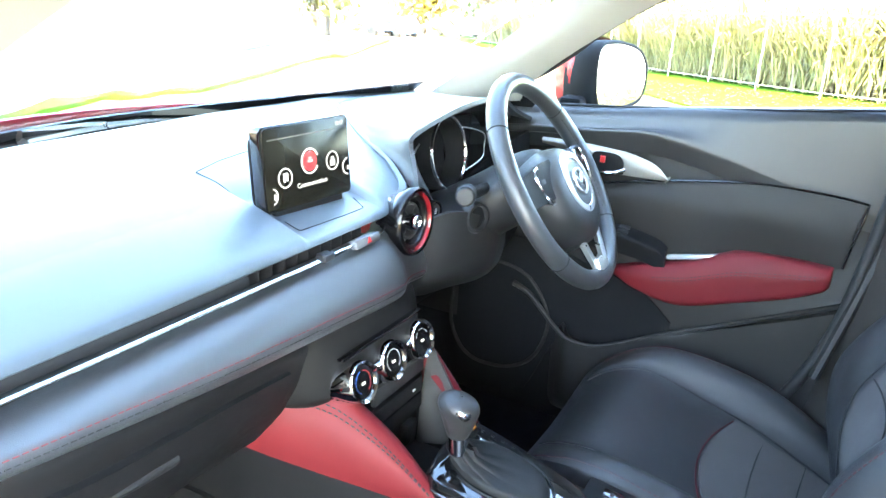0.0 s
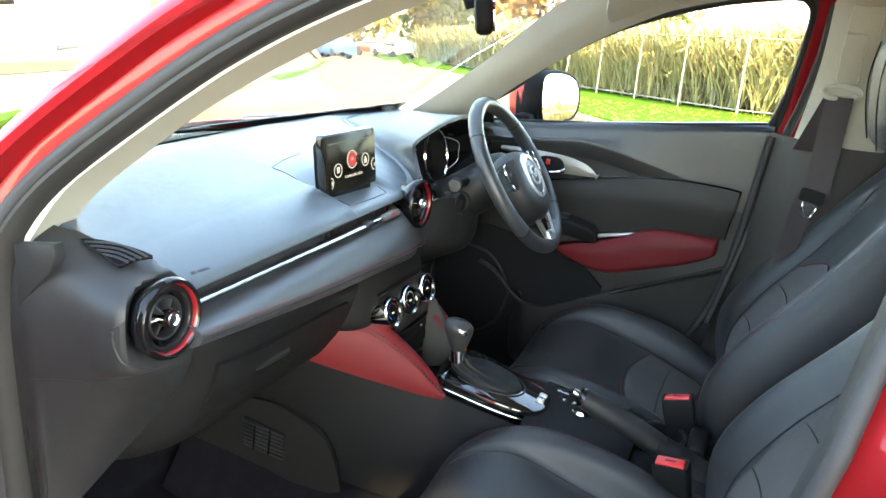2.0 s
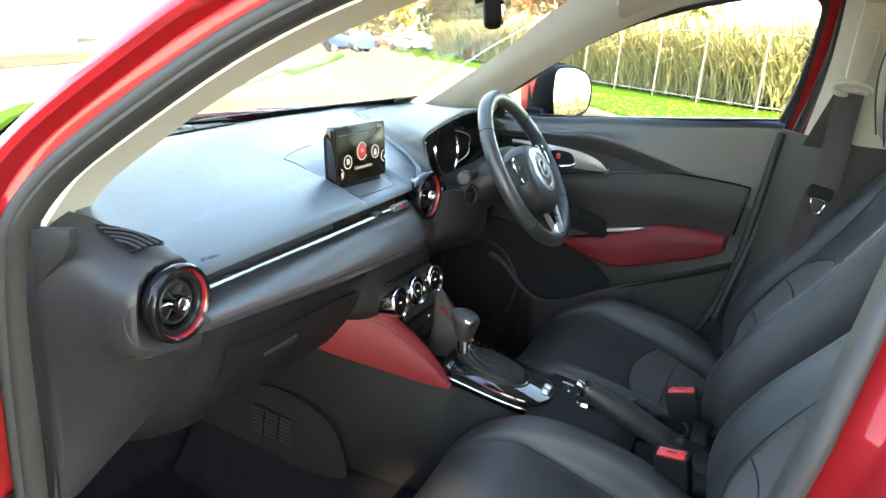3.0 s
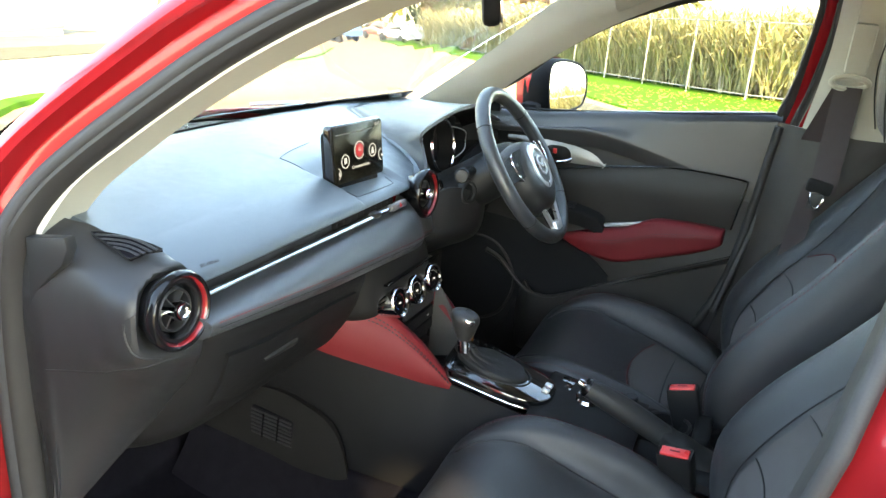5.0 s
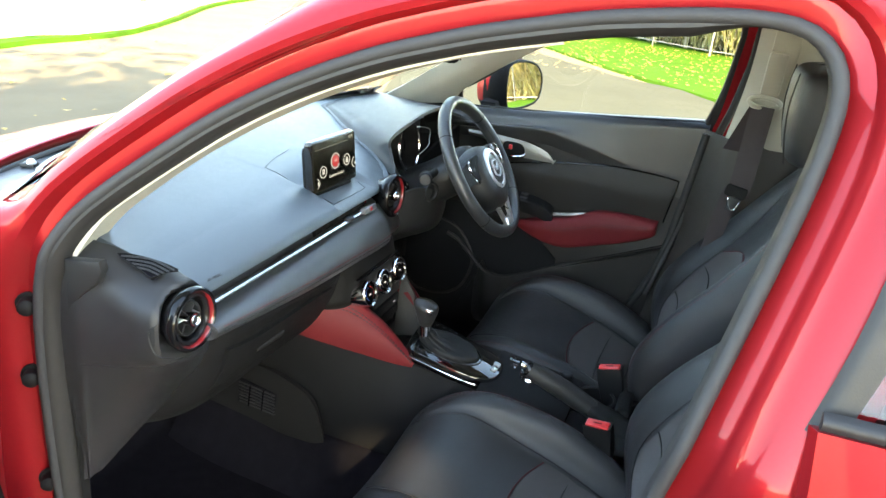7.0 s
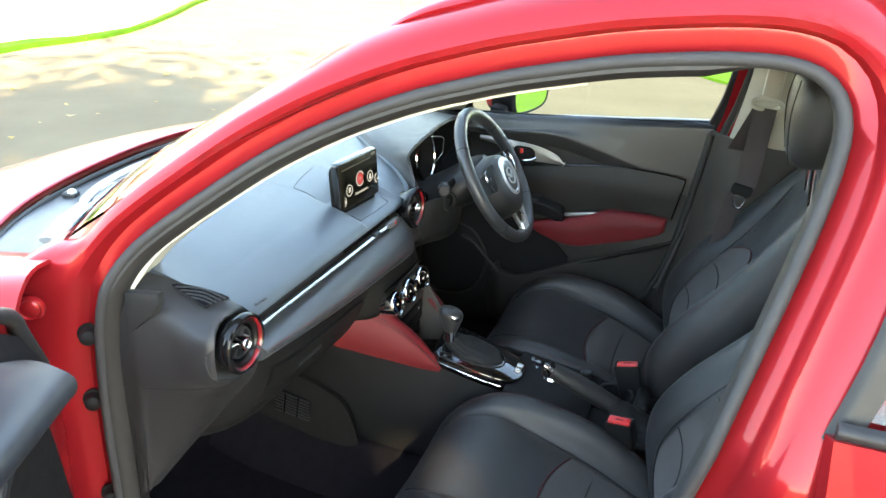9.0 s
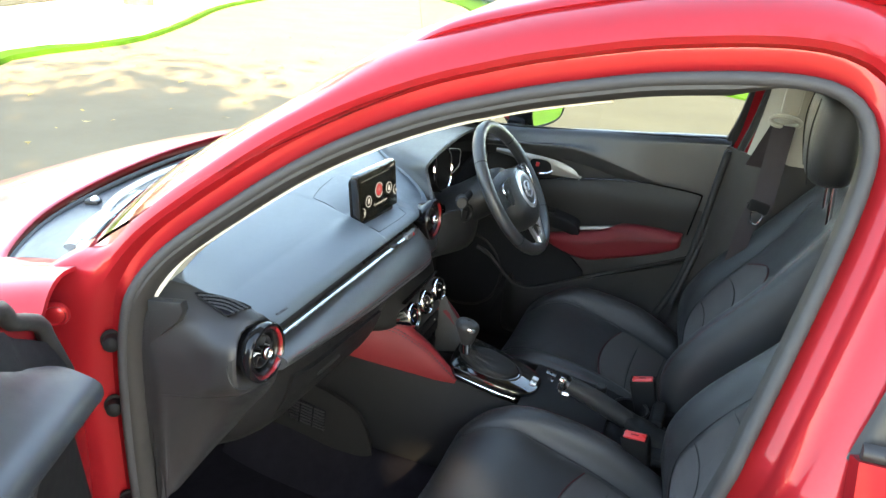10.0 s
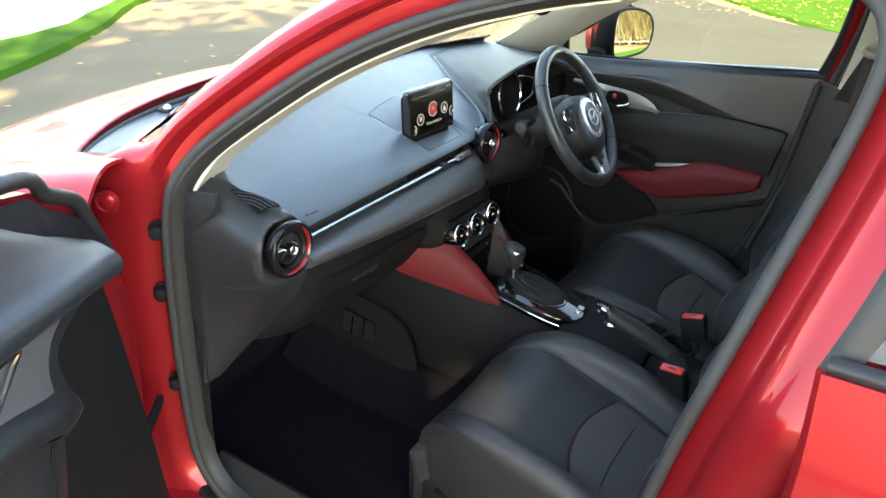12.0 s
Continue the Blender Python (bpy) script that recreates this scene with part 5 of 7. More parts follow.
part("button", lathe([(0, 0.014), (0.0058, 0.0135), (0.0068, 0.011), (0.0072, 0.0)], (-0.031, -0.359, 0.678), (-0.25, 0.85, 0.42), 18), CHROME, hb, "chrome release button")
part("collar", lathe([(0.0065, 0.002), (0.0085, 0.003), (0.0155, 0.001), (0.0175, -0.004)], (-0.030, -0.360, 0.676), (-0.25, 0.85, 0.42), 24), RINGBLACK, hb)
cup = thing("cup_holder", (0.08, -0.53, 0.55), "black round cup holders in the console", "cup holder")



def holed(cx, cy, r, x0, x1, y0, y1, z):
    """A flat tray piece with a round well."""
    ring, outer = [], []
    for j in range(48):
        a = 2 * math.pi * j / 48
        c, s = math.cos(a), math.sin(a)
        k = min(((x1 - cx) if c > 0 else (cx - x0)) / max(abs(c), 1e-6), ((y1 - cy) if s > 0 else (cy - y0)) / max(abs(s), 1e-6))
        ring.append((c, s))
        outer.append((cx + c * k, cy + s * k))
    rows = [[(x, y, z - 0.02) for x, y in outer], [(x, y, z) for x, y in outer]]
    rows += [[(cx + c * q, cy + s * q, z + h) for c, s in ring] for q, h in ((r + 0.006, 0.0), (r + 0.003, 0.003), (r, 0.001), (r - 0.004, -0.05), (0.001, -0.052))]
    return net(rows, around=True)


part("cup_tray", holed(0.076, -0.497, 0.036, 0.030, 0.122, -0.546, -0.450, 0.586), DUCT, cup)
part("cup_tray", holed(0.076, -0.605, 0.036, 0.030, 0.122, -0.66, -0.556, 0.580), DUCT, cup)
part("brake_slot", block((0.09, 0.24, 0.02), pose(-0.022, -0.575, 0.567), 0.006), HARD, cup)
part("cup_divider", block((0.090, 0.030, 0.026), pose(0.076, -0.556, 0.590, 6, 0, 0), 0.008, 3), DUCT, cup, "rounded black divider")
part("cup_rim", tube([(0.076 + 0.039 * math.cos(a), -0.497 + 0.039 * math.sin(a), 0.589) for a in np.linspace(0, 2 * math.pi, 48, endpoint=False)], 0.0032, 8, True), SHADE, cup, "rounded rim of the cup holder")


def buckle(at, tip, lean_x, turn):
    b = thing("seat_belt_buckle", at, "black seat belt buckle with a red release button", "buckle", "seat belt buckles")
    m = Matrix.Translation(at) @ pose(0, 0, 0, 0, 0, turn) @ pose(0, 0, 0, tip, lean_x, 0)
    part("buckle_body", net([[m @ Vector((x * k, y * k2, z)) for x, y in curve(rounded(0.030, 0.056, 0.007), 2, True)] for k, k2, z in ((0.30, 0.62, -0.001), (0.72, 0.84, -0.0012), (0.92, 0.96, 0.0005), (1.0, 1.0, -0.003), (1.02, 1.0, -0.02), (0.94, 0.92, -0.075), (0.7, 0.7, -0.088))], around=True), DUCT, b, "black plastic buckle body")
    part("release_button", block((0.019, 0.045, 0.008), m @ pose(-0.001, 0, -0.001), 0.0025, 3), BUCKLE, b, "red release button")
    part("button_print", block((0.003, 0.016, 0.0006), m @ pose(-0.001, 0, 0.0033), 0), REDHIDE, b)
    part("stalk_strap", block((0.010, 0.026, 0.10), m @ pose(0, 0, -0.13), 0.003), HARD, b)


buckle((-0.084, -0.524, 0.632), -10, -14, -6)
buckle((0.118, -0.508, 0.646), -16, 0, 0)

# ---- seats ----
CUSH = [(-0.210, -0.20), (-0.227, -0.08), (-0.239, 0.0), (-0.233, 0.045), (-0.208, 0.062), (-0.182, 0.048), (-0.158, 0.008), (-0.07, -0.004), (0.0, -0.006), (0.07, -0.004), (0.158, 0.008), (0.182, 0.054), (0.212, 0.070), (0.243, 0.052), (0.256, 0.0), (0.252, -0.08), (0.235, -0.20)]
# distance along, height, width and how far the bolsters rise
CLEN = [(-0.29, -0.115, 0.98, 0.55), (-0.22, -0.075, 1.0, 0.85), (-0.10, -0.021, 1.0, 1.0), (0.02, 0.018, 0.99, 0.78), (0.10, 0.042, 0.96, 0.40), (0.16, 0.032, 0.88, 0.18), (0.20, 0.006, 0.78, 0.12), (0.226, -0.030, 0.72, 0.05), (0.234, -0.075, 0.70, 0.05), (0.222, -0.15, 0.70, 0.05)]


def along(y, k):
    return np.interp(y, [c[0] for c in CLEN[:9]], [c[k] for c in CLEN[:9]])


def cushion_point(x, y, up=0.0):
    zs = np.interp(x, [c[0] for c in CUSH[2:15]], [c[1] for c in CUSH[2:15]])
    return (x, y, (zs * along(y, 3) if zs > 0 else zs) + along(y, 1) + up)


BACKP = [(-0.24, -0.12), (-0.256, -0.06), (-0.250, 0.015), (-0.218, 0.050), (-0.17, 0.038), (-0.13, 0.012), (-0.06, 0.0), (0, -0.002), (0.06, 0.0), (0.13, 0.012), (0.17, 0.038), (0.218, 0.050), (0.250, 0.015), (0.256, -0.06), (0.24, -0.12)]
BACKL = [(-0.02, -0.13, 0.88, 0.6), (0.03, -0.085, 0.92, 0.8), (0.085, -0.035, 0.97, 0.95), (0.15, 0.0, 1.0, 1.0), (0.25, 0.010, 1.0, 1.0), (0.38, 0.004, 0.98, 0.9), (0.49, 0.010, 0.92, 0.7), (0.58, 0.022, 0.82, 0.4), (0.65, 0.024, 0.68, 0.2), (0.675, -0.015, 0.60, 0.1), (0.66, -0.08, 0.58, 0.1)]


def seat(name, at, label, tilt=33, wide=1.0):
    s = thing(name, at, label, "car seat", "front seats")
    C = Matrix.Translation(at) @ Matrix.Diagonal((wide, 1, 1, 1))
    skin = sheet([[C @ Vector((x * k, y, (z * kb if z > 0 else z) + dz)) for x, z in CUSH] for y, dz, k, kb in CLEN], 0.02, 4, 4)
    tree, down = BVHTree.FromBMesh(skin), Vector((0, 0, -1))

    def cushion_at(x, y, up):
        p = C @ Vector((x, y, 0.3))
        hit = tree.ray_cast(p, down, 0.6)[0]
        return (hit if hit else C @ Vector(cushion_point(x, y))) + Vector((0, 0, up))
    part("cushion", skin, LEATHER, s, "black leather seat cushion")
    ins = []
    for v in np.linspace(0, 1, 11):
        row = []
        for u in np.linspace(-1, 1, 15):
            x = u * (0.142 + 0.006 * v)
            front = -0.032 - 0.032 * u * u
            y = front + (-0.285 - front) * v
            rib = -0.002 if int(round(v * 10)) in (3, 6) else 0.003
            row.append(cushion_at(x, y, 0.0025 + rib * 0.6))
        ins.append(row)
    part("cushion_insert", sheet(ins, 0.004, 1, 2), CLOTH, s, "brown-black woven cushion insert")
    part("insert_piping", tube([cushion_at(u * 0.144, -0.028 - 0.032 * u * u, 0.0035) for u in np.linspace(-1, 1, 24)], 0.0014, 6), DARKRED, s, "dark red piping")
    for y in (-0.108, -0.180, -0.25):
        part("insert_seam", tube([cushion_at(u * 0.146, y - 0.008 * u * u, 0.0056) for u in np.linspace(-1, 1, 20)], 0.0017, 6), DARKTHREAD, s)
    for sx in (-1, 1):
        part("cushion_seam", tube([cushion_at(sx * (0.159 + 0.02 * max(0, y)) * along(y, 2), y, 0.0004) for y in np.linspace(-0.26, 0.20, 26)], 0.0016, 6), DARKTHREAD, s)
        part("side_stitching", stitch([cushion_at((0.232 if sx > 0 else -0.228) * along(y, 2), y, 0.0008) for y in np.linspace(-0.20, 0.19, 24)], 0.0009), DARKRED, s)
    part("seat_base", block((0.40, 0.42, 0.16), C @ pose(0, -0.02, -0.22), 0.02), HARD, s, "black seat base")
    # backrest: local x across, y outwards from the back, z along it
    B = C @ pose(0, -0.160, -0.015, tilt, 0, 0)
    q = lambda x, out, h: B @ Vector((x, out, h))
    hide = sheet([[q(x * k, o * kb + dy if o > 0 else o + dy, h) for x, o in BACKP] for h, dy, k, kb in BACKL[::-1]], 0.02, 4, 4)
    back_tree, into = BVHTree.FromBMesh(hide), (B.to_3x3() @ Vector((0, -1, 0))).normalized()
    part("backrest", hide, LEATHER, s, "black leather backrest")
    part("backrest_shell", sheet([[q(x, -0.10 - 0.03 * (1 - (x / 0.25) ** 2), h) for x in (-0.235, -0.12, 0, 0.12, 0.235)] for h in (0.0, 0.2, 0.4, 0.58)], 0.015), HARD, s)

    def back_point(x, h, up):
        p = q(x, 0.2, h)
        hit = back_tree.ray_cast(p, into, 0.5)[0]
        return (hit if hit else q(x, 0, h)) - into * up
    rows = []
    for v in np.linspace(0, 1, 11):
        row = []
        for u in np.linspace(-1, 1, 15):
            top = 0.40 - 0.055 * u * u
            h = 0.05 + (top - 0.05) * v
            row.append(back_point(u * 0.118, h, 0.0025 + (-0.0012 if int(round(v * 10)) in (5, 7) else 0.0015)))
        rows.append(row)
    part("backrest_insert", sheet(rows[::-1], 0.004, 1, 2), CLOTH, s, "brown-black woven backrest insert")
    for hh in (0.20, 0.30):
        part("insert_seam", tube([back_point(u * 0.118, hh - 0.01 * u * u, 0.0030) for u in np.linspace(-1, 1, 16)], 0.0014, 6), DARKTHREAD, s)
    part("insert_piping", tube([back_point(u * 0.12, 0.403 - 0.055 * u * u, 0.0030) for u in np.linspace(-1, 1, 24)], 0.0014, 6), DARKRED, s, "dark red piping")
    for sx in (-1, 1):
        part("backrest_seam", tube([back_point(sx * (0.135 - 0.03 * max(0, h - 0.3)), h, 0.0003) for h in np.linspace(0.02, 0.56, 40)], 0.0014, 6), DARKTHREAD, s)
        if sx < 0:
            part("bolster_stitching", stitch([back_point(sx * 0.226 * np.interp(h, [c[0] for c in BACKL[:10]], [c[2] for c in BACKL[:10]]), h, 0.0006) for h in np.linspace(0.06, 0.60, 40)], 0.0009, 0.005, 0.003), DARKRED, s)
    # headrest
    H = C @ pose(0, -0.431, 0.663, -6, 0, 0)
    part("headrest", sheet([[H @ Vector((rx * math.copysign(abs(math.cos(a)) ** 0.75, math.cos(a)), 0.0 + ry * math.copysign(abs(math.sin(a)) ** 0.8, math.sin(a)), h)) for a in np.linspace(0, 2 * math.pi, 21)] for rx, ry, h in ((0.01, 0.01, -0.098), (0.085, 0.035, -0.095), (0.115, 0.050, -0.075), (0.128, 0.056, -0.03), (0.128, 0.056, 0.03), (0.118, 0.050, 0.075), (0.09, 0.038, 0.095), (0.01, 0.01, 0.100))], 0.006, 2, 4), LEATHER, s, "black leather headrest")
    for sx in (-1, 1):
        part("headrest_seam", tube(curve([H @ Vector((sx * 0.085, 0.046, -0.09)), H @ Vector((sx * 0.095, 0.0535, -0.03)), H @ Vector((sx * 0.095, 0.0535, 0.03)), H @ Vector((sx * 0.08, 0.042, 0.09))], 5), 0.0015, 6), DARKTHREAD, s)
        part("headrest_post", tube([H @ Vector((sx * 0.06, -0.01, -0.09)), H @ Vector((sx * 0.06, -0.01, -0.19))], 0.006, 10), CHROME, s)
    return s


seat("driver_seat", (0.383, -0.350, 0.536), "black leather driver seat with red piping and woven insert")
seat("passenger_seat", (-0.274, -0.385, 0.556), "black leather passenger seat with red piping and woven insert", wide=0.86)
bench = thing("rear_bench", (0.03, -1.35, 0.30), "black leather rear bench seat with headrests", "car seat")
part("bench_cushion", sheet([[(x, y, z - 0.06 * (abs(x - 0.03) / 0.62) ** 4) for x in (-0.55, -0.3, 0.03, 0.36, 0.61)] for y, z in ((-0.98, 0.42), (-1.0, 0.53), (-1.1, 0.56), (-1.45, 0.53))], 0.03), LEATHER, bench)
part("bench_back", sheet([[(x, y, z - 0.05 * (abs(x - 0.03) / 0.62) ** 4) for x in (-0.55, -0.3, 0.03, 0.36, 0.61)] for y, z in ((-1.40, 0.52), (-1.46, 0.75), (-1.55, 1.02), (-1.60, 1.08), (-1.68, 1.06))], 0.03), LEATHER, bench)
for x in (-0.33, 0.39):
    part("bench_headrest", block((0.24, 0.09, 0.16), pose(x, -1.62, 1.16, -12, 0, 0), 0.035, 3), LEATHER, bench)

# driver's belt
belt = thing("seat_belt", (0.60, -0.69, 0.90), "dark brown seat belt with a pale guide loop and steel tongue", "seat belt")
part("webbing", sheet([[(0.560 - 0.03 * k, -0.665 + 0.008 * k, z), (0.555 - 0.03 * k, -0.69 + 0.008 * k, z), (0.553 - 0.03 * k, -0.715 + 0.008 * k, z)] for z, k in ((1.17, 0), (1.05, 0.4), (0.962, 0.6), (0.955, 0.62))], 0.002), BELT, belt, "dark brown webbing")
part("webbing_behind", sheet([[(0.568 + d, -0.630 - 0.01 * k, z), (0.566 + d, -0.655 - 0.01 * k, z), (0.564 + d, -0.675 - 0.01 * k, z)] for z, k, d in ((1.165, 3, 0), (1.10, 1, 0.012), (1.05, -0.5, 0.03))], 0.002), BELT, belt)
part("lower_webbing", sheet([[(0.548 + 0.02 * k, -0.650 + 0.03 * k, z), (0.545 + 0.02 * k, -0.668 + 0.03 * k, z), (0.543 + 0.02 * k, -0.690 + 0.03 * k, z)] for z, k in ((0.968, 0), (0.90, 0.3), (0.7, 0.9), (0.5, 1.2))], 0.002), BELT, belt, "lower run of the webbing")
part("guide_loop", tube([(0.560 + 0.004 * math.sin(a * 2), -0.69 + 0.034 * math.cos(a), 1.178 + 0.012 * math.sin(a)) for a in np.linspace(0, 2 * math.pi, 24, endpoint=False)], 0.0062, 8, True, up=(1, 0, 0)), CREAM, belt, "pale plastic guide loop")
part("height_adjuster", block((0.018, 0.042, 0.10), pose(0.560, -0.695, 1.245, 0, -10, 0), 0.006), CREAM, belt, "pale plastic height adjuster")
part("adjuster_rail", block((0.010, 0.058, 0.15), pose(0.566, -0.705, 1.275, 0, -12, 0), 0.004), CREAM, belt)
part("tongue", plate(rounded(0.05, 0.028, 0.006), axes((0.530, -0.678, 0.966), (0, -1, -0.16), (0.1, -0.16, 1)), 0.010, 0.003), DUCT, belt, "black tongue grip")
part("tongue_blade", plate([(-0.016, 0.012), (0.016, 0.012), (0.014, -0.028), (-0.014, -0.028)], axes((0.528, -0.678, 0.945), (0, -1, -0.16), (0.1, -0.16, 1)), 0.003, 0.001), SHADE, belt, "steel tongue blade")
part("tongue_slot", tube(curve([(0.526, -0.664, 0.952), (0.526, -0.690, 0.950), (0.525, -0.683, 0.924), (0.525, -0.670, 0.926)], 3, True), 0.0022, 6, True), CHROME, belt, "bright steel tongue loop")

# ---- driver's door ----
door = thing("driver_door", (0.70, -0.2, 0.40), "closed driver door with black card, red armrest and silver handle trim", "car door")
DY = (0.36, 0.25, 0.12, -0.05, -0.2, -0.35, -0.5, -0.58)
CARD = [(1.00, 0.760, 0.08), (0.99, 0.745, 0.08), (0.975, 0.730, 0.08), (0.94, 0.726, 0.07), (0.90, 0.718, 0.06), (0.86, 0.713, 0.05), (0.80, 0.708, 0.05), (0.72, 0.700, 0.05), (0.66, 0.690, 0.04), (0.58, 0.690, 0.03), (0.45, 0.70, 0.0), (0.34, 0.71, 0.0)]
part("door_card", sheet([[(x, y, z + dz * max(0, (0.1 - y) / 0.68)) for z, x, dz in CARD] for y in DY], 0.012, 4, 4), DOORSKIN, door, "black moulded door card")
ROLL = ((0.3, 0.985, 0.925, 0), (0.12, 0.997, 0.955, 0), (-0.045, 1.012, 0.968, 0), (-0.147, 1.025, 0.978, 0), (-0.231, 1.036, 0.968, 0.003), (-0.356, 1.05, 0.940, 0.007), (-0.442, 1.062, 0.918, 0.01), (-0.585, 1.078, 0.895, 0.013))
part("upper_roll", sheet([[(0.748, y, t + 0.008), (0.727, y, t + 0.006), (0.712, y, t - 0.008), (0.705 + b * 0.3, y, t - 0.030), (0.693 + b, y, c + 0.014), (0.693 + b, y, c + 0.0), (0.702 + b * 0.4, y, c - 0.030)] for y, t, c, b in ROLL], 0.015, 4, 4), ROLLSKIN, door, "soft black door top")
PADP = [[(0.699, -0.06, 0.872), (0.690, -0.06, 0.84), (0.697, -0.06, 0.775)], [(0.695, -0.15, 0.892), (0.683, -0.15, 0.85), (0.692, -0.15, 0.765)], [(0.690, -0.24, 0.909), (0.680, -0.24, 0.86), (0.688, -0.24, 0.772)], [(0.688, -0.36, 0.925), (0.679, -0.36, 0.87), (0.688, -0.36, 0.80)], [(0.688, -0.457, 0.926), (0.680, -0.455, 0.87), (0.688, -0.45, 0.80)], [(0.690, -0.536, 0.920), (0.684, -0.528, 0.87), (0.690, -0.520, 0.800)]]
part("pad_panel", sheet(PADP, 0.010, 5, 5), DOORSKIN, door, "padded black door panel")
part("pad_groove", tube(curve([(0.690, -0.06, 0.876), (0.687, -0.15, 0.896), (0.683, -0.24, 0.913), (0.681, -0.36, 0.929), (0.680, -0.457, 0.930), (0.680, -0.530, 0.925), (0.678, -0.539, 0.915), (0.675, -0.531, 0.86), (0.676, -0.523, 0.805)], 5), 0.0022, 6), RINGBLACK, door, "dark seam round the padded panel")
# silver spear with the inner handle
hs = part("handle_trim", sheet([[(0.694, 0.06, 0.951), (0.689, 0.06, 0.945), (0.692, 0.06, 0.939)], [(0.69, 0.0, 0.953), (0.684, 0.0, 0.943), (0.69, 0.0, 0.930)], [(0.686, -0.07, 0.951), (0.681, -0.07, 0.927), (0.684, -0.07, 0.902)], [(0.684, -0.12, 0.947), (0.680, -0.12, 0.925), (0.682, -0.12, 0.903)], [(0.683, -0.165, 0.936), (0.679, -0.165, 0.919), (0.681, -0.165, 0.904)], [(0.681, -0.188, 0.923), (0.679, -0.188, 0.914), (0.680, -0.188, 0.905)], [(0.680, -0.203, 0.909), (0.678, -0.203, 0.908), (0.680, -0.203, 0.906)]], 0.010, 4, 4), paint("champagne_trim", (0.30, 0.285, 0.26), 0.40, metal=0.6, spread=0.05), door, "satin silver spear-shaped trim")
part("handle_cup", plate([tuple(q) for q in curve([(-0.034, -0.018), (-0.036, 0.004), (-0.028, 0.019), (0.010, 0.020), (0.026, 0.010), (0.030, -0.010), (0.024, -0.019)], 4, True)], axes((0.6775, -0.086, 0.9225), (0, -1, 0), (0, 0, 1)), 0.004, 0.001), HARD, hs, "dark handle recess")
part("inner_handle", tube(curve([(0.672, -0.060, 0.903), (0.664, -0.085, 0.906), (0.664, -0.108, 0.911), (0.672, -0.118, 0.916)], 5), 0.0042, 10, wide=1.4), CHROME, hs, "chrome inner handle")
part("lock_tab", block((0.005, 0.010, 0.013), pose(0.6735, -0.074, 0.929), 0.0015), BUCKLE, hs, "red lock tab")
# armrest
ARM = ((-0.112, 0.714, 0.708, 0.3), (-0.16, 0.730, 0.690, 0.8), (-0.22, 0.747, 0.676, 1), (-0.27, 0.762, 0.675, 1), (-0.326, 0.789, 0.692, 1), (-0.36, 0.800, 0.704, 1), (-0.44, 0.805, 0.731, 0.95), (-0.49, 0.803, 0.753, 0.85), (-0.507, 0.802, 0.764, 0.7), (-0.511, 0.801, 0.770, 0.2))
part("armrest", sheet([[(0.690, y, t), (0.690 - 0.024 * k, y, t - 0.002), (0.690 - 0.038 * k, y, t * 0.66 + b * 0.34), (0.690 - 0.037 * k, y, t * 0.3 + b * 0.7), (0.690 - 0.030 * k, y, b), (0.690, y, b - 0.004)] for y, t, b, k in ARM], 0.010, 5, 5), REDHIDE, door, "red leather armrest")
for k in (0.0, 0.006):
    part("armrest_stitching", stitch(curve([(0.658, -0.175, 0.712 - k), (0.6515, -0.22, 0.724 - k), (0.6505, -0.27, 0.735 - k), (0.6505, -0.326, 0.756 - k), (0.6505, -0.36, 0.768 - k), (0.6525, -0.44, 0.781 - k), (0.656, -0.49, 0.787 - k)], 6), 0.0006), DARKTHREAD, door)
part("pull_cup", block((0.012, 0.105, 0.009), pose(0.680, -0.275, 0.771, -13, 0, 0), 0.003), SILVER, door, "silver pull pocket edge")
sw = part("switch_panel", sheet([[(0.694, y, z), (0.688, y, z + 0.001), (0.668, y, z - 0.008), (0.6615, y - 0.001, z - 0.013), (0.660, y - 0.002, z - 0.020), (0.664, y - 0.004, z - 0.050)] for y, z in ((-0.0, 0.800), (-0.09, 0.803), (-0.150, 0.799), (-0.190, 0.791), (-0.210, 0.784), (-0.222, 0.774))], 0.01, 2, 3), HARD, door, "black window switch panel")
for i in range(4):
    part("window_switch", block((0.011, 0.022, 0.006), pose(0.6705 + 0.013 * (i % 2), -0.100 - 0.034 * (i // 2), 0.797 + 0.006 * (i % 2) - 0.003 * (i // 2), 4, -24, 0), 0.003), SHADE, sw)
# pocket and speaker
RIMP = [(0.672, 0.15, 0.64), (0.668, 0.082, 0.634), (0.665, 0.043, 0.620), (0.660, 0.007, 0.590), (0.655, -0.028, 0.561), (0.650, -0.062, 0.545), (0.649, -0.111, 0.546), (0.653, -0.167, 0.568), (0.658, -0.252, 0.611), (0.668, -0.344, 0.650), (0.680, -0.472, 0.702), (0.692, -0.56, 0.738)]
part("map_pocket", sheet([[(x + 0.012, y, z + 0.0), (x, y, z), (x - 0.002, y, z - 0.02), (x + 0.002, y, 0.40), (0.70, y, 0.35)] for x, y, z in [(0.703, -0.005, 0.50), (0.668, -0.035, 0.568)] + RIMP[5:]], 0.008, 3, 3), DOORSKIN, door, "black door pocket")
part("pocket_rim", tube(curve(RIMP[1:10], 6), 0.0065, 10, taper=lambda t: 1.0 - 0.6 * t), DOORSKIN, door, "rounded rim of the door pocket")
SPK = curve([(0.684, 0.205, 0.66), (0.684, 0.13, 0.668), (0.684, 0.06, 0.652), (0.684, 0.015, 0.600), (0.684, 0.0, 0.54), (0.684, 0.03, 0.46), (0.684, 0.10, 0.42), (0.684, 0.19, 0.43), (0.684, 0.235, 0.52)], 5, True)
part("speaker_ring", tube(SPK, 0.004, 8, True, up=(1, 0, 0)), DOORSKIN, door, "rounded outline of the door speaker")
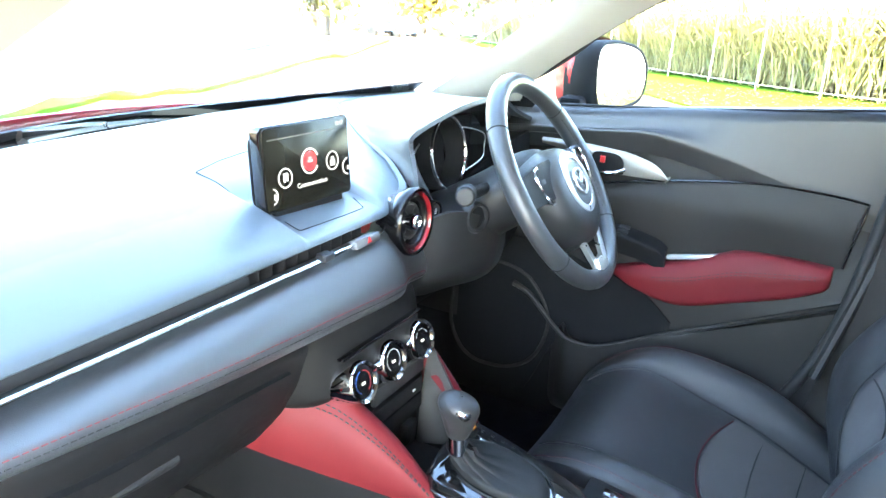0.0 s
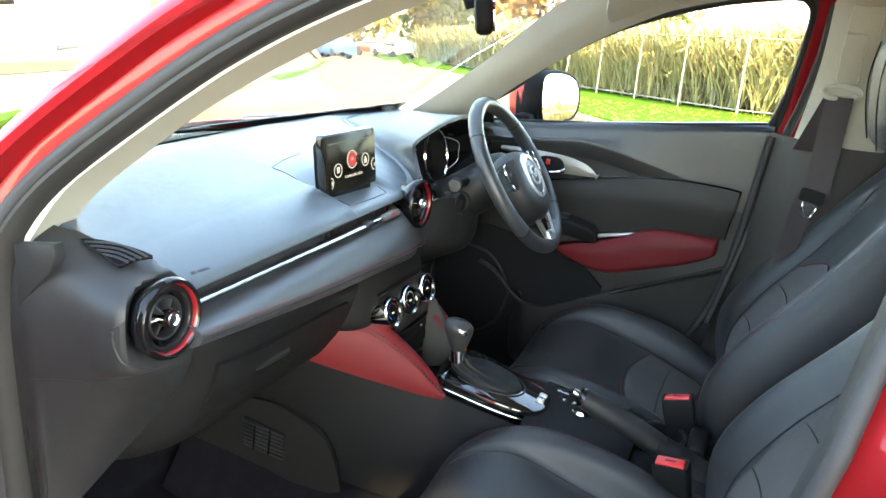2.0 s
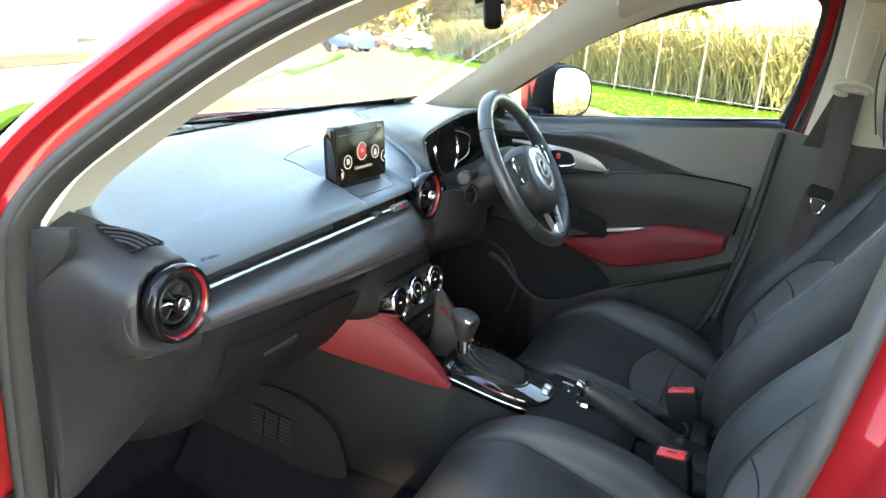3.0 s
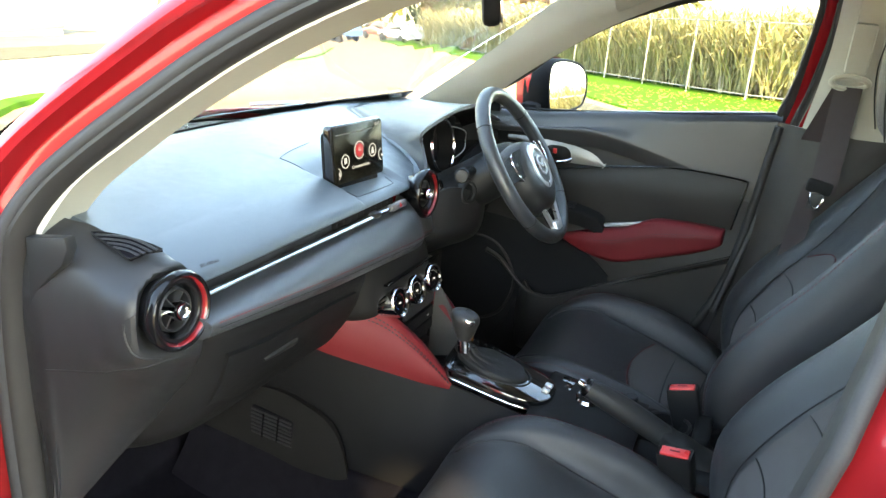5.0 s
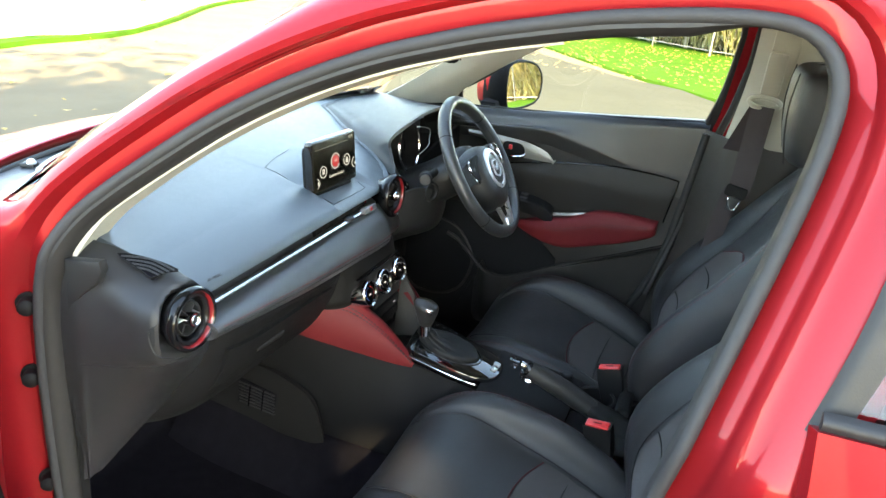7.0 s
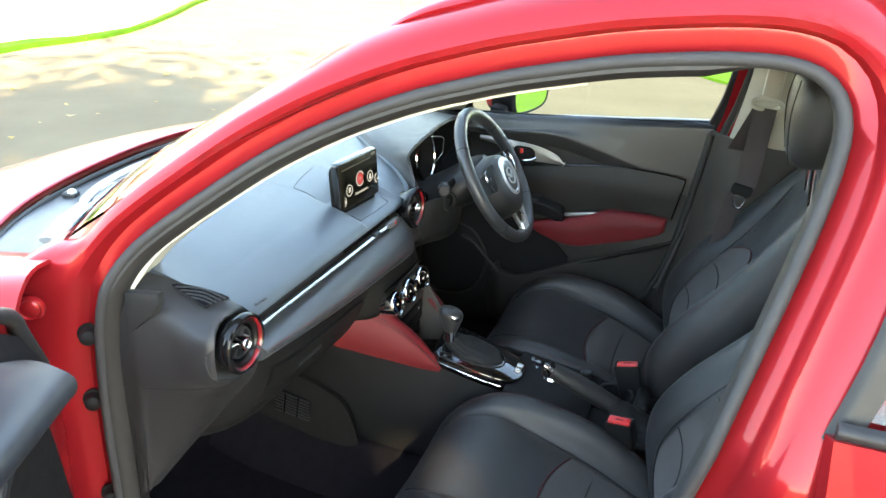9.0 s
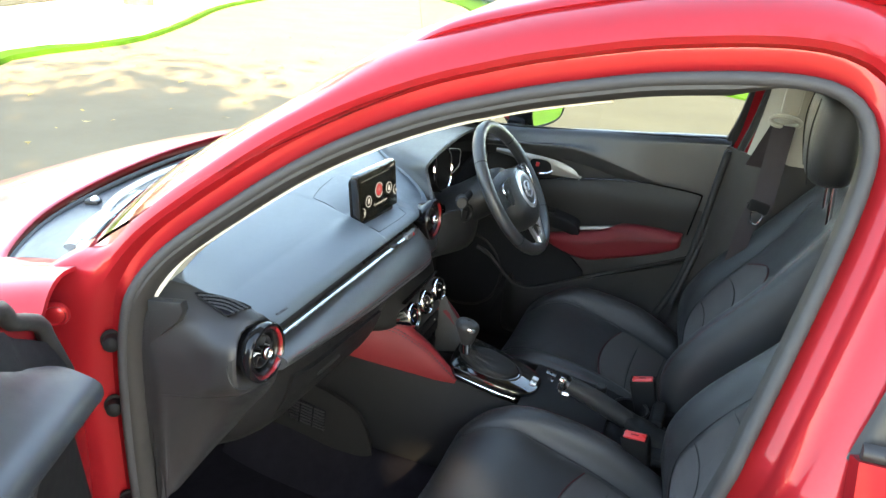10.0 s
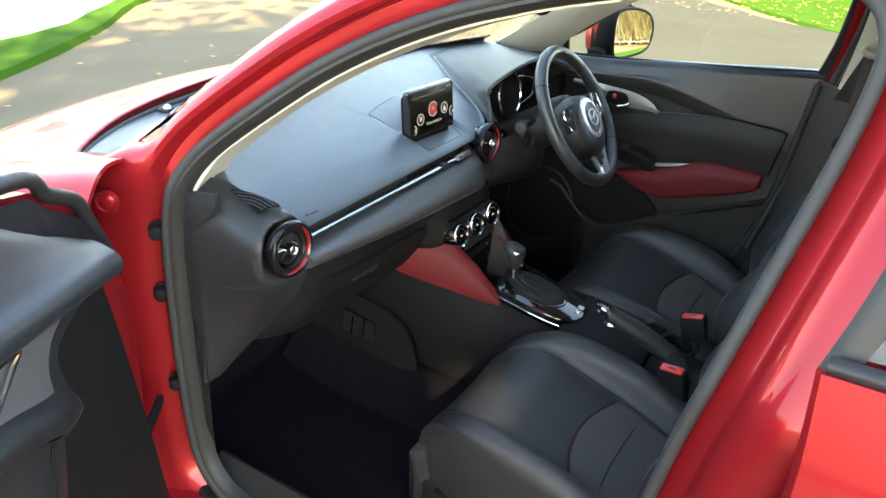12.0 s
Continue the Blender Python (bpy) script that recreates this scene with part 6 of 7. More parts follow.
part("pocket_well", sheet([[(0.684, y, a), (0.687, y, (a + b) / 2), (0.684, y, b)] for y, a, b in ((0.22, 0.74, 0.36), (0.12, 0.735, 0.36), (0.044, 0.73, 0.38), (-0.01, 0.72, 0.50), (-0.05, 0.712, 0.54), (-0.124, 0.695, 0.53), (-0.20, 0.665, 0.57), (-0.25, 0.622, 0.605))], 0.004), HARD, door, "dark inside of the door pocket")


# window: frame, glass, outer red frame
def wx(z, x0=0.735):
    return x0 - 0.4 * (z - 1.0)


WIN = [(0.30, 1.0), (0.12, 1.006), (-0.15, 1.03), (-0.35, 1.053), (-0.575, 1.083), (-0.595, 1.16), (-0.607, 1.25), (-0.612, 1.32), (-0.603, 1.345), (-0.58, 1.357), (-0.52, 1.352), (-0.43, 1.337), (-0.31, 1.303), (-0.19, 1.256), (-0.06, 1.181), (0.03, 1.112), (0.10, 1.067), (0.19, 1.03)]
part("window_frame", tube([Vector((wx(z), y, z)) for y, z in curve(WIN[4:] + WIN[:1], 5)], 0.009, 8, up=(1, 0, 0)), RUBBER, door, "black window surround")
part("rear_frame_strip", sheet([[(wx(z) - 0.002, y + 0.006, z), (wx(z) - 0.010, y - 0.004, z), (wx(z) - 0.010, y - 0.024, z), (wx(z) - 0.002, y - 0.032, z)] for y, z in WIN[4:8] + [(-0.606, 1.36)]], 0.004, 2, 3), RUBBER, door, "broad black frame behind the door window")
part("frame_corner", block((0.012, 0.062, 0.075), pose(0.703, -0.614, 1.090, 0, -20, 0), 0.003), RUBBER, door, "black corner of the window frame")
part("sill_seal", tube([Vector((wx(z) + 0.012, y, z + 0.002)) for y, z in curve(WIN[:5], 5)], 0.003, 8), RUBBER, door, "thin black seal along the door top")
RED = [Vector((wx(z), y, z)) for y, z in curve(WIN[4:] + WIN[:1], 5)]
outer = [p + Vector((-0.003, (p.y + 0.2) * 0.07, (p.z - 1.1) * 0.16)) for p in RED]
part("window_surround", net([RED, outer, [p + Vector((0.02, (p.y + 0.2) * 0.03, 0.01)) for p in outer]]), BODY, door, "red painted window frame")
gl = part("door_glass", sheet([[(wx(z, 0.738), y, z) for y in np.linspace(0.3, -0.62, 6)] for z in (1.0, 1.1, 1.25, 1.37)], 0.003), GLASS, door, "clear door window")
gl.visible_shadow = False
part("outer_skin", sheet([[(0.80, y, z) for y in (0.35, -0.1, -0.62)] for z in (1.0, 0.7, 0.3)], 0.01), BODY, door)
part("sail_panel", sheet([[(0.728, 0.33, 1.0), (0.725, 0.20, 1.0), (0.722, 0.10, 1.0)], [(0.715, 0.26, 1.05), (0.712, 0.18, 1.05), (0.705, 0.10, 1.06)]], 0.01), HARD, door)

mir = thing("door_mirror", (0.86, 0.02, 1.02), "red-backed black door mirror", "mirror", "mirrors")
MM = axes((0.872, -0.035, 1.072), (0.95, -0.30, 0.0), (0, 0.14, 1)) @ Matrix.Diagonal((1.08, 1.12, 1, 1))
MO = [(-0.085, -0.055), (-0.090, 0.0), (-0.075, 0.052), (-0.02, 0.062), (0.055, 0.050), (0.088, 0.022), (0.090, -0.015), (0.070, -0.048), (0.02, -0.060), (-0.05, -0.062)]
MOC = curve(MO, 4, True)
part("mirror_shell", net([[MM @ Vector((q[0] * k, q[1] * k, h)) for q in MOC] for k, h in ((1.0, 0.0), (1.05, -0.006), (1.06, -0.04), (1.02, -0.075), (0.86, -0.105), (0.35, -0.125))], around=True), HARD, mir, "black mirror shell")
part("mirror_cap", net([[MM @ Vector((q[0] * k + 0.004, q[1] * k + 0.006, h)) for q in MOC if q[1] > -0.02 or q[0] < -0.05] for k, h in ((1.08, -0.050), (1.08, -0.060), (1.04, -0.082), (0.88, -0.112), (0.36, -0.133))]), BODY, mir, "red mirror cap")
part("mirror_glass", plate([(q[0] * 0.93, q[1] * 0.93) for q in MOC], MM @ pose(0, 0, 0.001), 0.003), MIRROR, mir, "mirror glass")
part("mirror_rim", tube([MM @ Vector((q[0] * 0.97, q[1] * 0.97, 0.001)) for q in MOC], 0.004, 6, True), HARD, mir)
part("mirror_foot", block((0.09, 0.05, 0.03), pose(0.79, 0.03, 1.015), 0.01), HARD, mir)

irv = thing("rear_view_mirror", (0.05, -0.10, 1.28), "black rear-view mirror hanging from the windscreen", "mirror", "mirrors")
IM = axes((0.06, -0.105, 1.28), (0.93, 0.36, 0), (0, 0.12, 1))
part("mirror_body", plate(rounded(0.20, 0.065, 0.02), IM @ pose(0, 0, -0.012), 0.03, 0.01), HARD, irv)
part("mirror_face", plate(rounded(0.19, 0.056, 0.018), IM @ pose(0, 0, 0.004), 0.003), MIRROR, irv)
part("mirror_arm", tube([IM @ Vector((0, 0.01, -0.03)), (0.04, -0.06, 1.33), (0.04, -0.05, 1.37)], 0.012, 10), HARD, irv)

# ---- open passenger door ----
pd = thing("passenger_door", (-0.80, 0.10, 0.4), "open passenger door with black card and silver trim", "car door")
HX, HY = Vector((-0.906, -0.423, 0)), Vector((0.423, -0.906, 0))
PD = Matrix((HX, Vector((0, 0, 1)), -HX.cross(Vector((0, 0, 1))))).transposed().to_4x4()
PD.translation = Vector((-0.858, 0.074, 0))
d = lambda u, z, o=0.0: PD.translation + HX * u + HY * o + Vector((0, 0, z))
part("door_shell", sheet([[d(-0.10, 1.00, -0.13), d(-0.085, 1.035, -0.10), d(0.06, 1.110, -0.10), d(0.5, 1.13, -0.10), d(1.0, 1.15, -0.10)]] + [[d(-0.20, z, -0.14), d(-0.19, z, -0.10), d(0.05, z, -0.10), d(0.5, z, -0.10), d(1.0, z, -0.10)] for z in (0.83, 0.6, 0.3)], 0.05), BODY, pd, "red door shell")
part("window_seal", tube(curve([d(-0.14, 0.94, -0.09), d(-0.10, 1.015, -0.09), d(-0.08, 1.05, -0.09), d(-0.02, 1.085, -0.09), d(0.06, 1.130, -0.09), d(0.5, 1.16, -0.09), d(1.0, 1.18, -0.09)], 5), 0.011, 10), RUBBER, pd, "black door edge seal")
part("corner_cover", sheet([[d(-0.085, 1.02, -0.085), d(0.0, 1.075, -0.08), d(0.07, 1.11, -0.08), d(0.4, 1.13, -0.08)], [d(-0.11, 0.97, -0.075), d(0.0, 1.03, -0.065), d(0.08, 1.06, -0.06), d(0.4, 1.06, -0.05)], [d(-0.12, 0.93, -0.07), d(0.0, 0.97, -0.06), d(0.1, 1.0, -0.05), d(0.4, 1.0, -0.05)]], 0.01), HARD, pd, "black plastic corner cover")
LEDGE = [(-0.10, 0.985, 0.3), (-0.075, 0.998, 0.6), (-0.045, 1.009, 0.33), (-0.020, 1.013, 0.16), (-0.004, 1.0135, 0.12), (0.001, 1.012, 0.115), (0.0035, 1.009, 0.11), (0.0045, 1.003, 0.105), (0.003, 0.998, 0.105), (-0.002, 0.995, 0.105), (-0.016, 0.988, 0.105), (-0.04, 0.980, 0.105)]
part("top_pad", sheet([[d(u + 0.66 * min(o, 0.0) - 0.001 * e, z - 0.006 * e + k * u, o - 0.002 * e) for o, z, k in LEDGE] for u, e in ((0.0, 1.0), (0.0008, 0.2), (0.003, 0.0), (0.10, 0), (0.25, 0), (0.5, 0))], 0.008, 4, 4), paint("door_top_skin", (0.018, 0.0205, 0.025), 0.42, grain=0.25, size=900, kind="cells"), pd, "soft blue-black door top pad")
part("lower_card", sheet([[d(-0.066, 0.95, -0.065), d(0.0, 0.95, -0.05), d(0.15, 0.95, -0.04), d(0.5, 0.95, -0.04)], [d(-0.108, 0.80, -0.07), d(0.0, 0.80, -0.055), d(0.15, 0.80, -0.045), d(0.5, 0.8, -0.04)], [d(-0.148, 0.6, -0.07), d(0.0, 0.6, -0.05), d(0.15, 0.6, -0.04), d(0.5, 0.6, -0.04)], [d(-0.195, 0.32, -0.07), d(0.0, 0.32, -0.05), d(0.15, 0.32, -0.04), d(0.5, 0.32, -0.04)]], 0.012), DUCT, pd, "black door card")
part("trim_panel", sheet([[d(0.015, 0.985, -0.036), d(0.06, 0.990, -0.030), d(0.20, 1.005, -0.02), d(0.4, 1.03, -0.02)], [d(0.088, 0.953, -0.036), d(0.12, 0.957, -0.028), d(0.21, 0.975, -0.02), d(0.4, 1.0, -0.02)], [d(0.110, 0.920, -0.037), d(0.140, 0.926, -0.028), d(0.22, 0.945, -0.02), d(0.4, 0.98, -0.02)], [d(0.102, 0.868, -0.038), d(0.140, 0.882, -0.030), d(0.234, 0.918, -0.022), d(0.4, 0.96, -0.02)]], 0.008, 5, 5), paint("satin_grey_plastic", (0.10, 0.10, 0.105), 0.35), pd, "satin grey door trim panel")
part("panel_bead", tube(curve([d(-0.02, 0.962, -0.042), d(0.047, 0.949, -0.038), d(0.085, 0.934, -0.037), d(0.098, 0.912, -0.037), d(0.088, 0.865, -0.038), d(0.065, 0.818, -0.038), d(0.073, 0.802, -0.040), d(0.106, 0.797, -0.040)], 6), 0.0022, 6), ROLLSKIN, pd)
part("bead_backing", sheet([[d(-0.02, 0.975, -0.044), d(-0.02, 0.962, -0.046)], [d(0.06, 0.965, -0.040), d(0.047, 0.949, -0.042)], [d(0.100, 0.940, -0.039), d(0.085, 0.934, -0.041)], [d(0.120, 0.912, -0.039), d(0.098, 0.912, -0.041)], [d(0.115, 0.862, -0.039), d(0.088, 0.862, -0.041)]], 0.006), SHADE, pd)
part("armrest_edge", sheet([[d(0.088, 0.870, -0.040), d(0.14, 0.887, -0.032), d(0.234, 0.924, -0.024), d(0.4, 0.966, -0.022)], [d(0.086, 0.862, -0.036), d(0.14, 0.877, -0.016), d(0.234, 0.913, -0.006), d(0.4, 0.953, -0.002)], [d(0.084, 0.845, -0.030), d(0.14, 0.862, -0.006), d(0.25, 0.903, 0.004), d(0.4, 0.94, 0.01)], [d(0.070, 0.816, -0.033), d(0.13, 0.833, -0.014), d(0.24, 0.882, -0.002), d(0.4, 0.92, 0.005)], [d(0.078, 0.801, -0.044), d(0.12, 0.806, -0.038), d(0.22, 0.864, -0.030), d(0.4, 0.90, -0.02)]], 0.008, 4, 4), SHADE, pd)
part("pocket", sheet([[d(0.100, 0.804, -0.044), d(0.14, 0.822, -0.025), d(0.22, 0.866, -0.015), d(0.4, 0.90, -0.01)], [d(0.130, 0.72, -0.036), d(0.18, 0.72, -0.010), d(0.24, 0.74, 0.008), d(0.4, 0.76, 0.015)], [d(0.17, 0.60, -0.03), d(0.22, 0.6, 0.0), d(0.26, 0.6, 0.012), d(0.4, 0.6, 0.02)], [d(0.21, 0.36, -0.03), d(0.25, 0.36, 0.0), d(0.28, 0.36, 0.01), d(0.4, 0.36, 0.0)]], 0.010, 4, 4), ROLLSKIN, pd, "blue-grey door pocket")
part("pocket_groove", tube(curve([d(0.165, 0.832, -0.016), d(0.185, 0.79, -0.010), d(0.20, 0.74, -0.002), d(0.24, 0.66, 0.010)], 5), 0.002, 6), HARD, pd)
part("handle_trim", tube(curve([d(0.26, 0.94, -0.012), d(0.231, 0.957, -0.012), d(0.205, 0.978, -0.013), d(0.188, 0.990, -0.014), d(0.20, 0.996, -0.012), d(0.24, 0.998, -0.012)], 5), 0.0035, 8), CHROME, pd, "chrome handle trim")
part("check_strap", block((0.09, 0.012, 0.022), pose(-0.722, 0.225, 0.585, 0, 0, 35), 0.004), HARD, pd)

# ---- rear door on the near side ----
rd = thing("rear_door", (-0.70, -1.2, 0.35), "closed red rear door with tinted window", "car door")
part("door_skin", sheet([[(-0.698, -0.765, 1.100), (-0.703, -0.78, 1.102), (-0.706, -1.1, 1.115), (-0.70, -1.7, 1.140)], [(-0.725, -0.775, 0.98), (-0.735, -0.79, 0.98), (-0.745, -1.1, 0.99), (-0.74, -1.7, 1.0)], [(-0.735, -0.765, 0.85), (-0.745, -0.78, 0.85), (-0.76, -1.1, 0.85), (-0.755, -1.7, 0.85)], [(-0.72, -0.75, 0.5), (-0.735, -0.77, 0.5), (-0.745, -1.1, 0.5), (-0.74, -1.7, 0.5)]], 0.01), BODY, rd, "glossy red rear door")
part("belt_moulding", sheet([[(-0.692, y, 1.119 + s), (-0.702, y, 1.117 + s), (-0.706, y, 1.112 + s), (-0.703, y, 1.101 + s)] for y, s in ((-0.756, -0.004), (-1.0, 0.005), (-1.3, 0.017), (-1.7, 0.03))], 0.01), RUBBER, rd, "black window moulding")
part("front_frame", sheet([[(-0.683, -0.748, 1.086), (-0.690, -0.758, 1.086), (-0.685, -0.780, 1.092)], [(-0.645, -0.776, 1.2), (-0.651, -0.786, 1.2), (-0.645, -0.812, 1.2)], [(-0.57, -0.80, 1.38), (-0.575, -0.81, 1.38), (-0.57, -0.84, 1.38)]], 0.008), RUBBER, rd, "black window frame strip")
part("rear_glass", sheet([[(-0.672, -0.775, 1.110), (-0.672, -1.2, 1.12), (-0.675, -1.65, 1.11)], [(-0.625, -0.815, 1.22), (-0.625, -1.2, 1.23), (-0.62, -1.65, 1.23)], [(-0.56, -0.845, 1.38), (-0.555, -1.2, 1.40), (-0.56, -1.65, 1.39)]], 0.004), TINT, rd, "dark tinted rear window")

# ---- outside ----
def gz(x, y):
    """The ground falls gently away ahead of the car."""
    return -0.045 * (0.88 * x + 0.47 * y)


# asphalt lightened and warmed in colour to add to the sunlight on the road
ASPHALT = paint("sun_warmed_asphalt", (0.150, 0.120, 0.076), 0.85, spec=0.1, grain=0.8, size=220, spread=0.25, patch=1.2)
SIDEROAD = paint("old_grey_asphalt", (0.046, 0.049, 0.037), 0.85, spec=0.1, grain=0.8, size=220, spread=0.25, patch=1.2)
VERGE = paint("lush_verge_grass", (0.030, 0.080, 0.006), 0.9, spec=0.05, grain=1.0, size=90, spread=0.35, patch=3)
GRASS = paint("mown_grass", (0.030, 0.080, 0.006), 0.9, spec=0.05, grain=1.0, size=90, spread=0.35, patch=3)
PATHWAY = paint("pale_concrete", (0.42, 0.40, 0.35), 0.85, grain=0.6, size=120, spread=0.15, patch=1.5)
STEEL = paint("galvanised_steel", (0.16, 0.17, 0.16), 0.55, metal=0.3)
BARK = paint("grey_brown_bark", (0.12, 0.09, 0.06), 0.9, grain=1.0, size=30, spread=0.35)
RENDER = paint("white_rendered_wall", (0.78, 0.76, 0.72), 0.8, grain=0.4, size=60, spread=0.06)
ROOFING = paint("grey_roof_sheet", (0.25, 0.25, 0.26), 0.6, spread=0.1)


def leafy(name, colour, warm):
    mat = paint(name, colour, 0.6, spread=0.1)
    nt = mat.node_tree
    geo = nt.nodes.new("ShaderNodeNewGeometry")
    ramp = nt.nodes.new("ShaderNodeValToRGB")
    ramp.color_ramp.elements[0].color, ramp.color_ramp.elements[1].color = (*colour, 1), (*warm, 1)
    nt.links.new(geo.outputs["Random Per Island"], ramp.inputs[0])
    b = nt.nodes["Principled BSDF"]
    nt.links.new(ramp.outputs[0], b.inputs["Base Color"])
    thin = nt.nodes.new("ShaderNodeBsdfTranslucent")
    nt.links.new(ramp.outputs[0], thin.inputs["Color"])
    mix = nt.nodes.new("ShaderNodeMixShader")
    mix.inputs[0].default_value = 0.35
    nt.links.new(b.outputs[0], mix.inputs[1])
    nt.links.new(thin.outputs[0], mix.inputs[2])
    nt.links.new(mix.outputs[0], nt.nodes["Material Output"].inputs[0])
    return mat


GREENLEAF = leafy("green_leaves", (0.035, 0.07, 0.015), (0.10, 0.14, 0.03))
GOLDLEAF = leafy("yellow_leaves", (0.22, 0.20, 0.04), (0.32, 0.24, 0.06))
RUSTLEAF = leafy("orange_leaves", (0.28, 0.12, 0.04), (0.34, 0.22, 0.07))
OLIVELEAF = leafy("olive_leaves", (0.10, 0.12, 0.035), (0.20, 0.20, 0.06))
REED = leafy("reed_leaves", (0.17, 0.185, 0.065), (0.42, 0.36, 0.18))
PLUME = leafy("pale_plumes", (0.38, 0.32, 0.22), (0.50, 0.45, 0.34))
LITTER = leafy("fallen_leaves", (0.30, 0.17, 0.05), (0.45, 0.32, 0.10))

bm = bmesh.new()
bmesh.ops.create_grid(bm, x_segments=30, y_segments=30, size=600)
for v in bm.verts:
    v.co.z = gz(v.co.x, v.co.y)
whole("ground", bm, ASPHALT, "asphalt road in dappled light, with warm sunlight put into its colour", "ground", kind="structure")


def strip(name, near, far, material, label, category, lift, n=60):
    a, b = even(curve(near, 6), n), even(curve(far, 6), n)
    rows = []
    for p, q in zip(a, b):
        e = 0.06 / np.linalg.norm(q - p)
        cols = [p + (q - p) * k for k in (0.0, e, 0.3, 0.6, 1 - e, 1.0)]
        rows.append([(c[0], c[1], gz(c[0], c[1]) + (lift if 0 < i < 5 else -0.02) + 0.01 * math.sin(3 * c[0] + 5 * c[1])) for i, c in enumerate(cols)])
    return whole(name, net(rows), material, label, category, kind="structure")


strip("far_road", [(2.0, 9.5), (9.5, 12.7), (15.2, 15.1), (21.8, 18.1), (30, 21.8)], [(4.0, 12.2), (11.8, 15.6), (18.2, 18.0), (24, 20.5), (32, 24)], SIDEROAD, "grey asphalt of the far road", "road", 0.08)
strip("side_road", [(3.0, -16), (3.0, -4), (3.0, 0.5), (4.0, 1.8), (6.0, 2.9), (9.0, 3.9)], [(10.65, -16), (10.65, -4), (11.15, 0.5), (11.95, 1.5), (13.35, 2.8), (14.85, 3.7)], SIDEROAD, "old grey asphalt of the road beyond the car", "road", 0.03)
strip("grass_verge", [(3.0, -10), (5.5, -5.2), (7.6, -2.4), (9.4, -0.8), (10.7, 0.15), (11.7, 0.95), (13.3, 2.1), (15.4, 3.5), (20, 6.6), (26.6, 9.9), (36.6, 17.3), (52, 28)], [(30, -30), (30, -22), (30, -14), (31, -4), (32, 0.5), (33, 2.0), (34, 3.0), (35, 4), (38, 7), (44, 10), (54, 19), (66, 30)], VERGE, "green mown grass verge with fallen leaves", "grass", 0.05)
strip("grass_strip", [(-4, 2.0), (0, 3.9), (1.7, 4.8), (3.3, 5.9), (5.3, 7.5), (7.7, 7.9), (10.5, 9.2), (15, 11.6), (22, 14.4), (34, 21)], [(-4, 3.3), (0, 4.9), (1.6, 5.7), (3.2, 6.3), (5.5, 7.95), (7.9, 8.15), (10.5, 9.35), (15, 11.8), (22, 14.7), (34, 21.4)], GRASS, "narrow green grass strip along the kerb", "grass", 0.06)
strip("footpath", [(-4, 3.35), (0, 4.95), (1.6, 5.75), (3.2, 6.35), (5.5, 8.0), (7.9, 8.3), (10.5, 9.5), (15, 12.0), (22, 15)], [(-4, 12), (0, 12.2), (3, 12.4), (6, 13), (8.7, 13.6), (11, 14), (14, 15), (18, 17), (26, 21)], PATHWAY, "pale concrete footpath in full sun", "path", 0.05)

# fence along the verge
FENCE = even(curve([(16.5, -34), (16.5, -18), (16.8, -6), (17.6, -1.5), (18.6, 0.6), (20.4, 2.3), (22.6, 4.4), (26, 7.4), (31, 11.0), (37, 15.6), (43, 20.8)], 8), 34)
for i, (p, q) in enumerate(zip(FENCE[:-1], FENCE[1:])):
    a, b = Vector((p[0], p[1], gz(*p))), Vector((q[0], q[1], gz(*q)))
    f = thing("fence_panel", a, "galvanised wire fence panel on steel posts", "fence", "fence panels")
    up = Vector((0, 0, 1))
    part("fence_post", tube([a, a + up * 1.85], 0.026, 8), STEEL, f)
    part("top_rail", tube([a + up * 1.82, b + up * 1.82], 0.018, 6), STEEL, f)
    part("bottom_rail", tube([a + up * 0.18, b + up * 0.18], 0.018, 6), STEEL, f)
    bm = bmesh.new()
    for k in np.linspace(0.04, 0.96, 14):
        c = a.lerp(b, k)
        tube([c + up * 0.2, c + up * 1.8], 0.0016, 3, bm=bm)
    for h in np.linspace(0.3, 1.7, 7):
        tube([a + up * h, b + up * h], 0.0016, 3, bm=bm)
    part("wire_mesh", bm, STEEL, f)


def blades(name, box, count, size, lean_by, material, label, category, width=0.03, seed=3):
    rng = np.random.default_rng(seed)
    verts, faces = [], []
    for _ in range(count):
        k = rng.random()
        s = rng.random() * (len(FENCE) - 1.01)
        i = int(s)
        p = FENCE[i] + (FENCE[i + 1] - FENCE[i]) * (s - i)
        t = FENCE[i + 1] - FENCE[i]
        out = np.array([t[1], -t[0]]) / np.linalg.norm(t)
        p = p + out * (box[0] + (box[1] - box[0]) * rng.random())
        z0 = gz(*p) + rng.random() * box[2]
        a, h = rng.random() * 2 * math.pi, size * (0.5 + 0.8 * rng.random())
        dx, dy = math.cos(a) * lean_by * h, math.sin(a) * lean_by * h
        wx_, wy_ = -math.sin(a) * width, math.cos(a) * width
        n = len(verts)
        for f_, g_, e_ in ((0, 0, 0.7), (0.25, 0.55, 1.0), (0.6, 0.9, 0.8), (1.0, 0.95 - 0.2 * k, 0.05)):
            verts += [(p[0] + dx * f_ - wx_ * e_, p[1] + dy * f_ - wy_ * e_, z0 + h * g_), (p[0] + dx * f_ + wx_ * e_, p[1] + dy * f_ + wy_ * e_, z0 + h * g_)]
        faces += [(n, n + 1, n + 3, n + 2), (n + 2, n + 3, n + 5, n + 4), (n + 4, n + 5, n + 7, n + 6)]
    data = bpy.data.meshes.new(name)
    data.from_pydata(verts, [], faces)
    data.materials.append(material)
    return tagged(new(name, data), label, category, kind="stuff")


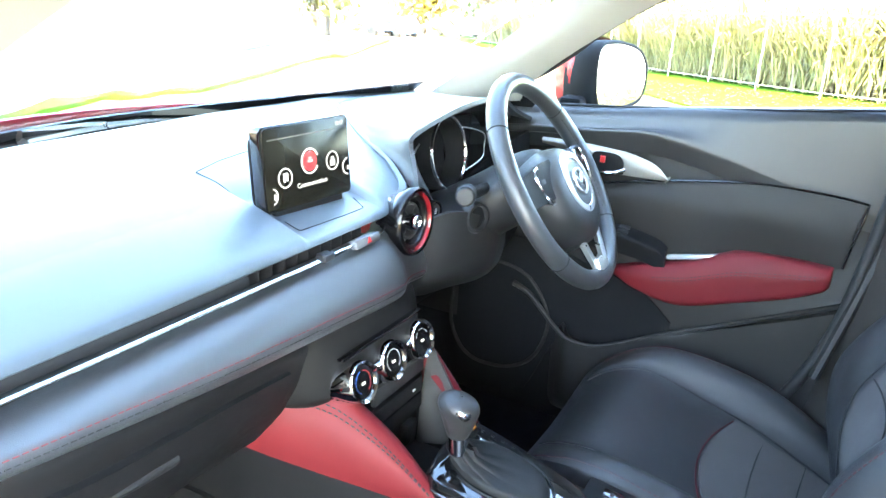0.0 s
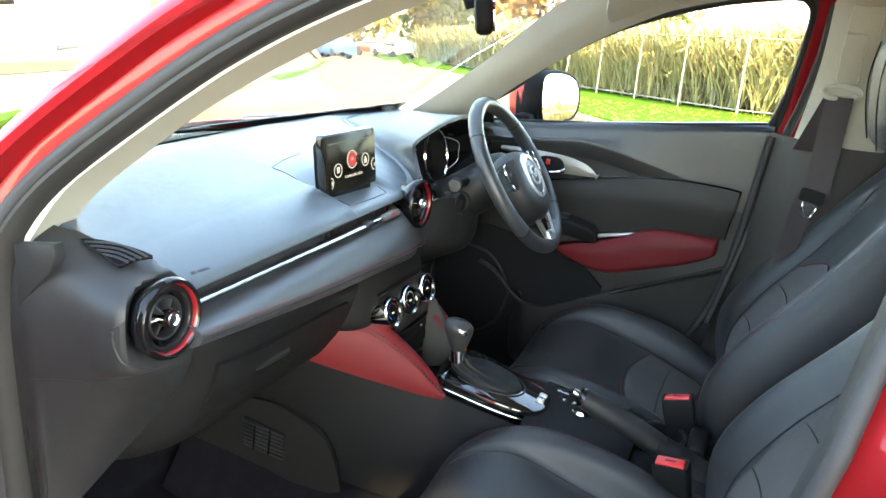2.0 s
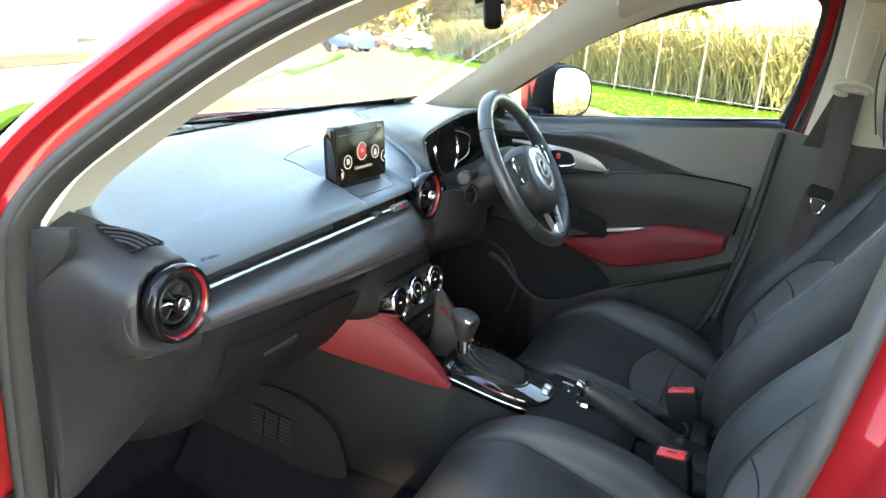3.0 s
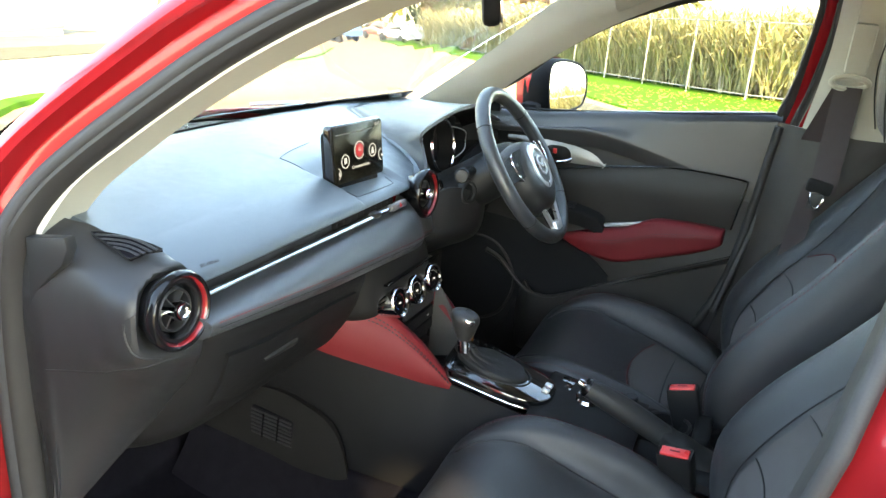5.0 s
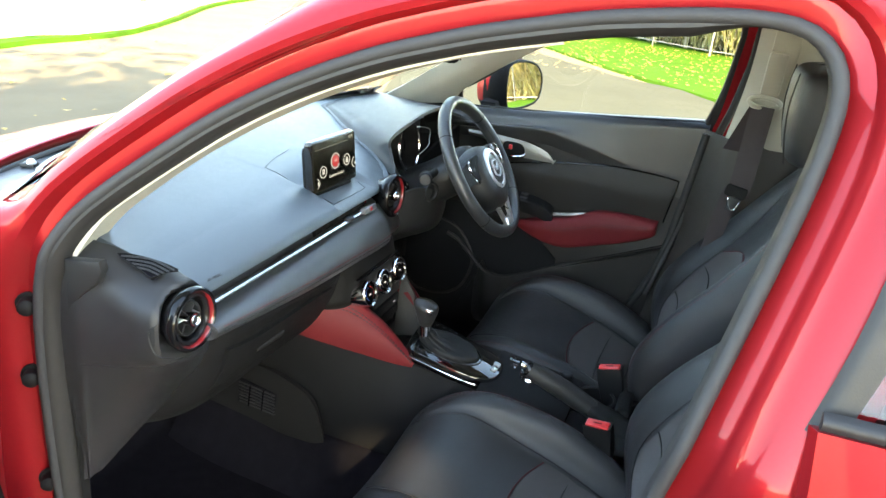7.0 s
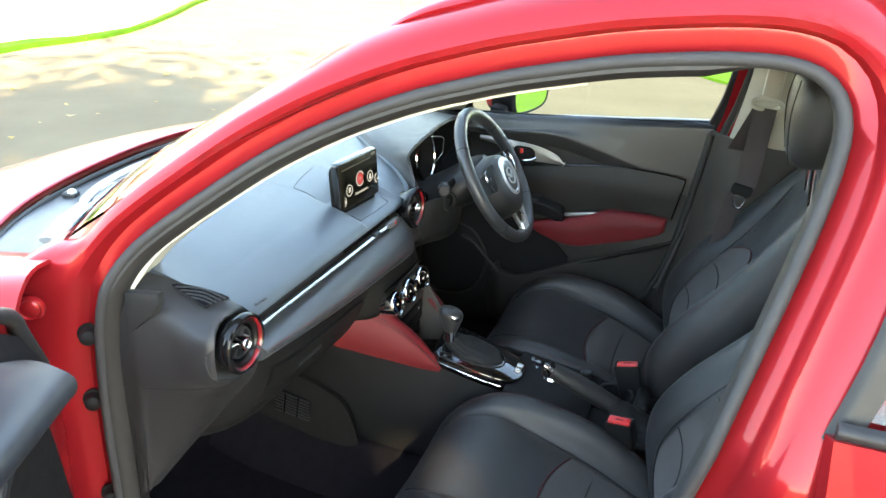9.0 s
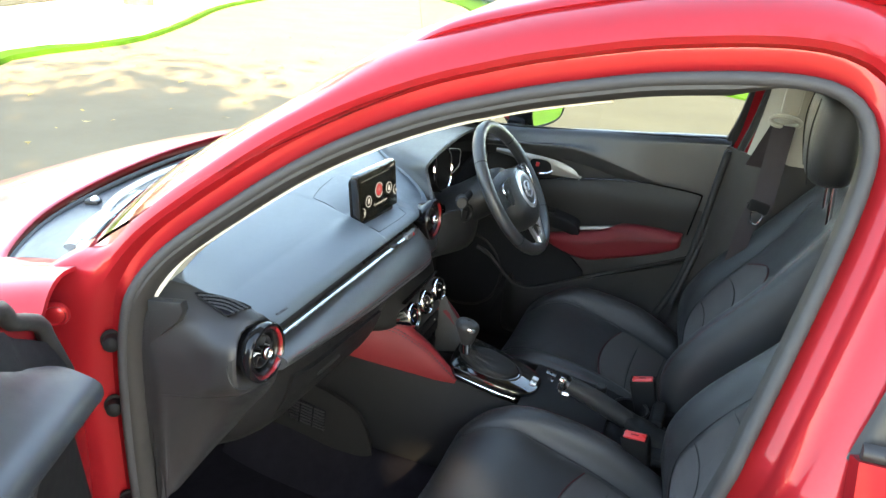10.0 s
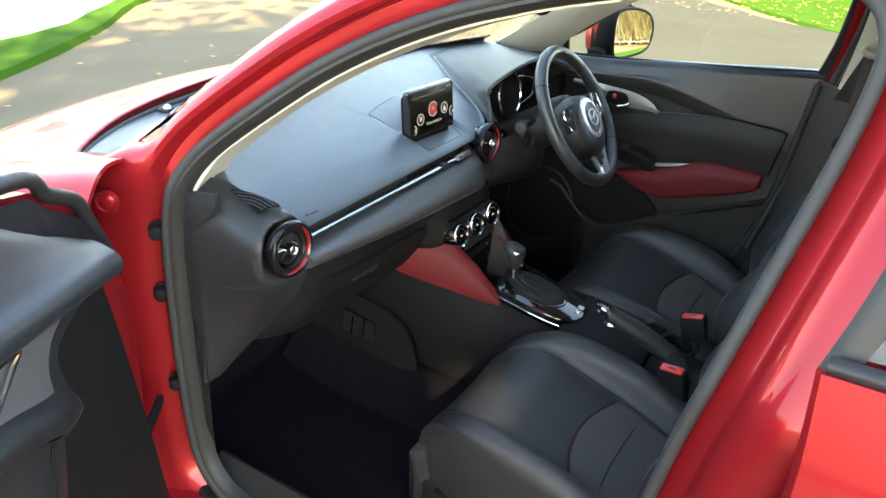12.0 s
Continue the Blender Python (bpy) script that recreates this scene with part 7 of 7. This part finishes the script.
blades("reed_bank", (0.6, 4.5, 1.0), 60000, 1.25, 0.95, REED, "dense bank of yellow-green reeds behind the fence", "reeds", 0.026)
blades("reed_plumes", (0.5, 3.0, 1.6), 260, 0.9, 0.6, PLUME, "pale feathery reed plumes", "reeds", 0.07, 5)


def tree(at, height, crown, centre, count, leaf, material, label, seed, bark=BARK, limbs=7, trunk=0.16, group="trees"):
    rng = np.random.default_rng(seed)
    x, y = at
    z = gz(x, y)
    t = thing("tree", (x, y, z), label, "tree", group)
    c = Vector((x + centre[0], y + centre[1], z + height))
    bm = tube(curve([(x, y, z - 0.1), (x + 0.05, y, z + height * 0.35), (x + centre[0] * 0.5, y + centre[1] * 0.5, z + height * 0.7), tuple(c)], 4), trunk, 9, taper=lambda k: 1.25 - 0.95 * k)
    ends = []
    for i in range(limbs):
        d = Vector(rng.normal(size=3)).normalized()
        d.z = abs(d.z) * 0.8 - 0.1
        e = c + Vector((d.x * crown[0], d.y * crown[1], d.z * crown[2])) * 0.75
        s = Vector((x, y, z)).lerp(c, 0.45 + 0.4 * rng.random())
        tube(curve([tuple(s), tuple(s.lerp(e, 0.5) + Vector((0, 0, 0.12 * height * 0.3))), tuple(e)], 3), trunk * 0.35, 6, bm=bm, taper=lambda k: 1.1 - 0.85 * k)
        ends.append(e)
    part("trunk", bm, bark, t, "tapered brown trunk and limbs")
    clumps = [c + Vector((q[0] * crown[0], q[1] * crown[1], q[2] * crown[2])) for q in rng.normal(size=(26, 3)) * 0.42] + ends
    verts, faces = [], []
    for i in range(count):
        m = clumps[int(rng.integers(len(clumps)))]
        p = np.array(m) + rng.normal(size=3) * 0.20 * np.array(crown)
        u = rng.normal(size=3)
        u /= np.linalg.norm(u)
        w = np.cross(u, rng.normal(size=3))
        w /= np.linalg.norm(w)
        s = leaf * (0.6 + 0.8 * rng.random())
        n = len(verts)
        verts += [tuple(p - u * s), tuple(p + w * s * 0.45), tuple(p + u * s), tuple(p - w * s * 0.45)]
        faces.append((n, n + 1, n + 2, n + 3))
    data = bpy.data.meshes.new("crown")
    data.from_pydata(verts, [], faces)
    data.materials.append(material)
    ob = new("crown", data)
    HOME[ob] = Vector((0, 0, 0))
    ob.parent, ob.matrix_parent_inverse = t, Matrix.Translation(-HOME[t])
    return t


# the trees that shade the car
tree((-6.4, -6.0), 7.2, (3.4, 3.4, 3.4), (-0.6, 1.4), 7600, 0.17, GREENLEAF, "broad green tree shading the parked car", 1, trunk=0.25)
tree((-6.2, -1.6), 8.6, (3.6, 3.2, 2.6), (0.4, -0.4), 420, 0.18, GREENLEAF, "tall thin-leaved tree beside the road", 2, trunk=0.2)
# trees ahead
for at, h, cr, n, lf, mat, lab, sd in (((40, 29.5), 4.2, (3.5, 3.5, 3.2), 2600, 0.30, GREENLEAF, "dark green tree beside the far parking", 11), ((36, 27.5), 3.0, (2.6, 2.6, 2.2), 1600, 0.28, OLIVELEAF, "olive green tree with a bare trunk", 12),
                                       ((58, 26.5), 4.6, (2.6, 2.6, 4.0), 2200, 0.34, GREENLEAF, "tall dark green conifer-like tree", 13), ((55, 24), 4.2, (2.4, 2.4, 3.2), 2000, 0.30, RUSTLEAF, "orange autumn tree beyond the fence", 14),
                                       ((50, 21), 4.4, (2.8, 2.8, 3.4), 2000, 0.30, GOLDLEAF, "yellow autumn tree behind the fence", 15), ((46, 16.5), 4.8, (3.4, 3.4, 3.4), 2400, 0.30, OLIVELEAF, "green and gold tree behind the fence", 16),
                                       ((40, 11.5), 5.0, (3.2, 3.2, 3.6), 2400, 0.28, RUSTLEAF, "rust coloured autumn tree behind the fence", 17), ((36, 6.5), 4.4, (3.0, 3.0, 3.2), 2200, 0.28, OLIVELEAF, "pale green tree behind the reeds", 18),
                                       ((70, 40), 3.5, (4, 4, 2.5), 1600, 0.4, GOLDLEAF, "distant golden tree across the park", 19)):
    tree(at, h, cr, (0.2, 0.1), n, lf, mat, lab, sd)
PALEBARK = paint("mottled_pale_bark", (0.11, 0.088, 0.05), 0.9, grain=1.0, size=25, spread=0.6, patch=2.5)
tree((12.9, 12.45), 6.6, (2.8, 2.8, 1.8), (-0.5, 0.3), 1500, 0.16, GOLDLEAF, "pale-barked tree with yellow leaves beyond the road", 21, bark=PALEBARK, trunk=0.27)
tree((22.0, 17.9), 6.6, (3.0, 3.0, 2.2), (0.3, 0.2), 1500, 0.18, GOLDLEAF, "pale-barked tree with thin yellow leaves by the far road", 22, bark=PALEBARK, trunk=0.25)


# pale building and wall beyond the footpath
bld = thing("building", (6, 19, gz(6, 19)), "long low white rendered building with a grey roof", "building")
B0 = pose(7.0, 20.5, gz(7, 20.5) + 0.0, 0, 0, 20)
part("wall", block((22, 5, 3.4), B0 @ pose(0, 0, 1.2), 0.02), RENDER, bld, "white rendered wall")
part("plinth", block((22.1, 5.1, 0.45), B0 @ pose(0, 0, 0.0), 0.02), ROOFING, bld, "grey base course")
part("roof", plate([(-11.4, -3.0), (11.4, -3.0), (11.4, 3.0), (-11.4, 3.0)], B0 @ pose(0, 0, 3.0), 0.25, 0.03), ROOFING, bld)
for i in range(5):
    w = part("window", block((1.5, 0.08, 1.2), B0 @ pose(-8 + 4 * i, -2.52, 1.6), 0.01), GLOSS, bld)
    part("window_frame", block((1.6, 0.06, 0.06), B0 @ pose(-8 + 4 * i, -2.55, 0.98), 0.01), RENDER, w)


def far_car(at, turn, colour, label):
    x, y = at
    c = thing("parked_car", (x, y, gz(x, y)), label, "car", "parked cars")
    m = pose(x, y, gz(x, y), 0, 0, turn)
    side = [(-2.1, 0.35), (-2.15, 0.75), (-1.9, 0.95), (-1.5, 1.4), (0.3, 1.45), (1.0, 0.98), (1.9, 0.88), (2.15, 0.7), (2.1, 0.35)]
    part("body", plate(side, m @ pose(0, 0, 0, 90, 0, 0), 1.7, 0.08), paint("far_car_paint", colour, 0.3, coat=0.8), c)
    part("side_window", plate([(-1.45, 0.98), (-1.25, 1.33), (0.22, 1.36), (0.75, 1.0)], m @ pose(0, 0, 0, 90, 0, 0), 1.73, 0.01), GLOSS, c)
    for wx_ in (-1.35, 1.35):
        for wy_ in (-0.78, 0.78):
            part("wheel", lathe([(0.18, 0.1), (0.30, 0.1), (0.32, 0.0), (0.30, -0.1), (0.18, -0.1)], m @ Vector((wx_, wy_, 0.32)), m.to_3x3() @ Vector((0, 1, 0)), 18), RUBBER, c)


far_car((48, 29.5), 70, (0.05, 0.10, 0.25), "dark blue car parked in the distance")
far_car((50.5, 31.5), 70, (0.5, 0.5, 0.5), "silver car parked in the distance")
far_car((58, 31), 60, (0.35, 0.06, 0.04), "red car parked in the distance")
far_car((55, 27.8), 60, (0.6, 0.6, 0.6), "pale car parked in the distance")

# leaf litter
rng = np.random.default_rng(9)
verts, faces = [], []
for _ in range(1100):
    if rng.random() < 0.86:
        x, y = 11 + 8 * rng.random(), -2 + 6 * rng.random()
    else:
        x, y = 1 + 10 * rng.random(), 2 + 6 * rng.random()
    a, s = rng.random() * 6.28, 0.018 + 0.026 * rng.random()
    n, z = len(verts), gz(x, y) + (0.075 if x > 11 else 0.012)
    verts += [(x + s * math.cos(a + k * 1.57) * (1 if k % 2 else 0.6), y + s * math.sin(a + k * 1.57), z + 0.02 * rng.random()) for k in range(4)]
    faces.append((n, n + 1, n + 2, n + 3))
data = bpy.data.meshes.new("fallen_leaves")
data.from_pydata(verts, [], faces)
data.materials.append(LITTER)
tagged(new("fallen_leaves", data), "scattered brown fallen leaves", "leaves", kind="stuff")
